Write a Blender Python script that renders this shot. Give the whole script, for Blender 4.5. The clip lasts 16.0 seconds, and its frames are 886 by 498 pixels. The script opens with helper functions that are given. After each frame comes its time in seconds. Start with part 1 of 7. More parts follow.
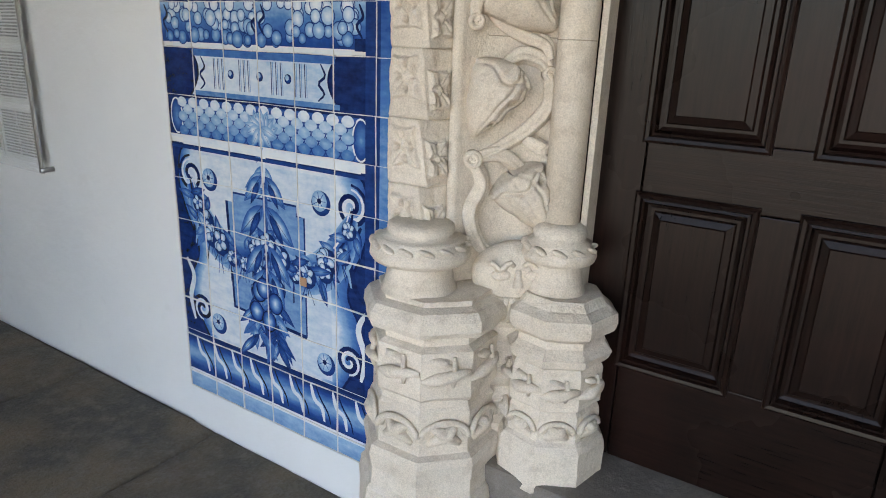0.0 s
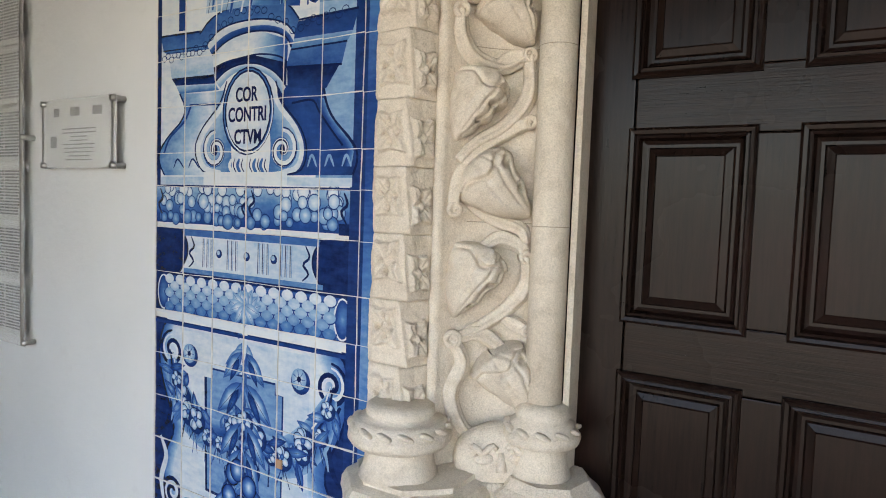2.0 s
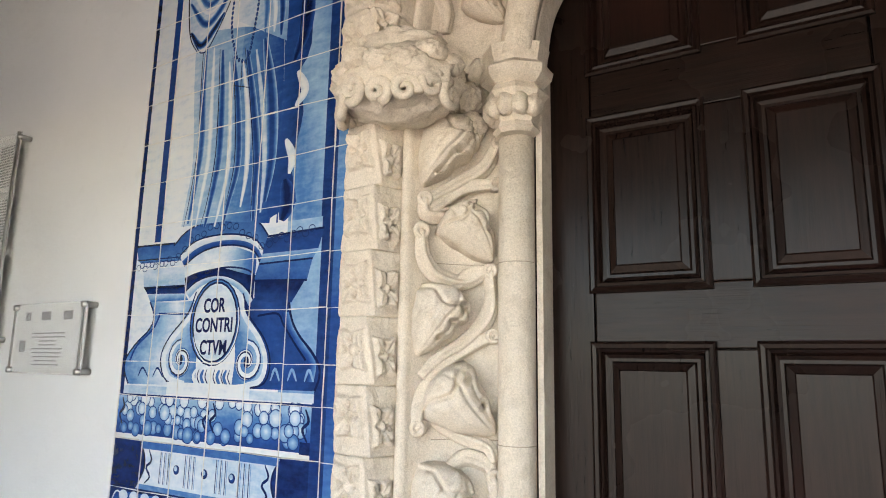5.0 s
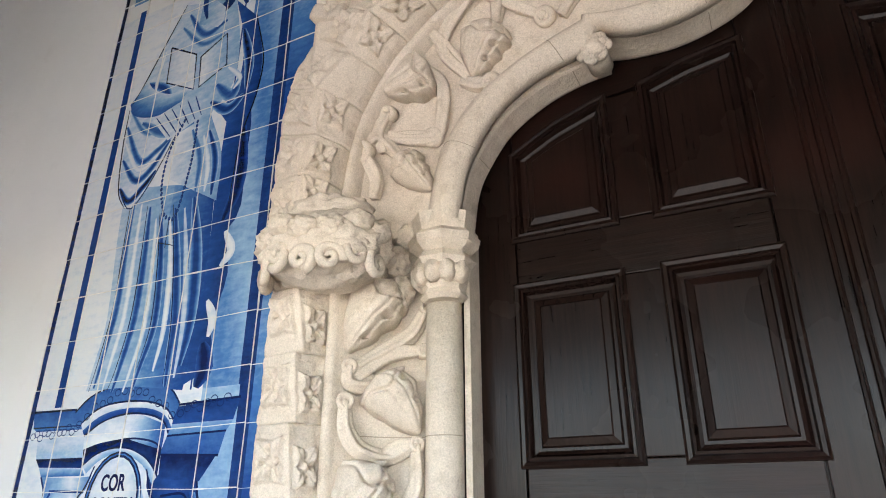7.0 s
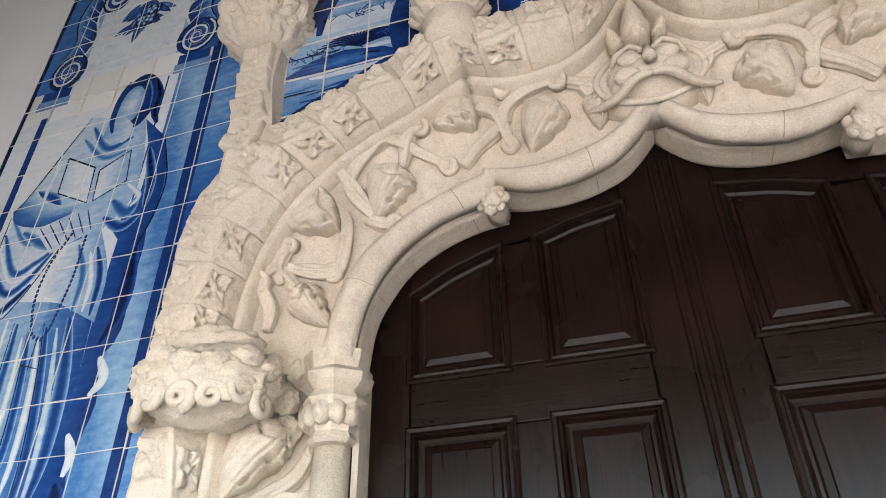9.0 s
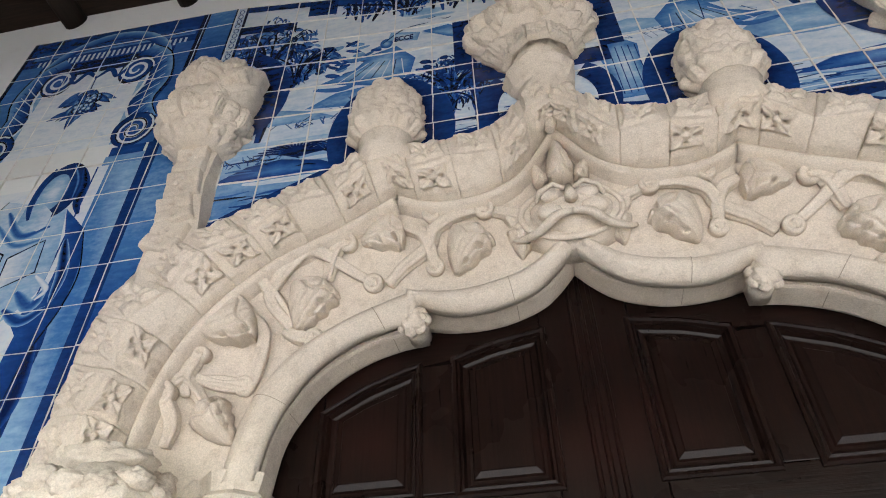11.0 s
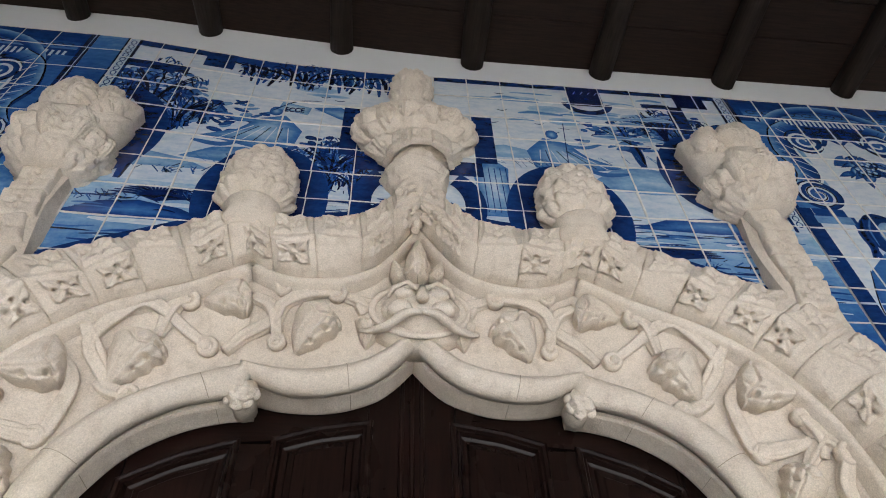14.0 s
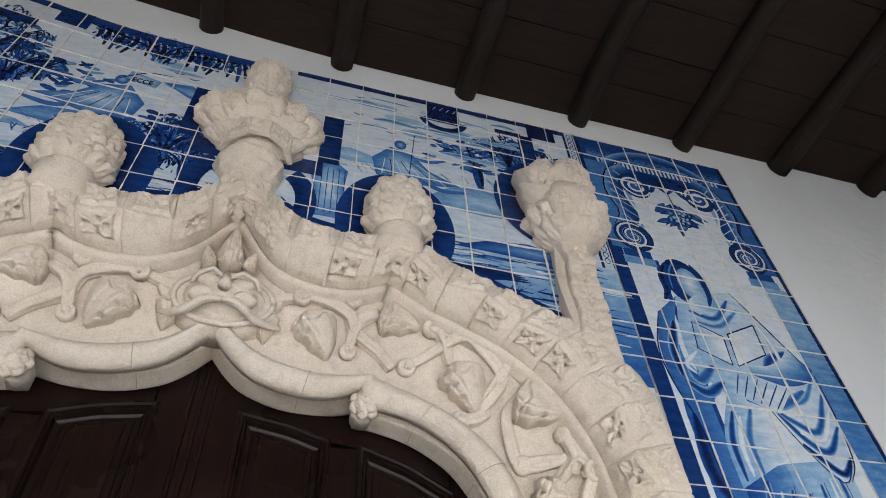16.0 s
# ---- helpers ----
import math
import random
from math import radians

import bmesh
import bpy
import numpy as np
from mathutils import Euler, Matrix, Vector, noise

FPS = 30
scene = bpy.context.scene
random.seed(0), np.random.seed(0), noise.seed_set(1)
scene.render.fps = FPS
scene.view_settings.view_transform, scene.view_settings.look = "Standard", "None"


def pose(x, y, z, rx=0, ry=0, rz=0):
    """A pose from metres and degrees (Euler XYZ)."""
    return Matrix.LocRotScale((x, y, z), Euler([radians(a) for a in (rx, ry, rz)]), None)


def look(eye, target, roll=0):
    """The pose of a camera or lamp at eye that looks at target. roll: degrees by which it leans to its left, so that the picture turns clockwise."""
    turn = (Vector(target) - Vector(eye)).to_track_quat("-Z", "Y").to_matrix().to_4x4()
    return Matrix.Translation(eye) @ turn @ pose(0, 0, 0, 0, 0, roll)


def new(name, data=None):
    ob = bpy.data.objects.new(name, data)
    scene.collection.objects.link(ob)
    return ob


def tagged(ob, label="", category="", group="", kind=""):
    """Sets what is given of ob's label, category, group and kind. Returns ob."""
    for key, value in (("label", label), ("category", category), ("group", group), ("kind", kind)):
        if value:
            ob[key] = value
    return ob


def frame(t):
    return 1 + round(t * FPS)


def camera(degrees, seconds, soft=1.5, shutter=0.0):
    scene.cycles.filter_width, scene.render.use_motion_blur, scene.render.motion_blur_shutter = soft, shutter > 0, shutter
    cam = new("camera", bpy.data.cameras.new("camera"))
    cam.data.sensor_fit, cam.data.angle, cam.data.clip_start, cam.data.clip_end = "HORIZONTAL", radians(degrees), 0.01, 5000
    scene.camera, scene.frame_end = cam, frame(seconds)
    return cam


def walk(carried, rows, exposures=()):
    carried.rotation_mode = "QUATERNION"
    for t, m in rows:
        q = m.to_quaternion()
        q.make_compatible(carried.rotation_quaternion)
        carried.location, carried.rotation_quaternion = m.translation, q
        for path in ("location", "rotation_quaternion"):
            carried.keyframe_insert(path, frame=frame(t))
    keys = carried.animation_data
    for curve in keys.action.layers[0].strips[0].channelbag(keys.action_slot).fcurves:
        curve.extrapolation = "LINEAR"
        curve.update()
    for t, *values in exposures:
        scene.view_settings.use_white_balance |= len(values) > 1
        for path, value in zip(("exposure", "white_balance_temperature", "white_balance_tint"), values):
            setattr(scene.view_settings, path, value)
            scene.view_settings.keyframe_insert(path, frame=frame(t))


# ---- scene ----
cam = camera(68.7, 16.0, soft=1.0)
PATH = [
    (0, (-0.297, -1.285, 1.35), (-1.322, 0.326, 0.754), 2.3),
    (0.5, (-0.284, -1.276, 1.373), (-1.327, 0.355, 0.869), 2.2),
    (1, (-0.286, -1.273, 1.393), (-1.339, 0.386, 1.018), 2.1),
    (1.5, (-0.281, -1.27, 1.404), (-1.342, 0.406, 1.152), 2.1),
    (2, (-0.277, -1.272, 1.411), (-1.34, 0.418, 1.284), 2.1),
    (2.5, (-0.265, -1.269, 1.433), (-1.331, 0.424, 1.405), 1.9),
    (3, (-0.26, -1.273, 1.442), (-1.319, 0.421, 1.528), 1.8),
    (3.5, (-0.259, -1.277, 1.448), (-1.307, 0.416, 1.64), 1.8),
    (3.7, (-0.263, -1.28, 1.457), (-1.301, 0.415, 1.678), 1.7),
    (5.8, (-0.199, -1.209, 1.596), (-1.198, 0.451, 2.093), 0.3),
    (6, (-0.209, -1.208, 1.6), (-1.174, 0.456, 2.148), 0.2),
    (6.5, (-0.202, -1.21, 1.629), (-1.107, 0.452, 2.276), -0.0),
    (7, (-0.193, -1.197, 1.638), (-1.031, 0.455, 2.392), -0.1),
    (7.5, (-0.189, -1.202, 1.645), (-0.947, 0.454, 2.47), -0.3),
    (8, (-0.174, -1.213, 1.676), (-0.846, 0.451, 2.559), -0.7),
    (8.5, (-0.172, -1.206, 1.682), (-0.753, 0.436, 2.665), -1.0),
    (9, (-0.167, -1.213, 1.69), (-0.671, 0.4, 2.76), -1.2),
    (9.2, (-0.164, -1.218, 1.686), (-0.635, 0.379, 2.793), -1.5),
    (11.3, (-0.117, -1.246, 1.75), (-0.345, 0.228, 3.083), -1.7),
    (11.5, (-0.119, -1.237, 1.749), (-0.316, 0.217, 3.108), -1.9),
    (12, (-0.118, -1.248, 1.758), (-0.251, 0.171, 3.161), -2.2),
    (12.5, (-0.104, -1.255, 1.757), (-0.183, 0.136, 3.191), -2.2),
    (13, (-0.098, -1.264, 1.757), (-0.112, 0.119, 3.203), -2.3),
    (13.5, (-0.102, -1.272, 1.761), (-0.039, 0.098, 3.216), -2.2),
    (14, (-0.101, -1.291, 1.743), (0.07, 0.062, 3.206), -2.4),
    (14.5, (-0.033, -1.324, 1.75), (0.263, 0.005, 3.215), -3.1),
    (15, (0.059, -1.364, 1.74), (0.432, -0.062, 3.213), -3.6),
    (15.5, (0.122, -1.397, 1.721), (0.529, -0.101, 3.189), -3.5),
    (16, (0.169, -1.394, 1.692), (0.606, -0.092, 3.146), -3.4),
]
walk(cam, [(t, look(eye, target, roll)) for t, eye, target, roll in PATH], [(0, 2.72, 7700, 14), (3.5, 3.08, 7900, 14), (7, 3.5, 6900, 13), (9.5, 3.72, 6650, 11), (12.5, 3.54, 6350, 9), (16, 3.56, 6300, 9)])

# ---- light ----
world = bpy.data.worlds.new("sky")
scene.world = world
world.use_nodes = True
wn = world.node_tree
sky = wn.nodes.new("ShaderNodeTexSky")
sky.sky_type = "NISHITA"
sky.sun_disc = False
sky.sun_elevation, sky.sun_rotation = radians(68.5), radians(153)
wn.nodes["Background"].inputs["Strength"].default_value = 0.15
wn.links.new(sky.outputs[0], wn.nodes["Background"].inputs["Color"])
sun = new("sun", bpy.data.lights.new("sun", "SUN"))
sun.data.energy, sun.data.angle, sun.data.color = 3.0, radians(0.6), (1.0, 0.95, 0.88)
sun.matrix_world = look((0.9, -1.75, 5.0), (0, 0, 0))

XC = -0.010          # middle of the portal
EAVE_Y = -2.9        # outer edge of the porch
WALL_TOP = 4.66


# ---- materials ----
def material(name, rough=0.6, metal=0.0, coat=0.0):
    m = bpy.data.materials.new(name)
    m.use_nodes = True
    b = m.node_tree.nodes["Principled BSDF"]
    b.inputs["Roughness"].default_value = rough
    b.inputs["Metallic"].default_value = metal
    b.inputs["Coat Weight"].default_value = coat
    b.inputs["Coat Roughness"].default_value = 0.08
    return m, m.node_tree.nodes, m.node_tree.links, b


def noise_node(nodes, links, scale, detail=4.0, rough=0.55, stretch=None, obj=False):
    tc = nodes.new("ShaderNodeTexCoord")
    n = nodes.new("ShaderNodeTexNoise")
    n.inputs["Scale"].default_value, n.inputs["Detail"].default_value, n.inputs["Roughness"].default_value = scale, detail, rough
    src = tc.outputs["Object"]
    if not obj:
        src = nodes.new("ShaderNodeNewGeometry").outputs["Position"]
    if stretch:
        mp = nodes.new("ShaderNodeMapping")
        mp.inputs["Scale"].default_value = stretch
        links.new(src, mp.inputs["Vector"])
        src = mp.outputs["Vector"]
    links.new(src, n.inputs["Vector"])
    return n.outputs["Fac"]


def ramp(nodes, links, fac, stops):
    r = nodes.new("ShaderNodeValToRGB")
    e = r.color_ramp.elements
    while len(e) < len(stops):
        e.new(0.5)
    for k, (p, c) in enumerate(stops):
        e[k].position, e[k].color = p, (*c, 1)
    links.new(fac, r.inputs["Fac"])
    return r.outputs["Color"]


def mix(nodes, links, fac, a, b, blend="MIX"):
    m = nodes.new("ShaderNodeMix")
    m.data_type, m.blend_type = "RGBA", blend
    for sock, v in ((m.inputs[0], fac), (m.inputs[6], a), (m.inputs[7], b)):
        if isinstance(v, (int, float)):
            sock.default_value = v
        elif isinstance(v, tuple):
            sock.default_value = (*v, 1)
        else:
            links.new(v, sock)
    return m.outputs[2]


def bump(nodes, links, b, heights):
    last = None
    for h, strength, dist in heights:
        n = nodes.new("ShaderNodeBump")
        n.inputs["Strength"].default_value, n.inputs["Distance"].default_value = strength, dist
        links.new(h, n.inputs["Height"])
        if last:
            links.new(last, n.inputs["Normal"])
        last = n.outputs["Normal"]
    links.new(last, b.inputs["Normal"])


def stone_material(name, a, c, stain):
    m, n, l, b = material(name, 0.85)
    big = noise_node(n, l, 3.0, 6)
    mid = noise_node(n, l, 22.0, 5, 0.65)
    fine = noise_node(n, l, 260.0, 3, 0.7)
    col = ramp(n, l, big, [(0.30, c), (0.62, a)])
    col = mix(n, l, ramp(n, l, mid, [(0.50, (0, 0, 0)), (0.70, (0.8, 0.8, 0.8))]), col, stain)
    col = mix(n, l, ramp(n, l, noise_node(n, l, 1.1, 5, 0.6), [(0.50, (0, 0, 0)), (0.68, (0.45, 0.45, 0.45))]), col, stain)
    col = mix(n, l, 0.42, col, ramp(n, l, fine, [(0.32, tuple(v * 0.52 for v in a)), (0.7, tuple(min(1, v * 1.2) for v in a))]))
    l.new(col, b.inputs["Base Color"])
    pits = noise_node(n, l, 75.0, 4, 0.7)
    bump(n, l, b, [(mid, 0.6, 0.010), (pits, 0.55, 0.004), (fine, 0.55, 0.002)])
    return m


STONE = stone_material("limestone", (0.76, 0.672, 0.565), (0.66, 0.572, 0.462), (0.49, 0.40, 0.30))
SLAB = stone_material("threshold_stone", (0.20, 0.175, 0.15), (0.12, 0.105, 0.09), (0.30, 0.27, 0.23))


def plaster_material():
    m, n, l, b = material("white_plaster", 0.9)
    big, mid, fine = noise_node(n, l, 1.6, 5), noise_node(n, l, 9.0, 6, 0.6), noise_node(n, l, 120.0, 3)
    col = ramp(n, l, big, [(0.3, (0.66, 0.67, 0.67)), (0.7, (0.73, 0.73, 0.72))])
    col = mix(n, l, ramp(n, l, mid, [(0.62, (0, 0, 0)), (0.8, (0.5, 0.5, 0.5))]), col, (0.58, 0.58, 0.57))
    l.new(col, b.inputs["Base Color"])
    bump(n, l, b, [(mid, 0.5, 0.012), (fine, 0.25, 0.002)])
    return m


PLASTER = plaster_material()


def wood_material(name, dark, light, rough, axis, red=None, coat=0.0):
    m, n, l, b = material(name, rough, coat=coat)
    st = [28.0, 28.0, 28.0]
    st[axis] = 1.6
    grain = noise_node(n, l, 5.0, 6, 0.62, tuple(st))
    st2 = [160.0, 160.0, 160.0]
    st2[axis] = 5.0
    fibre = noise_node(n, l, 2.0, 3, 0.6, tuple(st2))
    patch = noise_node(n, l, 2.4, 4)
    col = ramp(n, l, grain, [(0.32, dark), (0.70, light)])
    if red:
        col = mix(n, l, ramp(n, l, patch, [(0.5, (0, 0, 0)), (0.75, (0.8, 0.8, 0.8))]), col, red)
    l.new(col, b.inputs["Base Color"])
    r = n.new("ShaderNodeMapRange")
    r.inputs["To Min"].default_value, r.inputs["To Max"].default_value = max(0.05, rough - 0.12), rough + 0.18
    l.new(patch, r.inputs["Value"])
    l.new(r.outputs[0], b.inputs["Roughness"])
    b.inputs["Specular IOR Level"].default_value = 0.16
    bump(n, l, b, [(grain, 0.22, 0.0015), (fibre, 0.4, 0.0010)])
    return m


DOOR_V = wood_material("door_wood_upright", (0.006, 0.0036, 0.003), (0.017, 0.0088, 0.0068), 0.26, 2, (0.024, 0.008, 0.006))
DOOR_H = wood_material("door_wood_level", (0.006, 0.0036, 0.003), (0.017, 0.0088, 0.0068), 0.26, 0, (0.024, 0.008, 0.006))
RAFTER = wood_material("rafter_wood", (0.010, 0.007, 0.0055), (0.028, 0.020, 0.016), 0.6, 1)
BOARD = wood_material("board_wood", (0.010, 0.0065, 0.005), (0.028, 0.017, 0.013), 0.6, 0)


def glaze_material(name, painted):
    m, n, l, b = material(name, 0.22, coat=0.3)
    wash = noise_node(n, l, 16.0, 5, 0.6, (1.0, 1.0, 2.6))
    spot = noise_node(n, l, 70.0, 3, 0.6)
    if painted:
        at = n.new("ShaderNodeAttribute")
        at.attribute_name = "tone"
        s = n.new("ShaderNodeMath")
        s.operation = "MULTIPLY_ADD"
        s.inputs[1].default_value, s.inputs[2].default_value = 0.34, -0.16
        l.new(wash, s.inputs[0])
        w = n.new("ShaderNodeMath")
        w.operation = "MULTIPLY_ADD"
        w.inputs[1].default_value = 0.12
        l.new(spot, w.inputs[0])
        l.new(s.outputs[0], w.inputs[2])
        g = n.new("ShaderNodeMath")
        g.operation = "ADD"
        l.new(w.outputs[0], g.inputs[0])
        l.new(at.outputs["Fac"], g.inputs[1])
        col = ramp(n, l, g.outputs[0], [(0.0, (0.70, 0.715, 0.70)), (0.10, (0.64, 0.68, 0.71)), (0.30, (0.25, 0.41, 0.59)), (0.50, (0.055, 0.175, 0.41)),
                                        (0.72, (0.013, 0.062, 0.245)), (1.0, (0.004, 0.013, 0.070))])
    else:
        info = n.new("ShaderNodeObjectInfo")
        col = ramp(n, l, info.outputs["Random"], [(0.0, (0.66, 0.665, 0.63)), (1.0, (0.73, 0.74, 0.72))])
        col = mix(n, l, ramp(n, l, wash, [(0.5, (0, 0, 0)), (0.8, (0.5, 0.5, 0.5))]), col, (0.60, 0.62, 0.62))
    l.new(col, b.inputs["Base Color"])
    bump(n, l, b, [(wash, 0.12, 0.004), (spot, 0.10, 0.001)])
    return m


GLAZE = glaze_material("white_tile_glaze", False)
PAINT = glaze_material("cobalt_tile_paint", True)


def plain(name, colour, rough=0.6, metal=0.0, wear=0.75):
    m, n, l, b = material(name, rough, metal)
    v = noise_node(n, l, 30.0, 4)
    col = ramp(n, l, v, [(0.3, tuple(c * wear for c in colour)), (0.7, colour)])
    l.new(col, b.inputs["Base Color"])
    bump(n, l, b, [(v, 0.15, 0.002)])
    return m


MORTAR = plain("old_mortar", (0.46, 0.39, 0.30), 0.95)
GROUT = plain("tile_grout", (0.74, 0.72, 0.67), 0.9)
STEEL = plain("brushed_steel", (0.45, 0.44, 0.42), 0.35, 1.0)
PAPER = plain("printed_sheet", (0.62, 0.62, 0.60), 0.7, wear=0.9)
INK = plain("grey_print", (0.10, 0.10, 0.10), 0.7)
TERRACOTTA = plain("bare_tile_clay", (0.45, 0.25, 0.14), 0.9)


def glass_material():
    m, n, l, b = material("acrylic_sheet", 0.05)
    b.inputs["Base Color"].default_value = (0.95, 0.96, 0.96, 1)
    b.inputs["Transmission Weight"].default_value = 0.0
    b.inputs["Alpha"].default_value = 0.18
    v = noise_node(n, l, 3.0, 2)
    r = n.new("ShaderNodeMapRange")
    r.inputs["To Min"].default_value, r.inputs["To Max"].default_value = 0.04, 0.12
    l.new(v, r.inputs["Value"])
    l.new(r.outputs[0], b.inputs["Roughness"])
    return m


ACRYLIC = glass_material()


# ---- building helpers ----
def mesh_object(name, data, mat, parent=None):
    data.materials.append(mat)
    ob = new(name, data)
    ob.parent = parent
    return ob


def part(name, bm, mat, parent, label="", smooth=False):
    me = bpy.data.meshes.new(name)
    bmesh.ops.recalc_face_normals(bm, faces=bm.faces)
    bm.to_mesh(me)
    bm.free()
    if smooth:
        for p in me.polygons:
            p.use_smooth = True
    ob = mesh_object(name, me, mat, parent)
    if label:
        tagged(ob, label)
    return ob


def thing(name, label, category, group="", kind="", at=(0, 0, 0)):
    ob = new(name)
    ob.location = at
    return tagged(ob, label, category, group, kind)


def box(bm, x0, x1, y0, y1, z0, z1, bevel=0.0, m=None):
    t = Matrix.Translation(((x0 + x1) / 2, (y0 + y1) / 2, (z0 + z1) / 2)) @ Matrix.Diagonal((x1 - x0, y1 - y0, z1 - z0, 1))
    made = bmesh.ops.create_cube(bm, size=1, matrix=(m or Matrix()) @ t)
    if bevel:
        edges = {e for v in made["verts"] for e in v.link_edges}
        bmesh.ops.bevel(bm, geom=list(edges), offset=bevel, segments=2, affect="EDGES", profile=0.6)
    return bm


def loft(bm, rings, closed=True, caps=True):
    """Skin a row of rings of points."""
    rows = [[bm.verts.new(p) for p in r] for r in rings]
    n = len(rows[0])
    for a, b in zip(rows, rows[1:]):
        for k in range(n if closed else n - 1):
            bm.faces.new((a[k], a[(k + 1) % n], b[(k + 1) % n], b[k]))
    if caps and closed:
        bm.faces.new(rows[0][::-1])
        bm.faces.new(rows[-1])
    return bm


def turned(bm, cx, cy, profile, sides=24, phase=0.0):
    """A turned or many-sided solid from rows of (radius, z)."""
    return loft(bm, [[(cx + r * math.cos(phase + 2 * math.pi * k / sides), cy + r * math.sin(phase + 2 * math.pi * k / sides), z) for k in range(sides)] for r, z in profile])


def spline(pts, n):
    """n points evenly along a smooth line through pts."""
    p = np.array(pts, float)
    q = np.vstack([2 * p[0] - p[1], p, 2 * p[-1] - p[-2]])
    out = []
    for i in range(1, len(q) - 2):
        for t in np.linspace(0, 1, 12, endpoint=False):
            a, b, c, d = q[i - 1], q[i], q[i + 1], q[i + 2]
            out.append(0.5 * (2 * b + (c - a) * t + (2 * a - 5 * b + 4 * c - d) * t ** 2 + (3 * b - a - 3 * c + d) * t ** 3))
    out = np.array(out + [p[-1]])
    d = np.r_[0, np.cumsum(np.linalg.norm(np.diff(out, axis=0), axis=1))]
    s = np.linspace(0, d[-1], n)
    return np.stack([np.interp(s, d, out[:, k]) for k in range(out.shape[1])], 1)


def tube(bm, pts, radii, sides=10, squash=1.0, flute=0.0):
    """A round bar along pts; radii: one or two or a row of them."""
    pts = [Vector(p) for p in pts]
    n = len(pts)
    rr = np.interp(np.linspace(0, 1, n), np.linspace(0, 1, len(radii)), radii)
    rings = []
    side = None
    for i, p in enumerate(pts):
        d = (pts[min(i + 1, n - 1)] - pts[max(i - 1, 0)]).normalized()
        side = Vector((0, 1, 0)) if side is None else side
        side = (side - d * side.dot(d))
        side = side.normalized() if side.length > 1e-5 else Vector((1, 0, 0))
        up = d.cross(side)
        rings.append([p + float(rr[i]) * (1 + flute * math.cos(4 * a + math.pi)) * (math.cos(a) * up + squash * math.sin(a) * side) for a in (2 * math.pi * k / sides for k in range(sides))])
    return loft(bm, rings)


def rough(bm, amount, scale, seed=0.0):
    """Wear: push every vertex a little along its normal."""
    bm.normal_update()
    for v in bm.verts:
        v.co += v.normal * amount * noise.noise(v.co * scale + Vector((seed, 0, 0)))
    return bm


# ---- setting: floor, walls, porch ----
def setting(name, bm, mat, label, category, smooth=False):
    ob = part(name, bm, mat, None, smooth=smooth)
    return tagged(ob, label, category, kind="structure")


def floor_material():
    m, n, l, b = material("worn_flagstone", 0.6)
    big, mid, fine = noise_node(n, l, 2.2, 5), noise_node(n, l, 14.0, 6, 0.7), noise_node(n, l, 90.0, 4, 0.7)
    col = ramp(n, l, big, [(0.40, (0.085, 0.074, 0.060)), (0.58, (0.26, 0.185, 0.105))])
    col = mix(n, l, ramp(n, l, mid, [(0.48, (0, 0, 0)), (0.66, (0.8, 0.8, 0.8))]), col, (0.27, 0.225, 0.165))
    col = mix(n, l, 0.35, col, ramp(n, l, fine, [(0.35, (0.04, 0.036, 0.032)), (0.7, (0.20, 0.18, 0.15))]))
    l.new(col, b.inputs["Base Color"])
    bump(n, l, b, [(mid, 1.0, 0.05), (fine, 0.9, 0.010)])
    return m


FLAG = floor_material()
# unseen ground outside, kept pale to bounce sunlight up onto the portal
GROUND = plain("pale_bounce_ground", (0.27, 0.255, 0.23), 0.95)

bm = bmesh.new()
box(bm, -400, 400, -800, 400, -0.30, -0.12)
setting("ground", bm, GROUND, "unseen pale sunlit ground, added to bounce light into the porch", "ground")

floor = thing("floor", "dark worn flagstone floor of the porch", "floor", kind="structure")
bm = bmesh.new()
box(bm, -6.0, 6.0, EAVE_Y - 0.3, 0.5, -0.2, -0.012)
part("bedding", bm, FLAG, floor)
rng = random.Random(4)
yy = 0.0
for row, depth in enumerate((0.62, 0.55, 0.70, 0.60, 0.66)):
    x = -6.0 + rng.uniform(-0.4, 0.0)
    while x < 6.0:
        w = rng.uniform(0.7, 1.15)
        bm = bmesh.new()
        box(bm, x + 0.005, x + w - 0.005, yy - depth + 0.005, yy - 0.005, -0.03, rng.uniform(-0.003, 0.003), 0.012)
        bmesh.ops.subdivide_edges(bm, edges=[e for e in bm.edges if e.calc_length() > 0.2], cuts=9, use_grid_fill=True)
        for v in bm.verts:
            if v.co.z > -0.02:
                v.co.z += 0.006 * noise.noise(v.co * 3.0) + 0.005 * noise.noise(v.co * 11.0)
        part("flagstone", bm, FLAG, floor, smooth=True)
        x += w
    yy -= depth


def half(pts_a, pts_b, na=25, nb=41):
    return np.vstack([spline(pts_a, na), spline(pts_b, nb)])


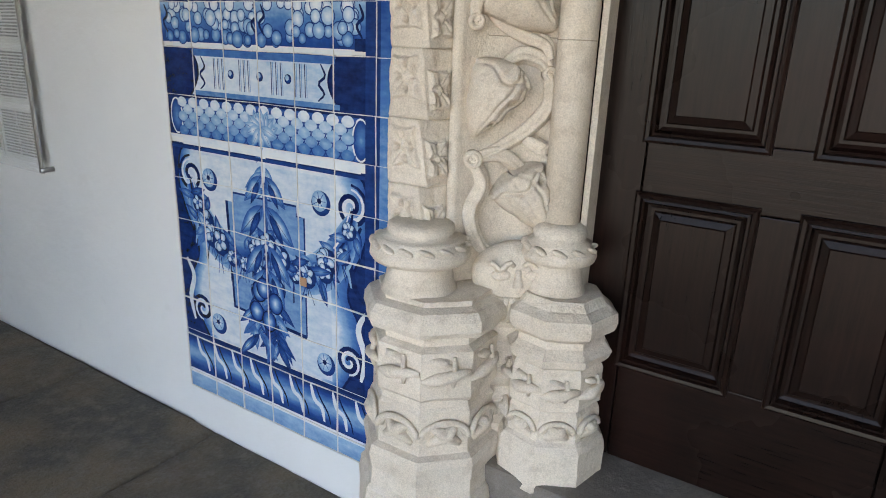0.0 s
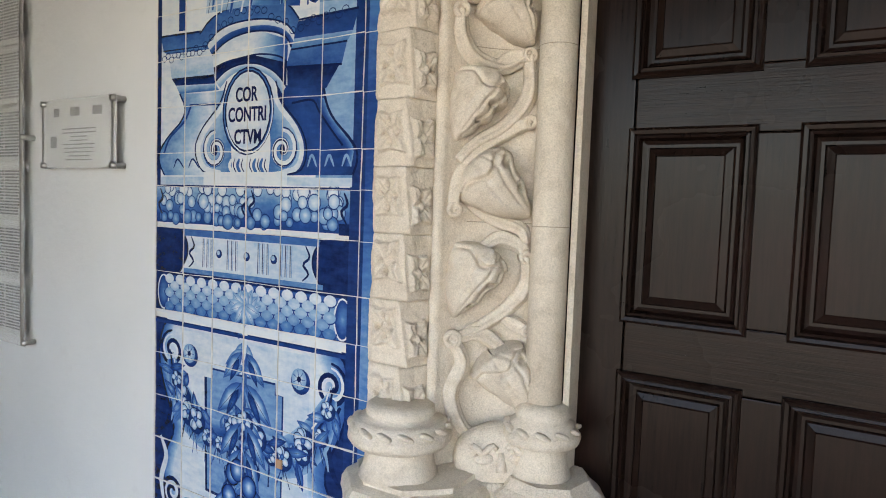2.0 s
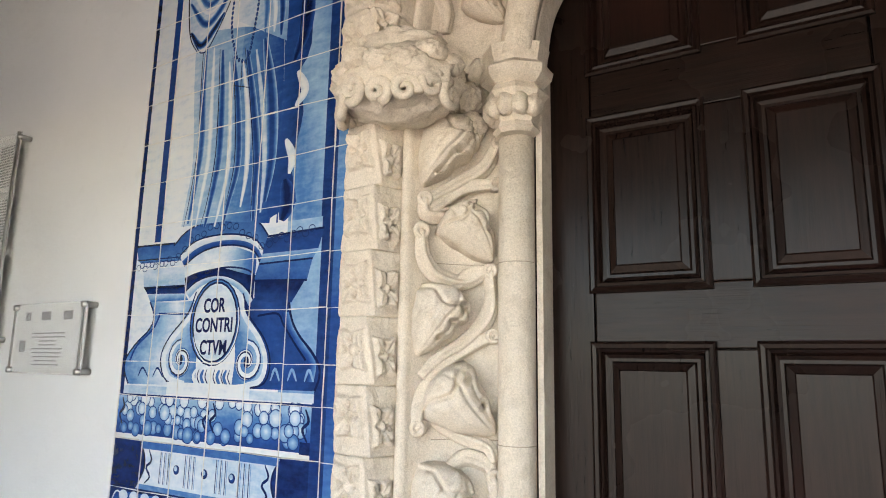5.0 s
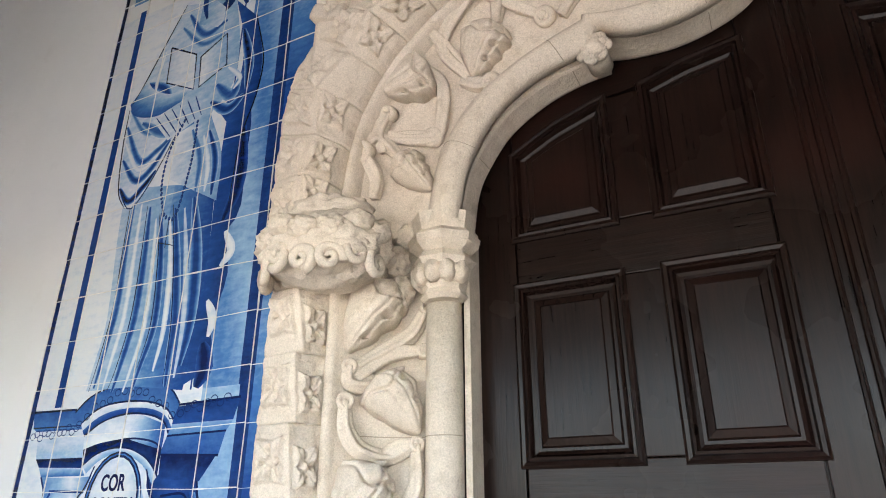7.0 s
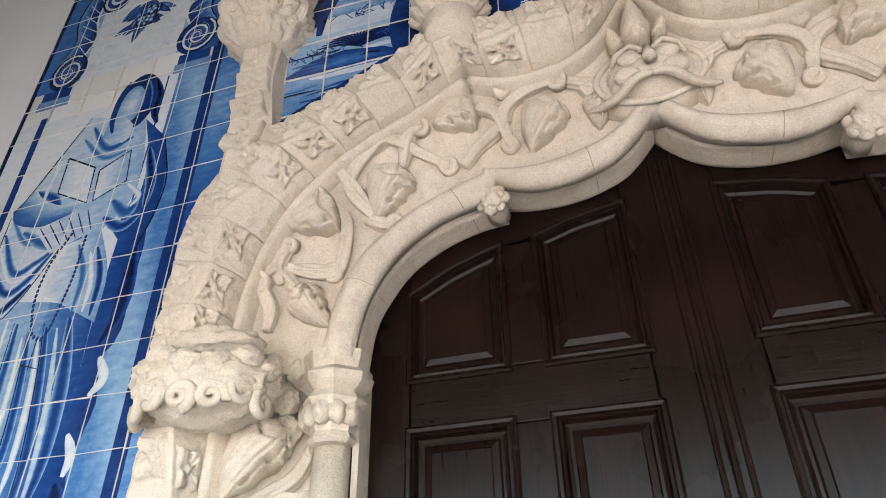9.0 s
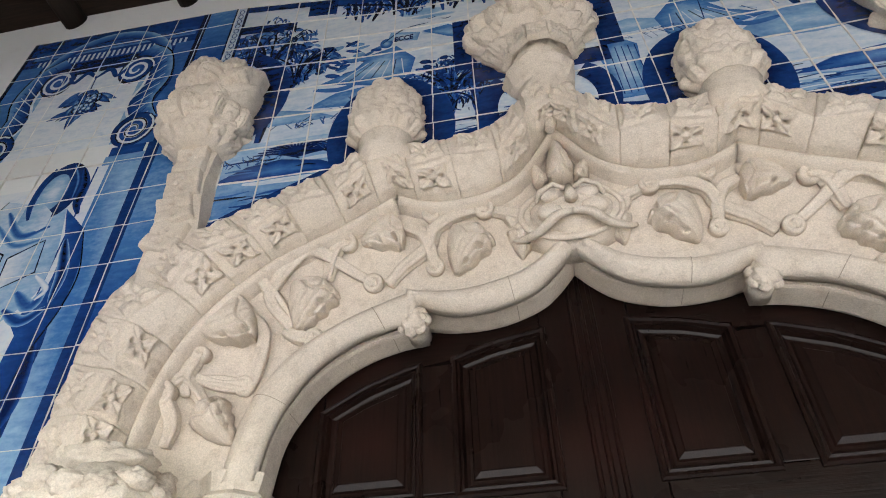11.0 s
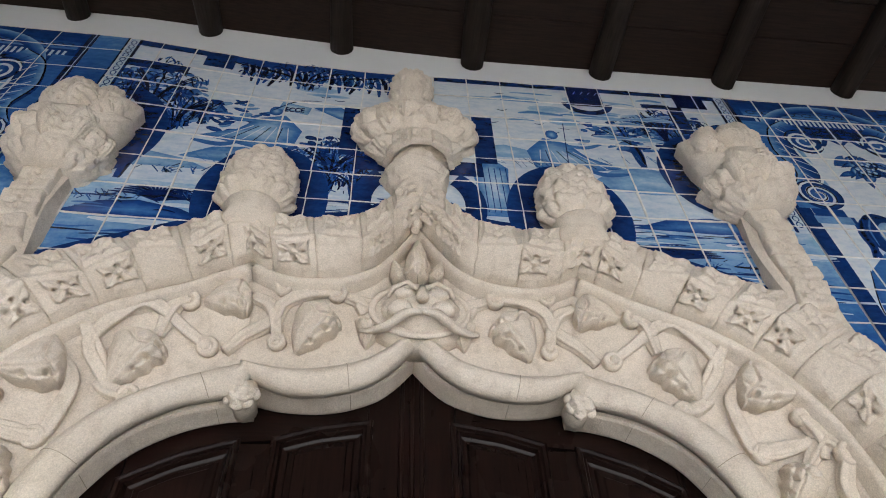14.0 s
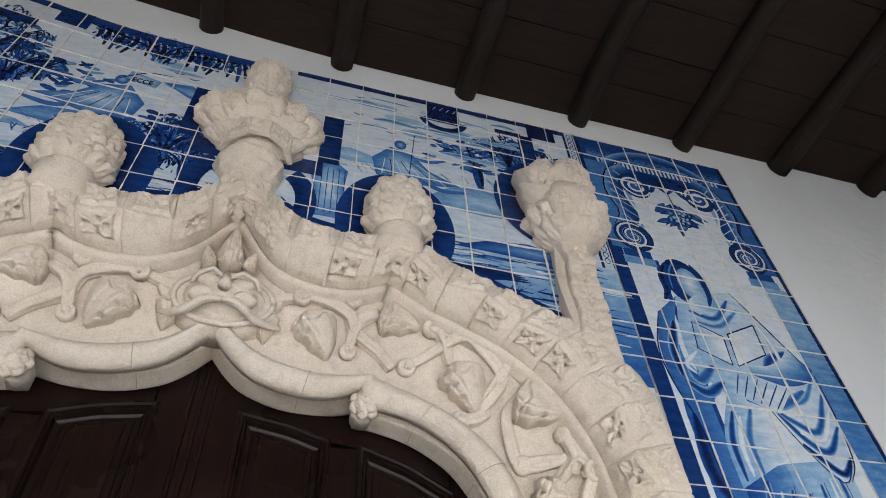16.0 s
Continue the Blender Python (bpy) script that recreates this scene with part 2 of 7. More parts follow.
SOFFIT = half([(0, 2.865), (0.05, 2.805), (0.11, 2.758), (0.22, 2.722), (0.34, 2.722), (0.42, 2.742)],
              [(0.42, 2.69), (0.50, 2.682), (0.60, 2.652), (0.70, 2.59), (0.765, 2.51), (0.805, 2.43), (0.825, 2.30)])
ROLL_LOW = half([(0, 2.85), (0.06, 2.775), (0.13, 2.72), (0.24, 2.688), (0.34, 2.692), (0.425, 2.735)],
                [(0.43, 2.68), (0.50, 2.668), (0.585, 2.645), (0.68, 2.583), (0.742, 2.505), (0.782, 2.415), (0.805, 2.30)])
ROLL_TOP = half([(0, 2.945), (0.075, 2.865), (0.15, 2.815), (0.275, 2.785), (0.37, 2.785), (0.46, 2.795)],
                [(0.46, 2.795), (0.53, 2.77), (0.635, 2.725), (0.75, 2.655), (0.83, 2.57), (0.875, 2.47), (0.905, 2.30)])
FILLET = half([(0, 3.245), (0.03, 3.20), (0.073, 3.128), (0.115, 3.075), (0.157, 3.045), (0.21, 3.022), (0.268, 3.013), (0.33, 3.012), (0.40, 3.03), (0.465, 3.066)],
              [(0.465, 3.066), (0.55, 3.015), (0.64, 2.967), (0.74, 2.922), (0.83, 2.873), (0.90, 2.815), (0.965, 2.748), (1.015, 2.67), (1.05, 2.595), (1.08, 2.48), (1.10, 2.30)])
OUTER = half([(0.0, 3.42), (0.06, 3.355), (0.12, 3.270), (0.2, 3.215), (0.3, 3.195), (0.4, 3.20), (0.50, 3.245)],
             [(0.50, 3.245), (0.577, 3.195), (0.67, 3.135), (0.82, 3.065), (0.96, 3.005), (1.07, 2.945), (1.17, 2.86), (1.24, 2.74), (1.262, 2.55), (1.266, 2.30)])


for lip in (SOFFIT, ROLL_LOW):
    lip[:, 1] += 0.012


def both(line):
    """A half line, mirrored to run from the left springing over the middle to the right one."""
    return [(XC - x, z) for x, z in line[::-1]] + [(XC + x, z) for x, z in line[1:]]


# wall with the opening for the portal
back = both((0.55 * FILLET + 0.45 * OUTER))
bm = bmesh.new()
box(bm, -6.0, XC - 1.19, 0.008, 0.50, -0.15, WALL_TOP)
box(bm, XC + 1.19, 6.0, 0.008, 0.50, -0.15, WALL_TOP)
arch_back = sorted({(round(x, 4), round(z, 4)) for x, z in back if abs(x - XC) < 1.185} | {(XC - 1.19, 2.30), (XC + 1.19, 2.30)})
loft(bm, [[(x, 0.008, z), (x, 0.008, WALL_TOP), (x, 0.50, WALL_TOP), (x, 0.50, z)] for x, z in arch_back])
setting("wall_portal", bm, PLASTER, "white plastered church wall round a carved portal", "wall")

for name, x0, x1 in (("wall_west", -6.3, -6.0), ("wall_east", 6.0, 6.3)):
    bm = bmesh.new()
    box(bm, x0, x1, EAVE_Y, 0.5, -0.15, WALL_TOP)
    setting(name, bm, PLASTER, "white plastered end wall of the porch", "wall")
# unseen outer wall, added so that light enters by one wide opening
bm = bmesh.new()
box(bm, -6.0, -2.3, EAVE_Y - 0.35, EAVE_Y, -0.15, 4.6)
box(bm, 2.6, 6.0, EAVE_Y - 0.35, EAVE_Y, -0.15, 4.6)
setting("wall_unseen_south", bm, PLASTER, "unseen white outer wall with wide opening, added to shape the light", "wall")
# unseen dark beam, added to block high sky and darken what the door reflects
bm = bmesh.new()
box(bm, -2.3, 2.6, EAVE_Y - 0.35, EAVE_Y, 2.58, 4.6, 0.02)
setting("unseen_beam", bm, RAFTER, "unseen dark beam added over the opening to block sky and door sheen", "beam")
bm = bmesh.new()
box(bm, -3.0, 3.0, 0.50, 0.62, -0.15, WALL_TOP)
setting("wall_inside", bm, PLASTER, "plain wall closing the dark interior behind the door", "wall")

# low skirting of whitewash under the tiles
bm = bmesh.new()
box(bm, -2.166, XC - 1.20, -0.004, 0.008, -0.01, 0.147, 0.002)
setting("baseboard", bm, PLASTER, "whitewashed skirting under the tile panel", "baseboard")

# ceiling: boards over round rafters
CEIL_Z = 4.36
sag = lambda x: float(np.interp(x, (-6, -2.1, -1.2, -0.6, -0.1, 0.3, 6), (0.25, 0.21, 0.17, 0.09, 0.03, 0.0, 0.0)))
bm = bmesh.new()
y = 0.012
while y > EAVE_Y - 0.4:
    w = rng.uniform(0.17, 0.23)
    dz = rng.uniform(0.0, 0.004)
    loft(bm, [[(x, y - w + 0.004, CEIL_Z + dz + sag(x)), (x, y, CEIL_Z + dz + sag(x)), (x, y, CEIL_Z + 0.03 + sag(x)), (x, y - w + 0.004, CEIL_Z + 0.03 + sag(x))] for x in (-6.2, -2.1, -1.2, -0.6, -0.1, 0.3, 6.2)])
    y -= w
box(bm, -6.3, 6.3, EAVE_Y - 0.5, 0.6, CEIL_Z + 0.29, CEIL_Z + 0.4)
setting("ceiling", bm, BOARD, "dark boarded ceiling over wooden rafters", "ceiling")


def rafter(x, seed):
    bm = bmesh.new()
    rings = []
    for k in range(30):
        y = 0.02 - k * 0.115
        wob = 0.014 * noise.noise(Vector((seed, y * 1.7, 0)))
        r = 0.052 + 0.008 * noise.noise(Vector((seed + 9, y * 2.3, 0)))
        rings.append([(x + wob + r * math.cos(a) * 0.95, y, CEIL_Z + sag(x) - 0.035 + 0.3 * wob + r * 1.15 * math.sin(a)) for a in (2 * math.pi * j / 14 for j in range(14))])
    loft(bm, rings)
    ob = part("rafter", bm, RAFTER, None, smooth=True)
    return tagged(ob, "dark round wooden rafter under the boarded ceiling", "rafter", "rafters of the porch")


for k in range(-9, 11):
    rafter(0.222 + 0.563 * k, 3.1 * k)


# ---- door ----
door = thing("door_1", "closed dark-stained double door with raised panels", "door", kind="structure")
DY = 0.282


def board(x0, x1, z0, z1, mat, y0=DY, name="rail"):
    bm = bmesh.new()
    box(bm, x0, x1, y0, y0 + 0.05, z0, z1, 0.003)
    return part(name, bm, mat, door)


def door_panel(x0, x1, z0, top):
    """A raised panel in its moulding; top(x): its upper edge."""
    def loop(d, y):
        a, b = x0 + d, x1 - d
        return [(a, y, z0 + d), (b, y, z0 + d)] + [(x, y, top(x) - d) for x in np.linspace(b, a, 9)]
    steps = [(-0.020, DY + 0.004), (-0.018, DY - 0.008), (-0.012, DY - 0.012), (-0.004, DY - 0.010), (0.000, DY - 0.002), (0.006, DY - 0.004), (0.012, DY + 0.010),
             (0.020, DY + 0.014), (0.027, DY + 0.014), (0.031, DY + 0.008), (0.046, DY + 0.003), (0.049, DY + 0.000)]
    bm = bmesh.new()
    rows = [[bm.verts.new(p) for p in loop(d, y)] for d, y in steps]
    for a, b in zip(rows, rows[1:]):
        for k in range(11):
            bm.faces.new((a[k], a[(k + 1) % 11], b[(k + 1) % 11], b[k]))
    bm.faces.new(rows[-1])
    return part("raised_panel", bm, DOOR_V, door)


ROWS_Z = ((0.58, 1.015), (1.170, 1.597), (1.748, 2.157))
for s in (-1, 1):
    cols = sorted([tuple(sorted((XC + s * 0.125, XC + s * 0.352))), tuple(sorted((XC + s * 0.468, XC + s * 0.712)))])
    for a, b in cols:
        for z0, z1 in ROWS_Z:
            door_panel(a, b, z0, lambda x, z1=z1: z1)
        door_panel(a, b, 2.305, lambda x: float(np.interp(abs(x - XC), (0.1, 0.25, 0.36, 0.47, 0.60, 0.74), (2.715, 2.69, 2.655, 2.645, 2.60, 2.525))))
    # stiles stand the full height, rails and muntins between them
    for a, b in ((0.006, 0.118), (0.722, 0.93)):
        x0, x1 = sorted((XC + s * a, XC + s * b))
        board(x0, x1, 0.29, 2.99 if a < 0.1 else 2.62, DOOR_V, name="stile")
    x0, x1 = sorted((XC + s * 0.122, XC + s * 0.718))
    for z0, z1 in ((0.29, 0.578), (1.018, 1.168), (1.600, 1.746), (2.160, 2.303), ):
        board(x0, x1, z0, z1, DOOR_H, name="rail")
    # the top rail follows the arched panels
    edge = lambda x: float(np.interp(abs(x - XC), (0.1, 0.25, 0.36, 0.47, 0.60, 0.74), (2.715, 2.69, 2.655, 2.645, 2.60, 2.525))) + 0.012
    bm = bmesh.new()
    loft(bm, [[(x, y, edge(x)) for x in np.linspace(x0, x1, 14)] + [(x1, y, 2.92), (x0, y, 2.92)] for y in (DY + 0.05, DY)])
    part("rail", bm, DOOR_H, door)
    x0, x1 = sorted((XC + s * 0.355, XC + s * 0.465))
    for z0, z1 in ROWS_Z + ((2.305, 2.652),):
        board(x0, x1, z0 - 0.001, z1 + 0.001, DOOR_V, DY - 0.002, name="muntin")
for dx in (-0.028, 0.0, 0.028):
    bm = bmesh.new()
    tube(bm, [(XC + dx, DY - 0.001, 0.30), (XC + dx, DY - 0.001, 2.95)], [0.007], 8)
    part("meeting_bead", bm, DOOR_V, door)
bm = bmesh.new()
box(bm, XC - 0.93, XC + 0.93, DY + 0.02, DY + 0.06, 0.28, 3.0)
part("backing_board", bm, DOOR_V, door)

# ---- threshold ----
bm = bmesh.new()
box(bm, XC - 1.0, XC + 1.0, 0.045, 0.50, -0.02, 0.285, 0.012)
rough(bm, 0.006, 9)
tagged(part("threshold", bm, SLAB, None), "raised dark stone threshold step before the door", "step", kind="structure")

# ---- portal: the plain mouldings ----
portal = thing("portal", "pale limestone portal carved with foliage and cusped arch", "portal")


def surface(name, rows, label="", smooth=True):
    """Rows of points, one row a line along the moulding."""
    bm = bmesh.new()
    vs = [[bm.verts.new(p) for p in r] for r in rows]
    for a, b in zip(vs, vs[1:]):
        for k in range(len(a) - 1):
            bm.faces.new((a[k], a[k + 1], b[k + 1], b[k]))
    return part(name, bm, STONE, portal, label, smooth)


def arch_rows(mixes):
    """Each of mixes: (line, other line, share of the other, y)."""
    return [[(x, y, z) for x, z in both((1 - u) * a + u * b)] for a, b, u, y in mixes]


surface("soffit", arch_rows([(SOFFIT, ROLL_TOP, 0.5, 0.30), (SOFFIT, ROLL_TOP, 0.06, 0.262), (SOFFIT, SOFFIT, 0, 0.250), (SOFFIT, SOFFIT, 0, 0.182), (SOFFIT, ROLL_TOP, 0.05, 0.172), (SOFFIT, ROLL_TOP, 0.42, 0.170)]), smooth=False)
surface("arch_roll", arch_rows([(ROLL_LOW, ROLL_TOP, 0.42, 0.158), (ROLL_LOW, ROLL_TOP, 0.14, 0.150)] + [(ROLL_LOW, ROLL_TOP, 0.02 + 0.96 * u, 0.135 - 0.055 * math.sin(math.pi * (0.08 + 0.9 * u)) ** 0.7) for u in np.linspace(0, 1, 11)]))
FIELD = lambda u: 0.138 - 0.085 * u + 0.034 * math.sin(math.pi * u)
surface("arch_cove", arch_rows([(ROLL_TOP, FILLET, -0.02, 0.20)] + [(ROLL_TOP, FILLET, u, FIELD(u)) for u in np.linspace(0, 0.93, 12)]))
surface("arch_fillet", arch_rows([(ROLL_TOP, FILLET, 0.90, 0.09), (ROLL_TOP, FILLET, 0.915, 0.030), (ROLL_TOP, FILLET, 0.96, 0.014), (FILLET, OUTER, 0.0, 0.016), (FILLET, OUTER, 0.05, 0.034), (FILLET, OUTER, 0.06, 0.08)]))


# jambs
def jamb(s):
    X = lambda x: XC + s * x
    def strip(name, plan, z0, z1, n=24, smooth=True):
        zs = np.linspace(z0, z1, n)
        return surface(name, [[(X(x), y, z) for z in zs] for x, y in plan], smooth=smooth)
    strip("jamb_reveal", [(0.845, 0.31), (0.828, 0.30), (0.820, 0.205), (0.832, 0.196), (0.838, 0.21)], 0.28, 2.33, smooth=False)
    bm = bmesh.new()
    turned(bm, X(0.880), 0.185, [(0.046, 0.86), (0.045, 1.6), (0.045, 2.16)], 20)
    part("inner_colonnette", bm, STONE, portal, smooth=True)
    strip("jamb_cove", [(0.915, 0.215), (0.925, 0.205), (0.96, 0.200), (1.00, 0.185), (1.04, 0.150), (1.07, 0.110), (1.092, 0.075), (1.100, 0.05)], 0.70, 2.36)
    strip("jamb_fillet", [(1.095, 0.09), (1.099, 0.046), (1.106, 0.035), (1.120, 0.033), (1.127, 0.042), (1.128, 0.06)], 0.72, 2.36)


jamb(-1)
jamb(1)


def worn(bm, cuts=4, amount=0.0045):
    """Cut a block fine and wear it unevenly."""
    bmesh.ops.subdivide_edges(bm, edges=bm.edges[:], cuts=cuts, use_grid_fill=True)
    rough(bm, amount, 14)
    return rough(bm, amount * 0.5, 45)


def pedestals(s):
    X = lambda x: XC + s * x
    ph = radians(-67) if s < 0 else radians(-113)
    bm = bmesh.new()
    turned(bm, X(1.140), 0.03, [(0.206, -0.02), (0.206, 0.19), (0.200, 0.225), (0.188, 0.238), (0.184, 0.285), (0.190, 0.31), (0.194, 0.335), (0.186, 0.355), (0.168, 0.362), (0.165, 0.372), (0.166, 0.478), (0.156, 0.490), (0.154, 0.508), (0.168, 0.522),
                                (0.167, 0.645), (0.146, 0.655), (0.146, 0.676), (0.186, 0.690), (0.194, 0.706), (0.192, 0.730), (0.178, 0.750), (0.150, 0.758), (0.152, 0.772), (0.108, 0.776)], 8, ph)
    worn(bm)
    part("outer_pedestal", bm, STONE, portal)
    bm = bmesh.new()
    turned(bm, X(1.158), -0.020, [(0.098, 0.768), (0.088, 0.79), (0.080, 0.838), (0.086, 0.846), (0.118, 0.850), (0.126, 0.862), (0.124, 0.880), (0.112, 0.890), (0.114, 0.900), (0.100, 0.908), (0.078, 0.912), (0.084, 0.922), (0.082, 0.936), (0.070, 0.944), (0.05, 0.946)], 36)
    part("outer_base_ring", bm, STONE, portal, smooth=True)
    bm = bmesh.new()
    turned(bm, X(0.858), 0.185, [(0.150, 0.26), (0.150, 0.375), (0.140, 0.392), (0.128, 0.40), (0.124, 0.47), (0.118, 0.482), (0.126, 0.490), (0.124, 0.585), (0.118, 0.600), (0.136, 0.612), (0.140, 0.632), (0.118, 0.655), (0.116, 0.672), (0.140, 0.690), (0.146, 0.712), (0.142, 0.736), (0.116, 0.752), (0.100, 0.774)], 8, radians(9))
    worn(bm)
    part("inner_pedestal", bm, STONE, portal)
    bm = bmesh.new()
    turned(bm, X(0.876), 0.180, [(0.078, 0.765), (0.066, 0.80), (0.058, 0.842), (0.064, 0.850), (0.090, 0.856), (0.095, 0.870), (0.088, 0.886), (0.078, 0.893), (0.080, 0.902), (0.064, 0.908), (0.068, 0.925), (0.060, 0.942), (0.047, 0.950)], 30)
    part("inner_base_ring", bm, STONE, portal, smooth=True)
    bm = bmesh.new()
    zs = [0.26, 0.38, 0.40, 0.45, 0.48, 0.52, 0.54, 0.58, 0.61, 0.66, 0.69, 0.77]
    off = [0.0, 0.0, 0.02, 0.0, 0.03, 0.0, 0.02, 0.02, 0.035, 0.01, 0.03, 0.03]
    loft(bm, [[(X(1.12), 0.03 + o, z), (X(0.86), 0.16 + o, z), (X(0.86), 0.30, z), (X(1.12), 0.30, z)] for z, o in zip(zs, off)])
    worn(bm, 5)
    part("middle_base", bm, STONE, portal)


pedestals(-1)
pedestals(1)


# ---- painted tile panels ----
def lift(x, z):
    """The upper left of the tiling runs a little uphill."""
    k = min(1.0, max(0.0, (z - 3.0) / 1.17))
    return z + k * float(np.interp(x, (-2.2, -1.2, -0.6, -0.2, 0.3), (0.19, 0.145, 0.03, 0.0, 0.0)))


class Brush:
    """Flat painted shapes on the glaze; tone 0 is bare white, 1 the deepest cobalt."""

    def __init__(self, clip=False):
        self.clip = clip
        self.v, self.f, self.t, self.n = [], [], [], 0

    def add(self, pts, tones, faces):
        self.n += 1
        y, k = -0.0008 - 1.3e-6 * self.n, len(self.v)
        self.v += [(x, y, lift(x, z)) for x, z in pts]
        self.t += list(tones)
        self.f += [tuple(k + i for i in f) for f in faces if not (self.clip and all(behind_stone(*pts[i], 0.035) for i in f))]

    def rect(self, x0, z0, x1, z1, tone, nx=1, nz=1):
        """tone: a number, or a function of the shares u (across) and v (up)."""
        g = [(u, v) for v in np.linspace(0, 1, nz + 1) for u in np.linspace(0, 1, nx + 1)]
        fn = tone if callable(tone) else (lambda u, v: tone)
        w = nx + 1
        self.add([(x0 + u * (x1 - x0), z0 + v * (z1 - z0)) for u, v in g], [fn(u, v) for u, v in g],
                 [(j * w + i, j * w + i + 1, j * w + w + i + 1, j * w + w + i) for j in range(nz) for i in range(nx)])

    def poly(self, pts, edge, middle=None, at=None):
        c = at or tuple(np.mean(pts, axis=0))
        n = len(pts)
        e = edge if isinstance(edge, (list, tuple)) else [edge] * n
        self.add(list(map(tuple, pts)) + [c], list(e) + [np.mean(e) if middle is None else middle], [(k, (k + 1) % n, n) for k in range(n)])

    def disc(self, x, z, rx, rz, edge, middle=None, n=20, turn=0.0):
        c, s = math.cos(turn), math.sin(turn)
        self.poly([(x + rx * math.cos(a) * c - rz * math.sin(a) * s, z + rx * math.cos(a) * s + rz * math.sin(a) * c) for a in (2 * math.pi * k / n for k in range(n))], edge, middle, (x, z))

    def between(self, a, b, ta, tb, steps=1):
        """Fill between two lines with as many points each."""
        n = len(a)
        pts, tones = [], []
        for q in np.linspace(0, 1, steps + 1):
            pts += [((1 - q) * p[0] + q * r[0], (1 - q) * p[1] + q * r[1]) for p, r in zip(a, b)]
            tones += [(1 - q) * ta + q * tb] * n
        self.add(pts, tones, [(j * n + k, j * n + k + 1, j * n + n + k + 1, j * n + n + k) for j in range(steps) for k in range(n - 1)])

    def line(self, pts, width, tone, smooth=True, taper=True, n=14):
        p = spline(pts, n) if smooth and len(pts) > 2 else np.array(pts, float)
        n = len(p)
        d = np.gradient(p, axis=0)
        d /= np.linalg.norm(d, axis=1)[:, None] + 1e-9
        q = np.linspace(0, 1, n)
        w = width / 2 * (np.clip(np.sin(np.pi * (0.06 + 0.88 * q)) ** 0.5, 0.15, 1) if taper else np.ones(n))
        nrm = np.stack([-d[:, 1], d[:, 0]], 1) * w[:, None]
        self.add([tuple(r) for r in p + nrm] + [tuple(r) for r in p - nrm], [tone] * (2 * n), [(k, k + 1, n + k + 1, n + k) for k in range(n - 1)])

    def soft(self, pts, width, tone, edge, n=16):
        """A brushed stroke that fades to its edges."""
        p = spline(pts, n)
        d = np.gradient(p, axis=0)
        d /= np.linalg.norm(d, axis=1)[:, None] + 1e-9
        w = width / 2 * np.clip(np.sin(np.pi * (0.05 + 0.9 * np.linspace(0, 1, n))) ** 0.6, 0.1, 1)
        nrm = np.stack([-d[:, 1], d[:, 0]], 1) * w[:, None]
        self.add([tuple(r) for r in np.vstack([p + nrm, p + 0.25 * nrm, p - 0.25 * nrm, p - nrm])], [edge] * n + [tone] * (2 * n) + [edge] * n,
                 [(j * n + k, j * n + k + 1, j * n + n + k + 1, j * n + n + k) for j in range(3) for k in range(n - 1)])

    def loop(self, x, z, rx, rz, width, tone, a0=0.0, a1=360.0, turn=0.0):
        n = max(8, int(abs(a1 - a0) / 15))
        c, s = math.cos(turn), math.sin(turn)
        pts = [(rx * math.cos(radians(a)), rz * math.sin(radians(a))) for a in np.linspace(a0, a1, n)]
        self.line([(x + u * c - v * s, z + u * s + v * c) for u, v in pts], width, tone, smooth=False, taper=False)

    def spiral(self, x, z, r, turns, width, tone, start=0.0, hand=1, inner=0.15):
        n = int(turns * 16)
        self.line([(x + r * (1 - (1 - inner) * k / n) * math.cos(start + hand * 2 * math.pi * turns * k / n), z + r * (1 - (1 - inner) * k / n) * math.sin(start + hand * 2 * math.pi * turns * k / n)) for k in range(n + 1)],
                  width, tone, smooth=False, taper=True)

    def leaf(self, x, z, length, width, turn, edge, middle):
        c, s = math.cos(turn), math.sin(turn)
        pts = [(t * length, width / 2 * math.sin(math.pi * t ** 0.8) * k) for k in (1, -1) for t in (np.linspace(0, 1, 9) if k > 0 else np.linspace(1, 0, 9)[1:-1])]
        self.poly([(x + u * c - v * s, z + u * s + v * c) for u, v in pts], edge, middle)
        self.line([(x, z), (x + length * 0.9 * c, z + length * 0.9 * s)], width * 0.08, min(1, edge + 0.25), smooth=False)

    def object(self, parent, name="painting"):
        me = bpy.data.meshes.new(name)
        me.from_pydata(self.v, [], self.f)
        at = me.attributes.new("tone", "FLOAT", "POINT")
        at.data.foreach_set("value", np.array(self.t, np.float32))
        return mesh_object(name, me, PAINT, parent)


def tile_mesh():
    bm = bmesh.new()
    box(bm, -0.5, 0.5, 0, 0.010, -0.5, 0.5)
    bmesh.ops.bevel(bm, geom=[e for e in bm.edges if all(v.co.y < 0.001 for v in e.verts)], offset=0.012, segments=1, affect="EDGES")
    me = bpy.data.meshes.new("tile")
    bm.to_mesh(me)
    bm.free()
    me.materials.append(GLAZE)
    return me


TILE = tile_mesh()
ox, oz = OUTER[:, 0], OUTER[:, 1]


def behind_stone(x, z, slack=0.085):
    d = abs(x - XC)
    return (d < 1.265 - slack and z < 2.6) or (d < 1.22 and z < float(np.interp(d, ox, oz)) - slack)


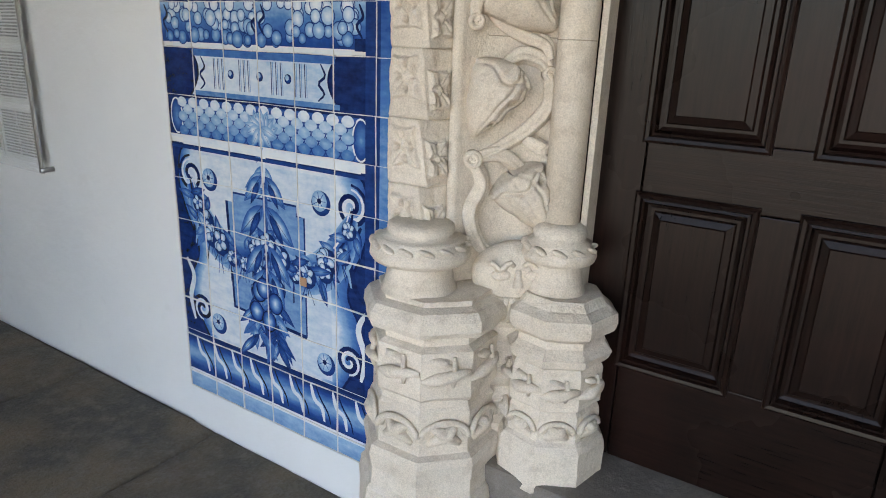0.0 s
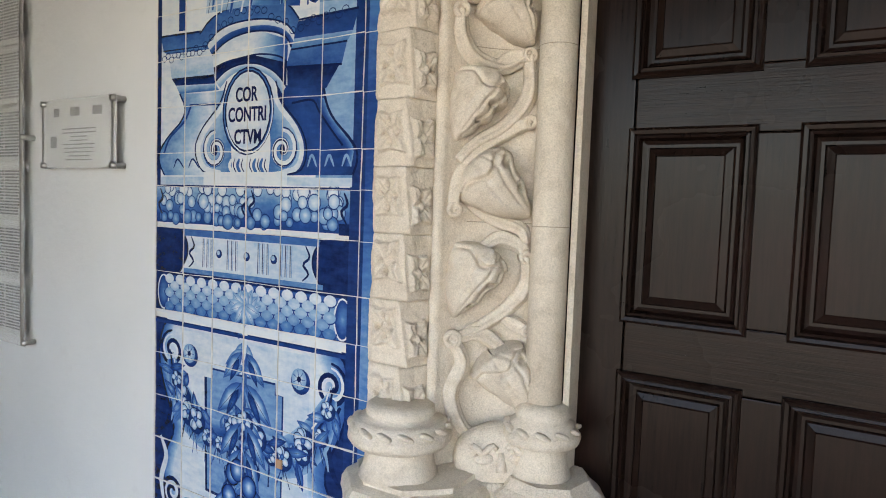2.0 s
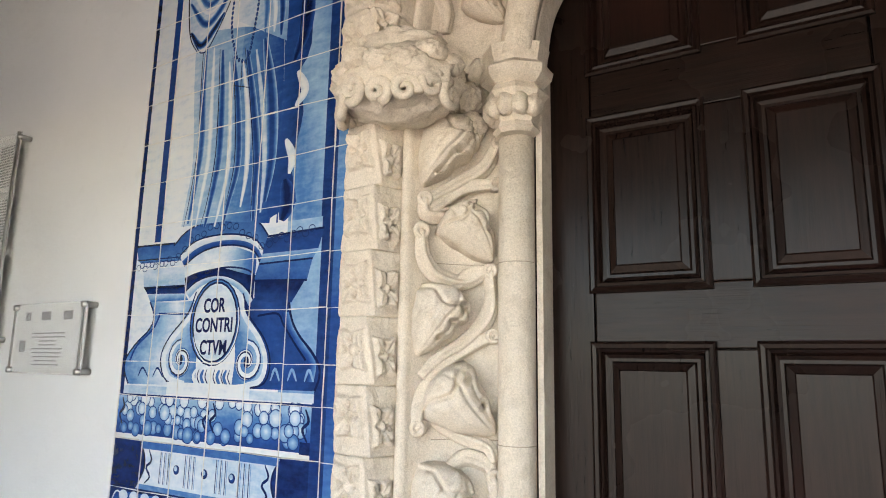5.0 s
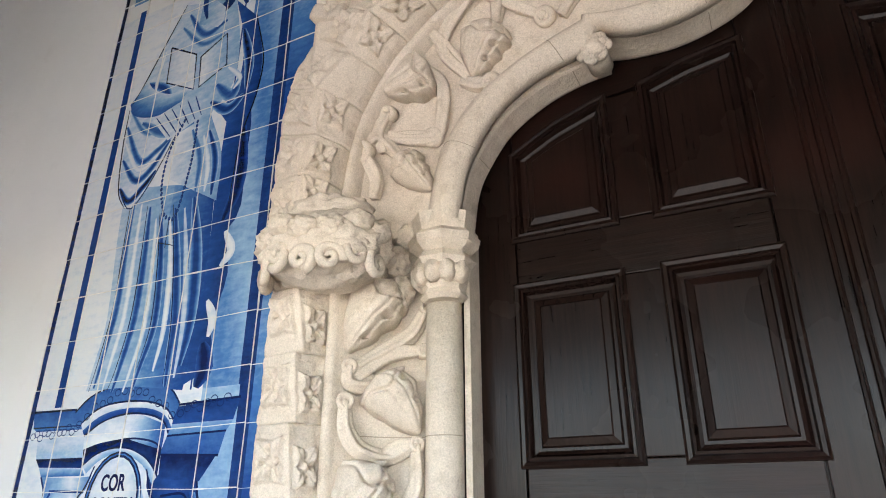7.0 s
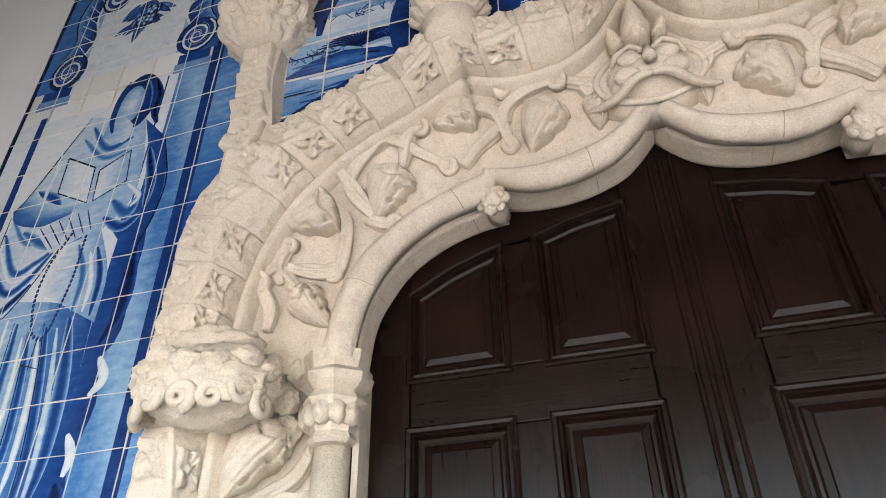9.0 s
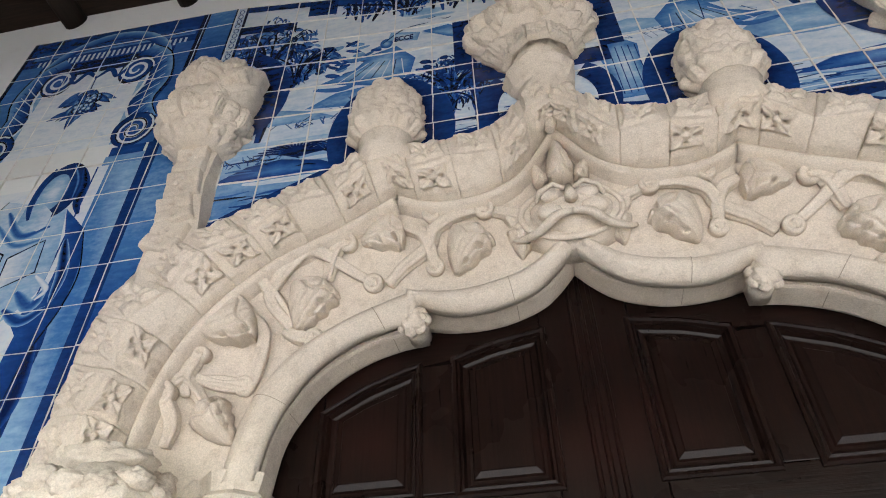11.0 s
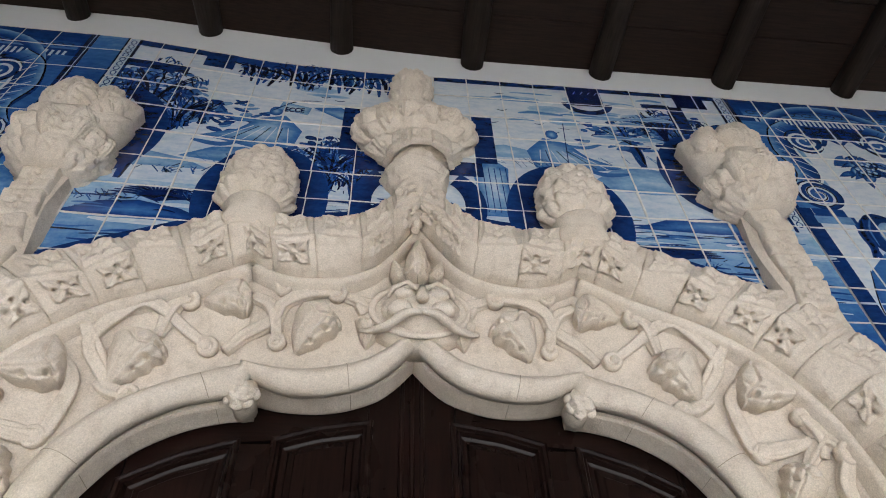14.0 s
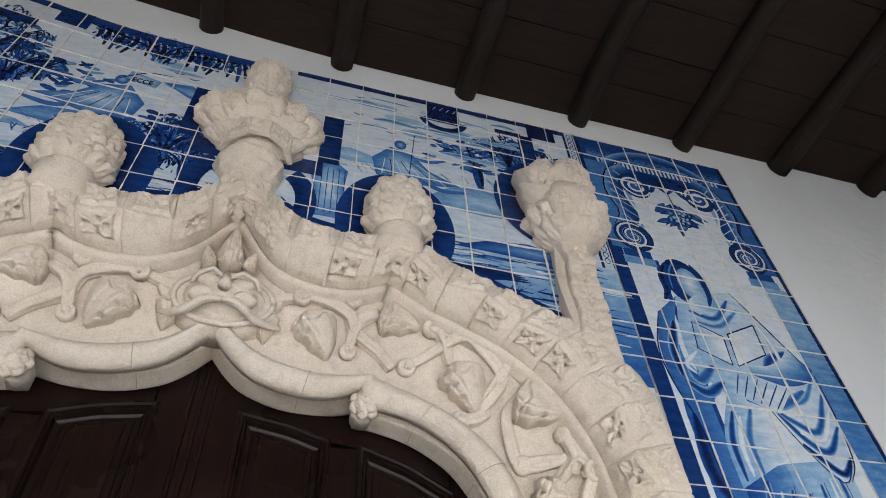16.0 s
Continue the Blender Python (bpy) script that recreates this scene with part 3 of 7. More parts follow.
def tiling(panel, cols, rows, seed, wide=1.0):
    """Every tile of a panel, and the grout that stands a little proud between them."""
    r = random.Random(seed)
    bm = bmesh.new()
    for i, (x0, x1) in enumerate(zip(cols, cols[1:])):
        for z0, z1 in zip(rows, rows[1:]):
            cx, cz = (x0 + x1) / 2, (z0 + z1) / 2
            if behind_stone(cx, cz, 0.062):
                continue
            ob = new("tile", TILE)
            ob.parent = panel
            ob.location = (cx, r.uniform(-0.0002, 0.0002), lift(cx, cz))
            slope = (lift(x1, cz) - lift(x0, cz)) / (x1 - x0)
            ob.rotation_euler = (0, -math.atan(slope) + r.uniform(-0.004, 0.004), 0)
            ob.scale = (x1 - x0 - 0.0028, 1, lift(cx, z1) - lift(cx, z0) - 0.0028)

    def seam(p, q):
        n = 7
        w0 = r.uniform(0.6, 1.0) * (1.9 if r.random() < 0.14 else 1.0)
        d = Vector((q[0] - p[0], q[1] - p[1])).normalized()
        rows2 = []
        for k in range(n):
            u = k / (n - 1)
            w = 0.0013 * wide * w0 * r.uniform(0.55, 1.5)
            x, z = p[0] + (q[0] - p[0]) * u, p[1] + (q[1] - p[1]) * u
            z = lift(x, z)
            a = Vector((x - d.y * w, 0, z + d.x * w))
            b = Vector((x + d.y * w, 0, z - d.x * w))
            rows2.append((bm.verts.new(a + Vector((0, -0.0048, 0))), bm.verts.new(b + Vector((0, -0.0048, 0))), bm.verts.new(b + Vector((0, 0.004, 0))), bm.verts.new(a + Vector((0, 0.004, 0)))))
        for a, b in zip(rows2, rows2[1:]):
            for k in range(3):
                bm.faces.new((a[k], a[k + 1], b[k + 1], b[k]))
            bm.faces.new((a[3], a[0], b[0], b[3]))
    for x in cols:
        for z0, z1 in zip(rows, rows[1:]):
            if not behind_stone(x, (z0 + z1) / 2, 0.03):
                j = r.uniform(-0.0015, 0.0015)
                seam((x + j, z0), (x - j, z1))
    for z in rows:
        for x0, x1 in zip(cols, cols[1:]):
            if not behind_stone((x0 + x1) / 2, z, 0.03):
                j = r.uniform(-0.002, 0.002)
                seam((x0, z + j), (x1, z - j))
    g = part("grout", bm, GROUT, panel)
    tagged(g, kind="stuff")


LEFT_X, LEFT_R = -2.165, -1.325
left_cols = [LEFT_X + 0.14 * k for k in range(8)]
left_rows = [0.150, 0.214, 0.354, 0.494, 0.634, 0.774, 0.914, 1.054, 1.177, 1.318, 1.447, 1.55, 1.692, 1.836] + [1.836 + 0.1395 * k for k in range(1, 17)] + [4.170]
mid_cols = [-1.185 + 0.1372 * k for k in range(19)]
up_rows = [4.170 - 0.1395 * k for k in range(13, -1, -1)]
right_cols = [1.285 + 0.1283 * k for k in range(7)]
right_rows = [4.170 - 0.1395 * k for k in range(30, -1, -1)]

panel_left = thing("tile_panel", "blue and white tile panel with draped figure on pedestal", "tile panel", "painted tile panels")
panel_mid = thing("tile_panel", "blue and white tile scene above the arch", "tile panel", "painted tile panels")
panel_right = thing("tile_panel", "blue and white tile panel with praying draped figure", "tile panel", "painted tile panels")

# -- left panel, from the foot up --
P = Brush()
L, R = LEFT_X, LEFT_R
CX = (L + R) / 2
brng = random.Random(11)
P.rect(L, 0.150, R + 0.14, 0.205, lambda u, v: 0.22 + 0.1 * (1 - v), 6, 2)
P.rect(L, 0.205, R, 0.222, 0.02)
P.rect(L, 0.222, R, 0.365, lambda u, v: 0.80 - 0.55 * math.sin(math.pi * min(1, v * 1.1)) ** 2, 8, 6)
for k in range(9):
    x = L + 0.05 + k * 0.09
    P.line([(x, 0.35), (x + 0.015, 0.30), (x + 0.045, 0.28), (x + 0.055, 0.235)], 0.016, 0.02)
    P.line([(x + 0.02, 0.35), (x + 0.04, 0.31), (x + 0.07, 0.27), (x + 0.08, 0.235)], 0.007, 0.95)
P.line([(L, 0.368), (R, 0.368)], 0.010, 0.85, smooth=False, taper=False)
P.rect(L, 0.375, R + 0.0, 1.028, lambda u, v: 0.86, 4, 8)
# tablet: a white field with waisted sides
prof = [(0.375, 0.30), (0.44, 0.34), (0.52, 0.375), (0.60, 0.36), (0.66, 0.325), (0.72, 0.33), (0.80, 0.37), (0.90, 0.40), (0.99, 0.385), (1.02, 0.36)]
ps = spline([(z, w) for z, w in prof], 30)
P.between([(CX - w, z) for z, w in ps], [(CX + w, z) for z, w in ps], 0.10, 0.06, 6)
P.between([(CX - w, z) for z, w in ps], [(CX - w + 0.05, z) for z, w in ps], 0.55, 0.12, 3)
P.between([(CX + w - 0.09, z) for z, w in ps], [(CX + w, z) for z, w in ps], 0.08, 0.62, 3)
P.line([(CX - w, z) for z, w in ps], 0.008, 0.92, smooth=False, taper=False)
P.line([(CX + w, z) for z, w in ps], 0.008, 0.92, smooth=False, taper=False)
P.rect(CX - 0.28, 0.385, CX + 0.26, 1.0, lambda u, v: 0.06 + 0.05 * u, 3, 3)
P.poly([(CX - 0.16, 0.52), (CX + 0.16, 0.50), (CX + 0.16, 0.87), (CX + 0.13, 0.87), (CX + 0.13, 0.90), (CX - 0.14, 0.90), (CX - 0.14, 0.87), (CX - 0.17, 0.87)], 0.36, 0.28)
P.line([(CX - 0.17, 0.87), (CX - 0.16, 0.52), (CX + 0.16, 0.50)], 0.012, 0.88, smooth=False, taper=False)
P.line([(CX + 0.16, 0.50), (CX + 0.16, 0.87), (CX + 0.13, 0.87), (CX + 0.13, 0.90), (CX - 0.14, 0.90), (CX - 0.14, 0.87)], 0.006, 0.8, smooth=False, taper=False)
for x, z in ((-0.25, 0.93), (0.22, 0.93), (-0.25, 0.44), (0.23, 0.44)):
    P.disc(CX + x + 0.006, z - 0.006, 0.036, 0.036, 0.80, 0.6)
    P.disc(CX + x, z, 0.028, 0.030, 0.30, 0.02)
    for k in range(7):
        a = 2 * math.pi * k / 7
        P.line([(CX + x, z), (CX + x + 0.024 * math.cos(a), z + 0.026 * math.sin(a))], 0.005, 0.6, smooth=False)
    P.disc(CX + x, z, 0.008, 0.008, 0.9)
for sx in (-1, 1):
    P.spiral(CX + sx * 0.335, 0.93, 0.062, 1.6, 0.016, 0.9, math.pi / 2, -sx)
    P.spiral(CX + sx * 0.335, 0.93, 0.050, 1.3, 0.012, 0.04, math.pi / 2, -sx)
    P.line([(CX + sx * 0.37, 0.88), (CX + sx * 0.33, 0.80), (CX + sx * 0.35, 0.70), (CX + sx * 0.39, 0.66)], 0.020, 0.9)
    P.line([(CX + sx * 0.355, 0.88), (CX + sx * 0.315, 0.80), (CX + sx * 0.335, 0.70)], 0.012, 0.3)
    P.spiral(CX + sx * 0.325, 0.47, 0.055, 1.7, 0.018, 0.9, -math.pi / 2, sx)
    P.spiral(CX + sx * 0.325, 0.47, 0.042, 1.4, 0.012, 0.04, -math.pi / 2, sx)
    P.line([(CX + sx * 0.39, 0.64), (CX + sx * 0.36, 0.58), (CX + sx * 0.385, 0.50), (CX + sx * 0.37, 0.42)], 0.022, 0.03)
# hanging garland: stem, leaves, swags of flowers
P.line([(CX, 1.02), (CX + 0.004, 0.9), (CX, 0.75)], 0.020, 0.55)
for k in range(5):
    P.line([(CX - 0.008 + 0.004 * k, 1.02), (CX - 0.006 + 0.004 * k, 0.78)], 0.002, 0.95, smooth=False)
for z, a, ln in ((1.0, 235, 0.09), (1.0, -60, 0.09), (0.93, 205, 0.09), (0.93, -25, 0.09), (0.74, 200, 0.10), (0.74, -20, 0.10), (0.98, 215, 0.10), (0.97, -40, 0.10), (0.88, 230, 0.13), (0.87, -55, 0.14), (0.80, 215, 0.12), (0.80, -30, 0.12), (0.70, 250, 0.12), (0.70, -75, 0.13)):
    P.leaf(CX, z, ln, 0.032, radians(a), 0.50, 0.04)


def bloom(br, x, z, r, dark, seed):
    q = random.Random(seed)
    n = q.choice((5, 6, 7))
    br.disc(x + r * 0.15, z - r * 0.15, r * 1.1, r * 1.1, 0.85, 0.7, 12)
    for k in range(n):
        a = 2 * math.pi * k / n + q.random()
        br.disc(x + 0.52 * r * math.cos(a), z + 0.52 * r * math.sin(a), r * 0.44, r * 0.36, dark, max(0.0, dark - 0.45), 10, a)
        br.loop(x + 0.52 * r * math.cos(a), z + 0.52 * r * math.sin(a), r * 0.44, r * 0.36, r * 0.07, 0.9, turn=a)
    br.disc(x, z, r * 0.26, r * 0.26, 0.75, 0.3, 10)


for sx in (-1, 1):
    line = spline([(CX + sx * 0.34, 0.90), (CX + sx * 0.29, 0.79), (CX + sx * 0.20, 0.71), (CX + sx * 0.10, 0.70), (CX + sx * 0.02, 0.76)], 9)
    P.soft(line, 0.12, 0.60, 0.25)
    P.line([(CX + sx * 0.345, 0.93), (CX + sx * 0.32, 0.84), (CX + sx * 0.25, 0.76)], 0.010, 0.9)
    P.line([(CX + sx * 0.335, 0.93), (CX + sx * 0.30, 0.84), (CX + sx * 0.24, 0.77)], 0.006, 0.05)
    for k, (x, z) in enumerate(line[1:]):
        for j in range(4):
            P.leaf(x + brng.uniform(-0.03, 0.03), z + brng.uniform(-0.02, 0.03), brng.uniform(0.05, 0.09), 0.028, brng.uniform(0, 6.28), brng.uniform(0.45, 0.85), brng.uniform(0.02, 0.4))
        for j in range(5):
            P.line([(x, z - 0.02), (x + brng.uniform(-0.03, 0.03), z - brng.uniform(0.06, 0.10))], 0.006, brng.uniform(0.6, 0.95), smooth=False)
        bloom(P, x + brng.uniform(-0.02, 0.02), z + brng.uniform(-0.02, 0.02), brng.uniform(0.022, 0.040), 0.28, 31 + k + 9 * sx)
for k in range(46):
    a = radians(-90 + brng.uniform(-75, 75))
    r0 = brng.uniform(0.04, 0.09)
    x, z = CX + 0.01 + 0.6 * r0 * math.cos(a), 0.57 + brng.uniform(-0.05, 0.07) + 0.5 * r0 * math.sin(a)
    P.line([(x, z), (x + 0.02 * math.cos(a) + brng.uniform(-0.01, 0.01), z - brng.uniform(0.05, 0.10))], 0.012, brng.uniform(0.5, 0.98), smooth=False)
for k in range(16):
    P.leaf(CX + brng.uniform(-0.06, 0.06), 0.60 + brng.uniform(-0.08, 0.08), brng.uniform(0.05, 0.08), 0.03, brng.uniform(3.3, 6.1), 0.6, brng.uniform(0.02, 0.3))
for k, (x, z, r) in enumerate(((-0.03, 0.66, 0.030), (0.035, 0.63, 0.034), (-0.05, 0.60, 0.030), (0.0, 0.57, 0.032), (0.04, 0.55, 0.026), (-0.02, 0.52, 0.026))):
    bloom(P, CX + x, z, r, 0.45, 70 + k)
for z, a, ln, wd in ((0.97, 228, 0.12, 0.045), (0.97, -48, 0.12, 0.045), (0.88, 225, 0.15, 0.055), (0.88, -45, 0.16, 0.055), (0.76, 232, 0.15, 0.05), (0.76, -52, 0.15, 0.05), (0.68, 240, 0.13, 0.05), (0.68, -60, 0.13, 0.05)):
    P.leaf(CX + (-0.008 if a > 90 else 0.008), z, ln, wd, radians(a), 0.62, 0.03)
    P.leaf(CX + (-0.02 if a > 90 else 0.02), z - 0.02, ln * 0.7, wd * 0.5, radians(a + (14 if a > 90 else -14)), 0.85, 0.5)
for k in range(34):
    a = radians(-90 + 95 * math.sin(k * 1.7))
    P.leaf(CX - 0.012 + 0.055 * math.sin(k * 2.3), 0.585 - 0.0045 * k, 0.085 + 0.02 * (k % 3), 0.030, a * 0.55 - radians(40), 0.80 if k % 3 else 0.5, 0.5 if k % 2 else 0.08)
for k, (x, z) in enumerate(((-0.04, 0.60), (0.03, 0.575), (-0.055, 0.53), (0.0, 0.51), (-0.02, 0.615))):
    P.disc(CX + x, z, 0.030, 0.034, 0.75, 0.02, 16)
    P.loop(CX + x, z, 0.030, 0.034, 0.004, 0.92)
# acanthus over the torus
for k in range(7):
    a = radians(-150 + 20 * k) if k < 3 else radians(30 - 20 * (k - 3)) if k < 6 else radians(90)
    P.leaf(CX + 0.008, 1.095, 0.095, 0.045, a, 0.55, 0.0)
for sx in (-1, 1):
    P.spiral(CX + 0.008 + sx * 0.045, 1.13, 0.030, 1.3, 0.014, 0.03, math.pi * 0.5, -sx)
    P.spiral(CX + 0.008 + sx * 0.045, 1.13, 0.036, 1.3, 0.004, 0.9, math.pi * 0.5, -sx)
P.line([(CX + 0.006, 1.12), (CX + 0.004, 1.04), (CX, 0.95)], 0.022, 0.06)
P.line([(L + 0.06, 1.036), (R - 0.05, 1.036)], 0.022, 0.02, smooth=False, taper=False)
P.line([(L, 1.016), (R, 1.016)], 0.010, 0.75, smooth=False, taper=False)
# scaled torus
P.rect(L, 1.052, R, 1.180, 0.88, 4, 3)
P.rect(L + 0.035, 1.056, R - 0.045, 1.168, lambda u, v: 0.66 - 0.52 * math.sin(math.pi * min(1, v * 0.8 + 0.12)) ** 2, 8, 8)
for sx, x in ((-1, L + 0.04), (1, R - 0.05)):
    P.disc(x, 1.112, 0.030, 0.056, 0.75, 0.35)
    P.loop(x, 1.112, 0.028, 0.054, 0.005, 0.02)
for j in range(5):
    for k in range(14):
        x = L + 0.07 + 0.052 * k + (0.026 if j % 2 else 0)
        z = 1.160 - 0.022 * j
        if x < R - 0.07:
            P.disc(x, z - 0.004, 0.022, 0.016, 0.10 + 0.09 * j, 0.02 + 0.08 * j, 12)
            P.loop(x, z, 0.026, 0.021, 0.0036, 0.70, 180, 360)
P.rect(L, 1.045, R, 1.054, 0.03)
for k in range(7):
    a = radians(20 + 23 * k)
    P.leaf(CX, 1.09, 0.075, 0.038, a, 0.35, 0.0)
for k in range(5):
    P.leaf(CX, 1.11, 0.07, 0.03, radians(200 + 35 * k), 0.35, 0.02)
# fluted scotia
P.rect(L, 1.180, R, 1.318, 0.88, 3, 3)
sz = spline([(1.182, 0.30), (1.20, 0.285), (1.24, 0.262), (1.28, 0.266), (1.312, 0.292)], 16)
P.between([(CX - w, z) for z, w in sz], [(CX + w, z) for z, w in sz], 0.06, 0.16, 4)
P.line([(CX - w, z) for z, w in sz], 0.006, 0.95, smooth=False, taper=False)
P.line([(CX + w, z) for z, w in sz], 0.006, 0.95, smooth=False, taper=False)
P.rect(CX - 0.285, 1.296, CX + 0.285, 1.316, 0.52)
P.rect(CX - 0.285, 1.182, CX + 0.30, 1.196, 0.40)
for x in (-0.17, -0.06, 0.07, 0.16):
    for d in (-0.018, 0.0, 0.018):
        P.line([(CX + x + d, 1.292), (CX + x + d * 1.05, 1.205)], 0.007, 0.9, smooth=False)
        P.line([(CX + x + d + 0.006, 1.292), (CX + x + d * 1.05 + 0.006, 1.205)], 0.006, 0.35, smooth=False)
for x in (-0.115, 0.005, 0.115):
    P.disc(CX + x, 1.250, 0.013, 0.013, 0.9, 0.6)
    P.disc(CX + x - 0.003, 1.253, 0.007, 0.007, 0.2)
for x in (-0.245, 0.235):
    P.line([(CX + x, 1.295), (CX + x + 0.015, 1.265), (CX + x - 0.008, 1.245), (CX + x + 0.012, 1.22), (CX + x - 0.01, 1.20)], 0.008, 0.9)
P.rect(L + 0.05, 1.320, R - 0.08, 1.334, 0.02)
# band of fruit
P.rect(L, 1.334, R, 1.447, lambda u, v: 0.74 - 0.52 * v, 6, 5)
P.rect(R - 0.07, 1.330, R, 1.36, 0.9)
fr = random.Random(5)
for k in range(96):
    x, z = fr.uniform(L + 0.03, R - 0.06), 1.350 + 0.088 * (k % 4) / 3 + fr.uniform(-0.008, 0.008)
    r = fr.uniform(0.014, 0.023)
    t = 0.40 - 0.42 * (z - 1.34) / 0.1
    P.disc(x, z, r, r, t + 0.15, max(0.0, t - 0.15), 12)
    P.loop(x, z, r, r, 0.0028, 0.78)
for x in (L + 0.02, CX - 0.01, CX + 0.02, R - 0.055):
    P.line([(x, 1.44), (x + 0.012, 1.41), (x - 0.008, 1.39), (x + 0.01, 1.36)], 0.009, 0.92)
P.line([(L, 1.449), (R, 1.449)], 0.007, 0.85, smooth=False, taper=False)
# niche, framing strips and pilaster
P.rect(L, 1.90, R, 3.30, lambda u, v: 0.02, 2, 6)
P.rect(L, 1.86, L + 0.020, 4.17, 0.88, 1, 8)
P.rect(L + 0.105, 1.90, L + 0.135, 3.32, lambda u, v: 0.72, 1, 6)
P.rect(R - 0.195, 1.93, R - 0.155, 3.36, 0.03, 1, 6)
P.line([(R - 0.197, 1.93), (R - 0.197, 3.36)], 0.006, 0.7, smooth=False, taper=False)
P.rect(R - 0.155, 1.93, R - 0.035, 3.36, lambda u, v: 0.34 + 0.10 * math.sin(9 * v + 3 * u), 3, 16)
P.rect(R - 0.035, 0.375, R + 0.012, 3.90, lambda u, v: 0.80, 1, 12)
P.rect(R + 0.012, 0.205, R + 0.14, 4.17, lambda u, v: 0.52 + 0.16 * math.sin(23 * v), 2, 40)
# pedestal with the inscribed cartouche
P.rect(L + 0.020, 1.452, R - 0.155, 1.92, 0.04, 4, 2)
P.rect(R - 0.155, 1.456, R - 0.03, 1.93, lambda u, v: 0.34 - 0.1 * v, 3, 4)
P.rect(L, 1.452, L + 0.020, 1.87, 0.88, 1, 3)
B = lambda a, b, ta, tb, n=3: P.between([(CX + x, z) for x, z in spline(a, 18)], [(CX + x, z) for x, z in spline(b, 18)], ta, tb, n)
K = lambda a, w, t, taper=False: P.line([(CX + x, z) for x, z in spline(a, 22)], w, t, smooth=False, taper=taper)
B([(-0.308, 1.732), (-0.282, 1.685), (-0.301, 1.646), (-0.361, 1.603), (-0.404, 1.559), (-0.406, 1.519), (-0.380, 1.481)], [(-0.178, 1.725), (-0.166, 1.680), (-0.172, 1.642), (-0.195, 1.600), (-0.211, 1.557), (-0.211, 1.519), (-0.199, 1.483)], 0.42, 0.06, 4)
B([(-0.178, 1.725), (-0.166, 1.680), (-0.172, 1.642), (-0.195, 1.600), (-0.211, 1.557), (-0.211, 1.519), (-0.199, 1.483)], [(-0.079, 1.730), (-0.076, 1.676), (-0.073, 1.639), (-0.070, 1.597), (-0.068, 1.555), (-0.065, 1.519), (-0.063, 1.484)], 0.06, 0.5, 4)
B([(0.114, 1.728), (0.122, 1.667), (0.129, 1.632), (0.136, 1.592), (0.143, 1.553), (0.145, 1.519), (0.147, 1.483)], [(0.202, 1.722), (0.213, 1.668), (0.233, 1.625), (0.260, 1.585), (0.278, 1.549), (0.280, 1.516), (0.273, 1.484)], 0.85, 0.66, 4)
B([(0.202, 1.722), (0.213, 1.668), (0.233, 1.625), (0.260, 1.585), (0.278, 1.549), (0.280, 1.516), (0.273, 1.484)], [(0.285, 1.717), (0.300, 1.664), (0.330, 1.622), (0.374, 1.583), (0.402, 1.547), (0.404, 1.516), (0.391, 1.485)], 0.66, 0.8, 4)
B([(0.262, 1.685), (0.281, 1.642), (0.319, 1.596), (0.364, 1.554), (0.359, 1.507)], [(0.287, 1.684), (0.309, 1.641), (0.354, 1.595), (0.391, 1.553), (0.386, 1.507)], 0.8, 0.35, 2)
K([(-0.254, 1.689), (-0.284, 1.646), (-0.354, 1.598), (-0.385, 1.549)], 0.008, 0.7)
K([(-0.260, 1.694), (-0.077, 1.689)], 0.006, 0.75)
K([(0.172, 1.677), (0.246, 1.681), (0.272, 1.650), (0.315, 1.602), (0.356, 1.560)], 0.006, 0.97)
K([(-0.308, 1.732), (-0.282, 1.685), (-0.301, 1.646), (-0.361, 1.603), (-0.404, 1.559), (-0.406, 1.519), (-0.380, 1.481)], 0.006, 0.9)
K([(0.285, 1.717), (0.300, 1.664), (0.330, 1.622), (0.374, 1.583), (0.402, 1.547), (0.404, 1.516), (0.391, 1.485)], 0.007, 0.97)
K([(-0.335, 1.504), (-0.315, 1.531), (-0.285, 1.505)], 0.006, 0.8, True)
K([(-0.262, 1.505), (-0.242, 1.531), (-0.213, 1.505)], 0.006, 0.8, True)
K([(-0.192, 1.505), (-0.173, 1.531), (-0.145, 1.505)], 0.006, 0.8, True)
K([(0.235, 1.506), (0.250, 1.537), (0.268, 1.506)], 0.008, 0.3, True)
K([(0.296, 1.507), (0.311, 1.536), (0.328, 1.507)], 0.008, 0.3, True)
K([(0.355, 1.507), (0.369, 1.536), (0.386, 1.507)], 0.008, 0.3, True)
B([(-0.364, 1.859), (-0.154, 1.851)], [(-0.349, 1.780), (-0.149, 1.778)], 0.06, 0.2, 3)
B([(-0.349, 1.780), (-0.149, 1.778)], [(-0.327, 1.757), (-0.142, 1.751)], 0.95, 0.8, 1)
B([(-0.327, 1.757), (-0.142, 1.751)], [(-0.308, 1.731), (-0.125, 1.731)], 0.15, 0.5, 2)
B([(-0.397, 1.870), (-0.182, 1.868)], [(-0.372, 1.856), (-0.170, 1.853)], 0.35, 0.6, 1)
B([(-0.406, 1.913), (-0.211, 1.909)], [(-0.391, 1.869), (-0.181, 1.866)], 0.62, 0.5, 2)
K([(-0.406, 1.913), (-0.211, 1.909)], 0.006, 0.92)
K([(-0.391, 1.867), (-0.181, 1.864)], 0.004, 0.9)
B([(0.151, 1.776), (0.342, 1.770)], [(0.155, 1.717), (0.295, 1.709)], 0.95, 0.75, 3)
B([(0.149, 1.821), (0.362, 1.824)], [(0.151, 1.776), (0.346, 1.767)], 0.52, 0.62, 3)
B([(0.173, 1.847), (0.384, 1.850)], [(0.153, 1.820), (0.362, 1.822)], 0.3, 0.42, 2)
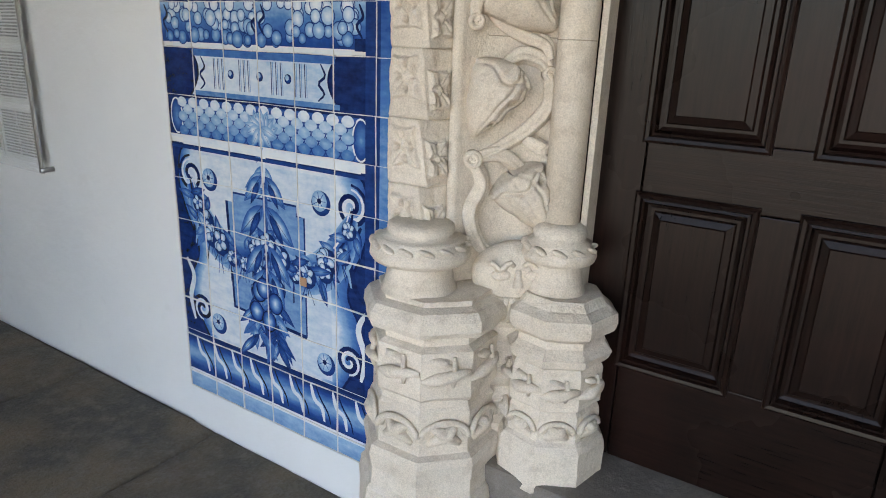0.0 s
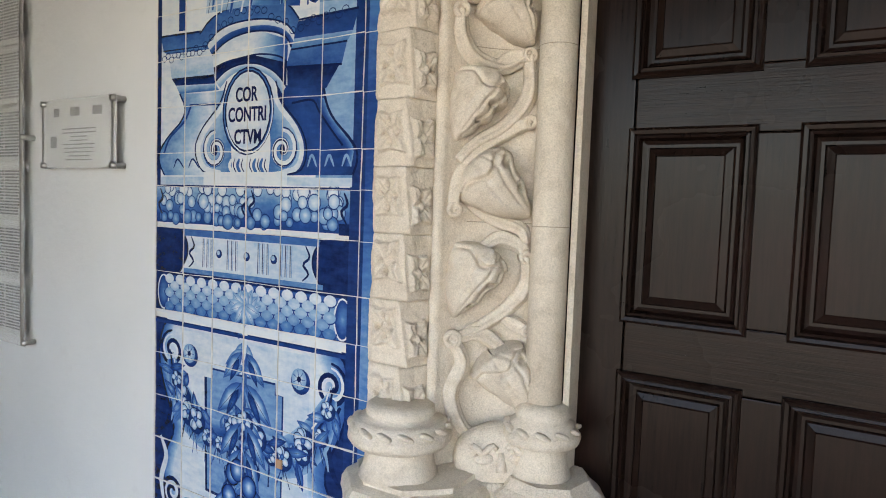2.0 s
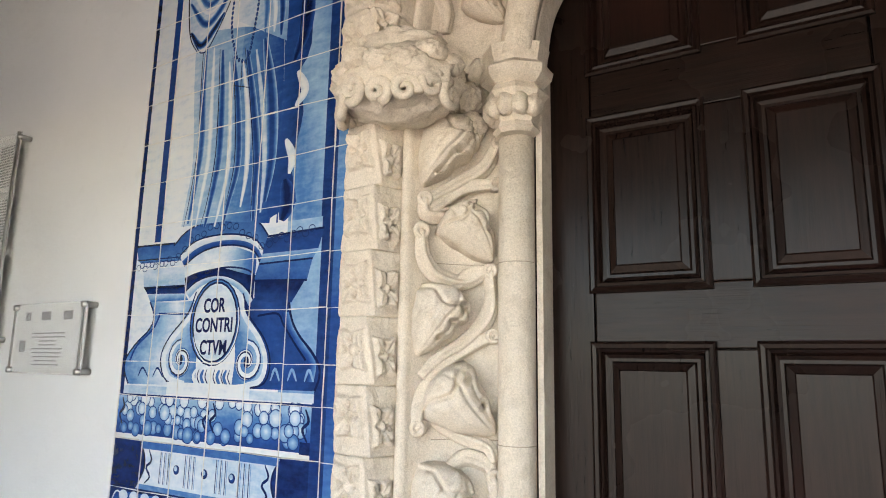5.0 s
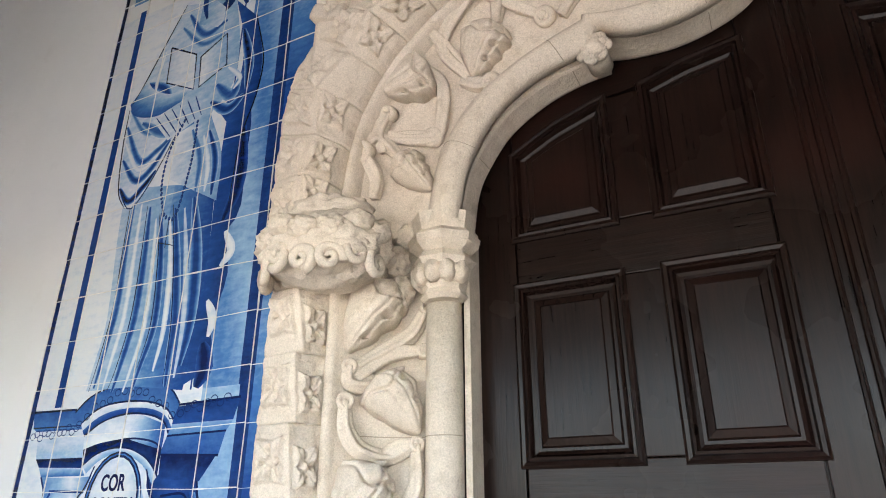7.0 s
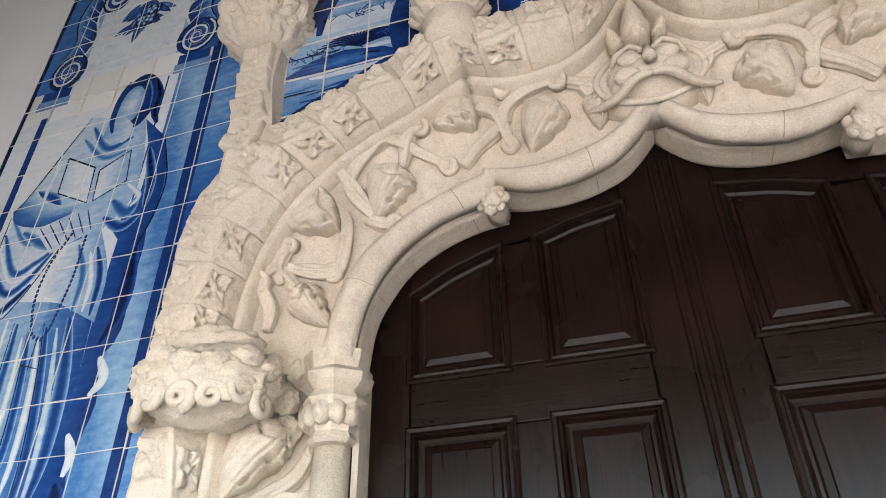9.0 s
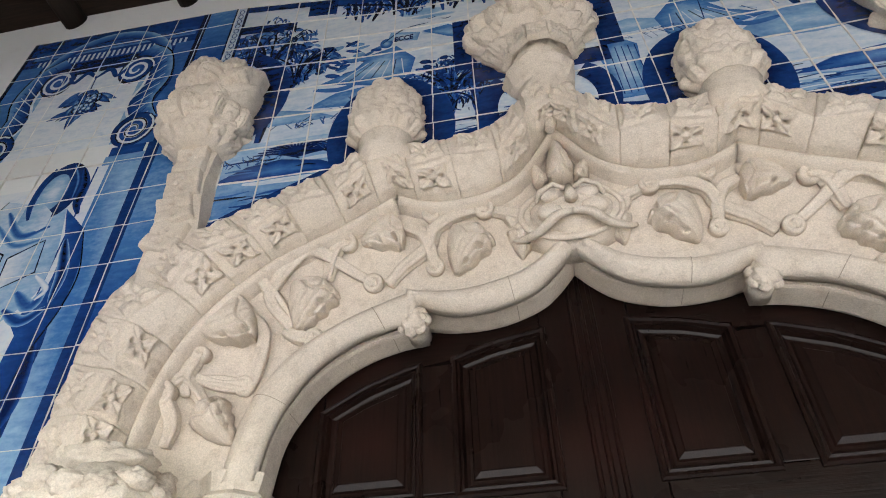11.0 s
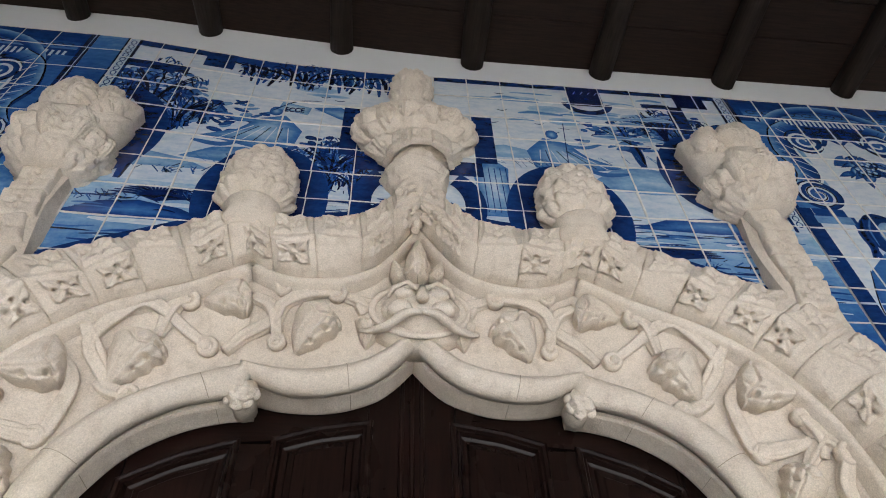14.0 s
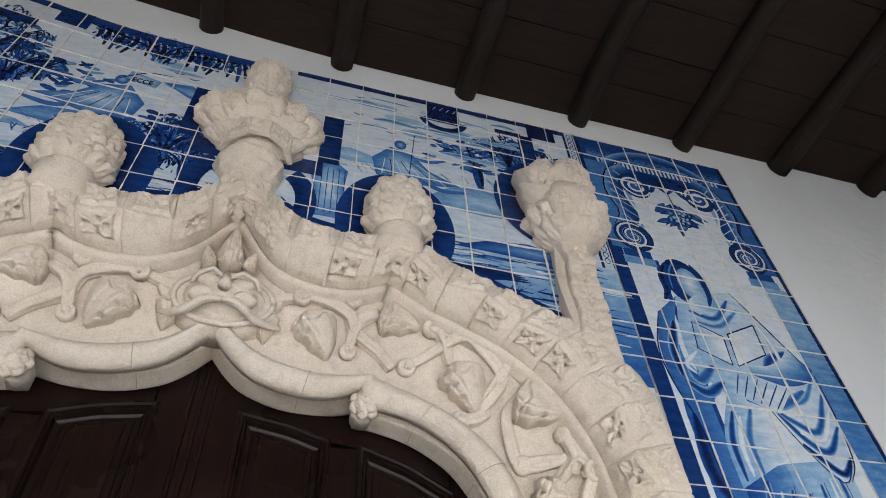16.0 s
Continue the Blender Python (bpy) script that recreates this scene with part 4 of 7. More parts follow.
B([(0.166, 1.890), (0.397, 1.898)], [(0.173, 1.847), (0.380, 1.847)], 0.78, 0.68, 2)
K([(0.175, 1.894), (0.397, 1.900)], 0.006, 0.95)
K([(0.153, 1.819), (0.362, 1.822)], 0.005, 0.95)
K([(0.151, 1.774), (0.346, 1.766)], 0.006, 0.97)
B([(-0.216, 1.901), (-0.171, 1.936), (-0.103, 1.959), (-0.012, 1.970), (0.077, 1.962), (0.150, 1.940), (0.192, 1.898)], [(-0.182, 1.868), (-0.137, 1.898), (-0.080, 1.914), (0.010, 1.917), (0.090, 1.908), (0.149, 1.887), (0.177, 1.859)], 0.58, 0.5, 2)
B([(-0.182, 1.868), (-0.137, 1.898), (-0.080, 1.914), (0.010, 1.917), (0.090, 1.908), (0.149, 1.887), (0.177, 1.859)], [(-0.170, 1.849), (-0.120, 1.879), (-0.061, 1.895), (0.023, 1.899), (0.100, 1.889), (0.150, 1.868), (0.174, 1.840)], 0.03, 0.12, 2)
B([(-0.170, 1.849), (-0.120, 1.879), (-0.061, 1.895), (0.023, 1.899), (0.100, 1.889), (0.150, 1.868), (0.174, 1.840)], [(-0.158, 1.834), (-0.109, 1.862), (-0.055, 1.878), (0.024, 1.884), (0.101, 1.873), (0.147, 1.853), (0.166, 1.825)], 0.55, 0.75, 1)
B([(-0.158, 1.834), (-0.109, 1.862), (-0.055, 1.878), (0.024, 1.884), (0.101, 1.873), (0.147, 1.853), (0.166, 1.825)], [(-0.150, 1.796), (-0.095, 1.809), (-0.036, 1.815), (0.035, 1.819), (0.096, 1.812), (0.132, 1.801), (0.151, 1.786)], 0.1, 0.02, 3)
B([(-0.150, 1.796), (-0.095, 1.809), (-0.036, 1.815), (0.035, 1.819), (0.096, 1.812), (0.132, 1.801), (0.151, 1.786)], [(-0.142, 1.757), (-0.098, 1.783), (-0.040, 1.797), (0.028, 1.795), (0.089, 1.774), (0.126, 1.749), (0.150, 1.723)], 0.95, 0.85, 2)
B([(-0.142, 1.757), (-0.098, 1.783), (-0.040, 1.797), (0.028, 1.795), (0.089, 1.774), (0.126, 1.749), (0.150, 1.723)], [(-0.120, 1.736), (-0.082, 1.765), (-0.029, 1.780), (0.029, 1.777), (0.081, 1.757), (0.114, 1.731), (0.134, 1.705)], 0.06, 0.3, 2)
B([(0.041, 1.883), (0.028, 1.856), (0.017, 1.819)], [(0.151, 1.849), (0.153, 1.820), (0.151, 1.786)], 0.06, 0.62, 4)
K([(-0.216, 1.901), (-0.171, 1.936), (-0.103, 1.959), (-0.012, 1.970), (0.077, 1.962), (0.150, 1.940), (0.192, 1.898)], 0.005, 0.92)
K([(-0.182, 1.868), (-0.137, 1.898), (-0.080, 1.914), (0.010, 1.917), (0.090, 1.908), (0.149, 1.887), (0.177, 1.859)], 0.005, 0.92)
K([(-0.158, 1.834), (-0.109, 1.862), (-0.055, 1.878), (0.024, 1.884), (0.101, 1.873), (0.147, 1.853), (0.166, 1.825)], 0.005, 0.92)
K([(-0.150, 1.796), (-0.095, 1.809), (-0.036, 1.815), (0.035, 1.819), (0.096, 1.812), (0.132, 1.801), (0.151, 1.786)], 0.005, 0.92)
K([(-0.142, 1.757), (-0.098, 1.783), (-0.040, 1.797), (0.028, 1.795), (0.089, 1.774), (0.126, 1.749), (0.150, 1.723)], 0.005, 0.92)
B([(-0.080, 1.740), (-0.109, 1.682), (-0.189, 1.612), (-0.217, 1.557), (-0.192, 1.505)], [(-0.075, 1.740), (-0.071, 1.681), (-0.071, 1.609), (-0.068, 1.555), (-0.063, 1.489)], 0.12, 0.45, 3)
B([(0.092, 1.729), (0.118, 1.672), (0.192, 1.605), (0.220, 1.552), (0.202, 1.503)], [(0.073, 1.730), (0.082, 1.674), (0.090, 1.605), (0.094, 1.554), (0.088, 1.490)], 0.18, 0.5, 3)
K([(-0.081, 1.747), (-0.107, 1.687), (-0.184, 1.615), (-0.215, 1.560), (-0.187, 1.505), (-0.113, 1.488)], 0.016, 0.04)
K([(-0.091, 1.754), (-0.122, 1.691), (-0.201, 1.619), (-0.231, 1.560), (-0.200, 1.498), (-0.118, 1.480)], 0.005, 0.92)
K([(0.096, 1.735), (0.122, 1.677), (0.187, 1.611), (0.213, 1.555), (0.197, 1.506), (0.142, 1.490)], 0.016, 0.06)
K([(0.109, 1.741), (0.139, 1.679), (0.204, 1.614), (0.230, 1.555), (0.214, 1.500), (0.147, 1.483)], 0.005, 0.95)
OX, OZ, OW, OH = CX + -0.002, 1.664, 0.093, 0.113
P.disc(OX, OZ, OW * 1.12, OH * 1.08, 0.5, 0.4, 32)
P.loop(OX, OZ, OW * 1.12, OH * 1.08, 0.005, 0.92)
P.disc(OX, OZ, OW, OH, 0.10, 0.0, 32)
P.loop(OX, OZ, OW, OH, 0.006, 0.95)
P.loop(OX + 0.004, OZ - 0.002, OW * 1.05, OH * 1.035, 0.004, 0.05, 200, 380)
for w, t, r in ((0.024, 0.55, 0.056), (0.018, 0.03, 0.054), (0.005, 0.92, 0.062)):
    P.spiral(CX + -0.138, 1.556, r, 1.5, w, t, math.pi * 0.5, 1)
P.disc(CX + -0.138, 1.556, 0.010, 0.016, 0.95)
for w, t, r in ((0.024, 0.55, 0.056), (0.018, 0.03, 0.054), (0.005, 0.92, 0.062)):
    P.spiral(CX + 0.140, 1.553, r, 1.5, w, t, math.pi * 0.5, -1)
P.disc(CX + 0.140, 1.553, 0.010, 0.016, 0.95)
K([(-0.066, 1.530), (-0.074, 1.509), (-0.058, 1.485)], 0.012, 0.05, True)
K([(-0.051, 1.532), (-0.057, 1.509), (-0.041, 1.486)], 0.004, 0.9, True)
K([(-0.032, 1.530), (-0.040, 1.509), (-0.024, 1.486)], 0.012, 0.5, True)
K([(-0.017, 1.532), (-0.023, 1.509), (-0.007, 1.486)], 0.004, 0.9, True)
K([(0.002, 1.530), (-0.006, 1.509), (0.010, 1.486)], 0.012, 0.05, True)
K([(0.016, 1.532), (0.011, 1.509), (0.026, 1.486)], 0.004, 0.9, True)
K([(0.035, 1.530), (0.027, 1.509), (0.043, 1.486)], 0.012, 0.5, True)
K([(0.049, 1.531), (0.044, 1.509), (0.059, 1.487)], 0.004, 0.9, True)
K([(0.063, 1.530), (0.055, 1.509), (0.070, 1.487)], 0.012, 0.5, True)
K([(0.077, 1.531), (0.071, 1.509), (0.086, 1.487)], 0.004, 0.9, True)
P.rect(L + 0.02, 1.453, CX - 0.16, 1.477, 0.16)
P.rect(CX - 0.19, 1.453, CX + 0.16, 1.492, 0.02)
P.rect(CX + 0.16, 1.455, R - 0.03, 1.478, 0.12)
for u in range(34):
    if u < 12:
        x, z = L + 0.035 + 0.017 * u, 1.843 + 0.0012 * u + 0.008 * math.sin(u * 2.3)
    elif u < 26:
        x, z = CX - 0.19 + 0.36 * (u - 12) / 13, 1.872 + 0.072 * math.sin(math.pi * (u - 12) / 13) + 0.006 * math.sin(u * 1.9)
    else:
        x, z = CX + 0.20 + 0.022 * (u - 26), 1.880 + 0.003 * (u - 26) + 0.008 * math.sin(u * 2.1)
    P.loop(x, z, 0.011, 0.009, 0.0025, 0.85)
def robe(P, mx, mz, flip=1, mantle=0.5):
    """A plain draped standing shape: folds of cloth, no features."""
    F = lambda pts: [(mx + flip * x, mz + z) for x, z in pts]
    B = lambda a, b, ta, tb, n=4: P.between(F(spline(a, 22)), F(spline(b, 22)), ta, tb, n)
    S = lambda a, w, t, e: P.soft(F(a), w, t, e, 22)
    K = lambda a, w, t: P.line(F(spline(a, 24)), w, t, smooth=False)
    B([(0.244, 0.947), (0.233, 0.832), (0.229, 0.698), (0.229, 0.550), (0.235, 0.407), (0.228, 0.272), (0.222, 0.142), (0.216, 0.016)], [(0.288, 0.931), (0.332, 0.798), (0.332, 0.649), (0.334, 0.488), (0.293, 0.428), (0.319, 0.305), (0.288, 0.164), (0.312, 0.052)], 0.35 + 0.4 * mantle, 0.5 + 0.4 * mantle, 4)
    S([(0.289, 0.433), (0.320, 0.371), (0.287, 0.328)], 0.03, 0.02, 0.1)
    S([(0.258, 0.237), (0.286, 0.181), (0.278, 0.134)], 0.03, 0.02, 0.1)
    S([(0.308, 0.768), (0.315, 0.581), (0.272, 0.468)], 0.05, 0.95, .6)
    S([(0.263, 0.120), (0.279, 0.056), (0.260, 0.004)], 0.06, .95, .6)
    B([(-0.178, 0.674), (-0.167, 0.493), (-0.149, 0.337), (-0.141, 0.209), (-0.158, 0.105), (-0.169, 0.028)], [(0.053, 0.633), (0.048, 0.447), (0.045, 0.304), (0.034, 0.184), (0.031, 0.084), (0.031, 0.026)], 0.16, 0.28, 4)
    B([(0.053, 0.633), (0.048, 0.447), (0.045, 0.304), (0.034, 0.184), (0.031, 0.084), (0.031, 0.026)], [(0.225, 0.587), (0.235, 0.407), (0.233, 0.271), (0.233, 0.156), (0.221, 0.062), (0.214, 0.001)], 0.34, 0.68, 4)
    S([(-0.120, 0.629), (-0.118, 0.463), (-0.106, 0.275), (-0.122, 0.136), (-0.139, 0.034)], 0.03, 0.62, 0.2)
    S([(-0.041, 0.580), (-0.026, 0.407), (-0.021, 0.227), (-0.043, 0.092), (-0.060, 0.018)], 0.034, 0.66, 0.2)
    S([(0.015, 0.547), (0.049, 0.374), (0.066, 0.197), (0.038, 0.083), (0.022, 0.019)], 0.03, 0.7, 0.2)
    S([(0.072, 0.552), (0.112, 0.379), (0.144, 0.202), (0.144, 0.103), (0.147, 0.015)], 0.036, 0.72, 0.2)
    S([(0.146, 0.571), (0.188, 0.382), (0.203, 0.193), (0.188, 0.066)], 0.05, 0.74, 0.2)
    S([(-0.083, 0.600), (-0.074, 0.416), (-0.068, 0.234), (-0.089, 0.097), (-0.101, 0.022)], 0.024, 0.0, 0.2)
    S([(-0.005, 0.533), (0.016, 0.362), (0.024, 0.185), (-0.000, 0.071), (-0.015, 0.014)], 0.022, 0.0, 0.2)
    S([(0.057, 0.519), (0.093, 0.348), (0.106, 0.174), (0.091, 0.061)], 0.024, 0.02, 0.2)
    S([(0.112, 0.543), (0.155, 0.353), (0.178, 0.180), (0.175, 0.036)], 0.02, 0.12, 0.2)
    K([(-0.137, 0.634), (-0.131, 0.447), (-0.122, 0.278), (-0.140, 0.120), (-0.158, 0.027)], 0.0045, 0.9)
    K([(-0.055, 0.587), (-0.042, 0.410), (-0.037, 0.229), (-0.058, 0.094), (-0.080, 0.020)], 0.0045, 0.9)
    K([(0.007, 0.549), (0.036, 0.376), (0.051, 0.199), (0.027, 0.076)], 0.0045, 0.9)
    K([(0.060, 0.565), (0.100, 0.382), (0.132, 0.187), (0.137, 0.024)], 0.0045, 0.9)
    B([(-0.223, 1.008), (-0.226, 0.877), (-0.221, 0.758), (-0.195, 0.648), (-0.151, 0.603)], [(0.055, 0.892), (-0.006, 0.809), (-0.043, 0.709), (-0.090, 0.641), (-0.136, 0.593)], 0.14, 0.04, 4)
    B([(0.055, 0.892), (0.032, 0.777), (0.016, 0.663)], [(0.159, 0.857), (0.229, 0.698), (0.237, 0.539)], 0.06, 0.3, 4)
    S([(-0.234, 0.923), (-0.138, 0.766), (-0.060, 0.784), (0.023, 0.841)], 0.03, 0.6, 0.15)
    S([(-0.221, 0.790), (-0.140, 0.695), (-0.076, 0.718), (-0.006, 0.809)], 0.03, 0.68, 0.15)
    S([(-0.207, 0.682), (-0.152, 0.623), (-0.094, 0.662), (-0.048, 0.710)], 0.03, 0.9, 0.15)
    S([(-0.234, 0.990), (-0.128, 0.868), (-0.022, 0.887)], 0.022, 0.45, 0.15)
    S([(-0.225, 0.855), (-0.139, 0.735), (-0.059, 0.748)], 0.02, 0.0, 0.15)
    S([(0.090, 0.819), (0.141, 0.705), (0.144, 0.590)], 0.03, 0.5, 0.15)
    S([(0.166, 0.795), (0.207, 0.686), (0.212, 0.563)], 0.03, 0.75, 0.15)
    S([(0.144, 0.782), (0.180, 0.674), (0.182, 0.580)], 0.02, 0.02, 0.15)
    K([(-0.241, 0.992), (-0.236, 0.837), (-0.211, 0.673), (-0.164, 0.600)], 0.006, 0.92)
    K([(-0.205, 0.671), (-0.136, 0.593), (-0.057, 0.682), (0.034, 0.858)], 0.005, 0.9)
    B([(-0.044, 1.332), (-0.101, 1.236), (-0.178, 1.101), (-0.226, 0.999)], [(0.200, 1.264), (0.240, 1.097), (0.235, 0.944), (0.146, 0.843)], 0.12, 0.22, 5)
    B([(0.200, 1.264), (0.259, 1.091), (0.258, 0.938), (0.196, 0.851)], [(0.300, 1.171), (0.343, 1.022), (0.339, 0.876), (0.289, 0.731)], 0.3 + 0.4 * mantle, 0.45 + 0.4 * mantle, 4)
    S([(-0.018, 1.285), (0.071, 1.183), (0.170, 1.201)], 0.03, 0.6, 0.2)
    S([(-0.042, 1.243), (0.069, 1.148), (0.164, 1.155)], 0.024, 0.45, 0.2)
    S([(-0.169, 1.075), (-0.081, 1.029), (-0.031, 0.949)], 0.04, 0.7, 0.2)
    S([(-0.195, 1.013), (-0.099, 0.945), (0.002, 0.952)], 0.04, 0.62, 0.2)
    S([(0.166, 0.963), (0.235, 0.902), (0.263, 0.958)], 0.045, 0.6, 0.2)
    S([(0.150, 0.903), (0.227, 0.853), (0.291, 0.888)], 0.04, 0.75, 0.2)
    S([(0.252, 1.139), (0.292, 1.015), (0.296, 0.907)], 0.04, 0.9, 0.2)
    S([(-0.106, 1.176), (-0.124, 1.086), (-0.124, 1.018)], 0.02, 0.0, 0.2)
    S([(0.206, 1.017), (0.263, 0.958), (0.241, 0.922)], 0.02, 0.0, 0.2)
    S([(-0.159, 0.916), (-0.042, 0.846), (0.091, 0.846)], 0.04, 0.55, 0.2)
    B([(-0.244, 1.015), (-0.212, 0.962), (-0.116, 0.927), (-0.002, 0.931)], [(-0.173, 1.088), (-0.133, 1.043), (-0.047, 0.997), (0.046, 0.995)], 0.6, 0.1, 3)
    B([(-0.083, 1.182), (-0.076, 1.050)], [(0.042, 1.121), (0.061, 0.980)], 0.1, 0.02, 3)
    B([(0.071, 1.101), (0.082, 0.985)], [(0.178, 1.150), (0.196, 1.031)], 0.02, 0.25, 3)
    P.line(F([(-0.083, 1.182), (-0.076, 1.050), (0.061, 0.980), (0.048, 1.117), (-0.083, 1.182)]), 0.006, 0.9, smooth=False, taper=False)
    P.line(F([(0.071, 1.101), (0.084, 0.980), (0.196, 1.031), (0.178, 1.150), (0.071, 1.101)]), 0.006, 0.9, smooth=False, taper=False)
    B([(-0.112, 0.915), (-0.018, 0.810)], [(0.077, 0.965), (0.139, 0.865)], 0.05, 0.2, 4)
    K([(-0.094, 0.917), (-0.012, 0.823)], 0.005, 0.75)
    K([(-0.059, 0.924), (0.015, 0.831)], 0.005, 0.75)
    K([(-0.025, 0.930), (0.041, 0.839)], 0.005, 0.75)
    K([(0.009, 0.937), (0.066, 0.847)], 0.005, 0.75)
    K([(0.043, 0.943), (0.092, 0.856)], 0.005, 0.75)
    K([(0.077, 0.950), (0.118, 0.864)], 0.005, 0.75)
    P.disc(*F([(0.137, 1.352)])[0], 0.085, 0.115, 0.85, 0.7, 24)
    P.disc(*F([(0.115, 1.344)])[0], 0.050, 0.078, 0.30, 0.04, 24)
    B([(0.039, 1.356), (0.037, 1.280), (0.034, 1.231)], [(0.152, 1.255), (0.150, 1.207), (0.127, 1.190)], 0.3, 0.08, 3)
    S([(0.080, 1.450), (0.056, 1.390), (0.052, 1.300), (0.070, 1.240)], 0.026, 0.8, 0.7)
    S([(0.195, 1.430), (0.225, 1.360), (0.225, 1.290), (0.250, 1.235)], 0.034, 0.9, 0.7)
    S([(0.150, 1.455), (0.190, 1.380), (0.200, 1.300)], 0.012, 0.4, 0.75)
    K([(-0.044, 1.332), (-0.101, 1.236), (-0.178, 1.101), (-0.236, 1.006)], 0.006, 0.92)
    K([(0.299, 1.176), (0.350, 1.009), (0.340, 0.872), (0.300, 0.729), (0.287, 0.518)], 0.006, 0.95)


robe(P, CX - 0.02, 1.93, 1, 0.75)
for side in ([(0.026, 2.794), (-0.019, 2.696), (-0.028, 2.579), (0.003, 2.475), (0.032, 2.450)],
             [(0.086, 2.774), (0.088, 2.645), (0.074, 2.533), (0.056, 2.453), (0.032, 2.450)]):
    for x, z in spline(side, 24):
        P.disc(CX + x, z, 0.0055, 0.0075, 0.92, 0.5, 8)
P.line([(CX + 0.032, 2.450), (CX + 0.035, 2.357)], 0.007, 0.9, smooth=False)
P.line([(CX + 0.003, 2.378), (CX + 0.074, 2.356)], 0.006, 0.9, smooth=False)


def crest(P, x0, x1, z0):
    """Scrolled head of a niche: volutes, bunch of leaves, entablature."""
    m, w = (x0 + x1) / 2, x1 - x0
    P.rect(x0, z0, x1, 4.17, lambda u, v: 0.04 + 0.02 * v, 2, 3)
    P.rect(x0, z0, x0 + 0.24 * w, 4.17, lambda u, v: 0.72 - 0.45 * u, 3, 3)
    P.rect(x1 - 0.24 * w, z0, x1, 4.17, lambda u, v: 0.25 + 0.50 * u, 3, 3)
    P.rect(x0, 3.90, x1, 4.17, lambda u, v: 0.84 - 0.2 * abs(u - 0.5), 4, 2)
    P.rect(x0, 4.10, x1, 4.17, lambda u, v: 0.74, 4, 1)
    P.rect(x0 + 0.03, 4.045, x1 - 0.03, 4.10, lambda u, v: 0.38 + 0.3 * v, 4, 2)
    P.rect(x0 + 0.05, 3.98, x1 - 0.05, 4.045, lambda u, v: 0.72, 4, 1)
    for k in range(30):
        x = x0 + 0.07 + k * (w - 0.14) / 29
        P.rect(x, 3.99, x + 0.011, 4.03, 0.10)
    for k in range(18):
        P.loop(x0 + 0.07 + k * (w - 0.14) / 17, 4.072, 0.018, 0.012, 0.004, 0.85)
    a0 = [(m + 0.26 * math.cos(a), 3.90 + 0.20 * math.sin(a)) for a in np.linspace(math.pi, 0, 20)]
    a1 = [(m + 0.31 * math.cos(a), 3.90 + 0.25 * math.sin(a)) for a in np.linspace(math.pi, 0, 20)]
    P.between(a0, a1, 0.8, 0.25, 2)
    P.rect(x0, z0 - 0.02, x0 + 0.10, 4.0, lambda u, v: 0.45, 1, 4)
    P.rect(x1 - 0.10, z0 - 0.02, x1, 4.0, lambda u, v: 0.55, 1, 4)
    for sx in (-1, 1):
        X = lambda d: m + sx * d * min(1.0, (w / 2 - 0.01) / 0.46)
        s1 = spline([(X(0.16), 3.95), (X(0.25), 3.90), (X(0.28), 3.78), (X(0.24), 3.66), (X(0.30), 3.56), (X(0.37), 3.52)], 20)
        s2 = spline([(X(0.24), 4.02), (X(0.35), 3.95), (X(0.40), 3.80), (X(0.36), 3.68), (X(0.38), 3.62), (X(0.41), 3.58)], 20)
        P.between([tuple(0.75 * a + 0.25 * b + np.array((0.005, -0.02))) for a, b in zip(s1, s2)], [tuple(b + np.array((0.01, -0.02))) for b in s2], 0.9, 0.8, 1)
        P.between(s1, s2, 0.86, 0.30, 4)
        for k in range(2, 19):
            P.line([tuple(s1[k]), tuple(0.25 * s1[k] + 0.75 * s2[k])], 0.009, 0.10 if k % 2 else 0.75, smooth=False)
        P.line(s1, 0.012, 0.05)
        P.line(s2, 0.008, 0.95)
        P.disc(X(0.20), 3.87, 0.075, 0.085, 0.85, 0.5)
        P.spiral(X(0.20), 3.87, 0.075, 2.0, 0.014, 0.05, 0.0, sx)
        P.disc(X(0.33), 3.52, 0.085, 0.085, 0.85, 0.5)
        P.spiral(X(0.33), 3.52, 0.078, 2.2, 0.016, 0.05, 1.0, -sx)
        P.spiral(X(0.33), 3.52, 0.085, 2.2, 0.006, 0.95, 1.0, -sx)
        P.rect(min(X(0.26), X(0.43)), 3.36, max(X(0.26), X(0.43)), 3.40, 0.35)
        P.rect(min(X(0.27), X(0.42)), 3.40, max(X(0.27), X(0.42)), 3.44, 0.7)
        P.line([(X(0.0), 3.86), (X(0.06), 3.90), (X(0.11), 3.85), (X(0.15), 3.89)], 0.022, 0.75)
    q = random.Random(8)
    for k in range(34):
        a = radians(-90 + q.uniform(-80, 80))
        zc = 3.72 + q.uniform(-0.05, 0.07)
        P.leaf(m + q.uniform(-0.05, 0.05), zc, q.uniform(0.06, 0.12), 0.03, a, q.uniform(0.6, 0.95), q.uniform(0.05, 0.6))
    P.line([(m, 3.86), (m + 0.005, 3.78)], 0.014, 0.8, smooth=False)
    for k in range(6):
        bloom(P, m + q.uniform(-0.05, 0.05), 3.70 + q.uniform(-0.05, 0.06), 0.026, 0.4, 200 + k)


crest(P, L + 0.02, R, 3.46)
P.rect(L, 1.86, L + 0.020, 4.17, 0.86, 1, 8)
P.rect(R - 0.02, 3.44, R + 0.012, 4.17, 0.86, 1, 4)
P.object(panel_left)
tiling(panel_left, left_cols, left_rows, 1, 0.75)
bm = bmesh.new()
box(bm, CX + 0.142, CX + 0.165, -0.0052, 0.0, 0.665, 0.690, m=None)
part("chipped_patch", bm, TERRACOTTA, panel_left, "bare clay where the glaze has chipped off")


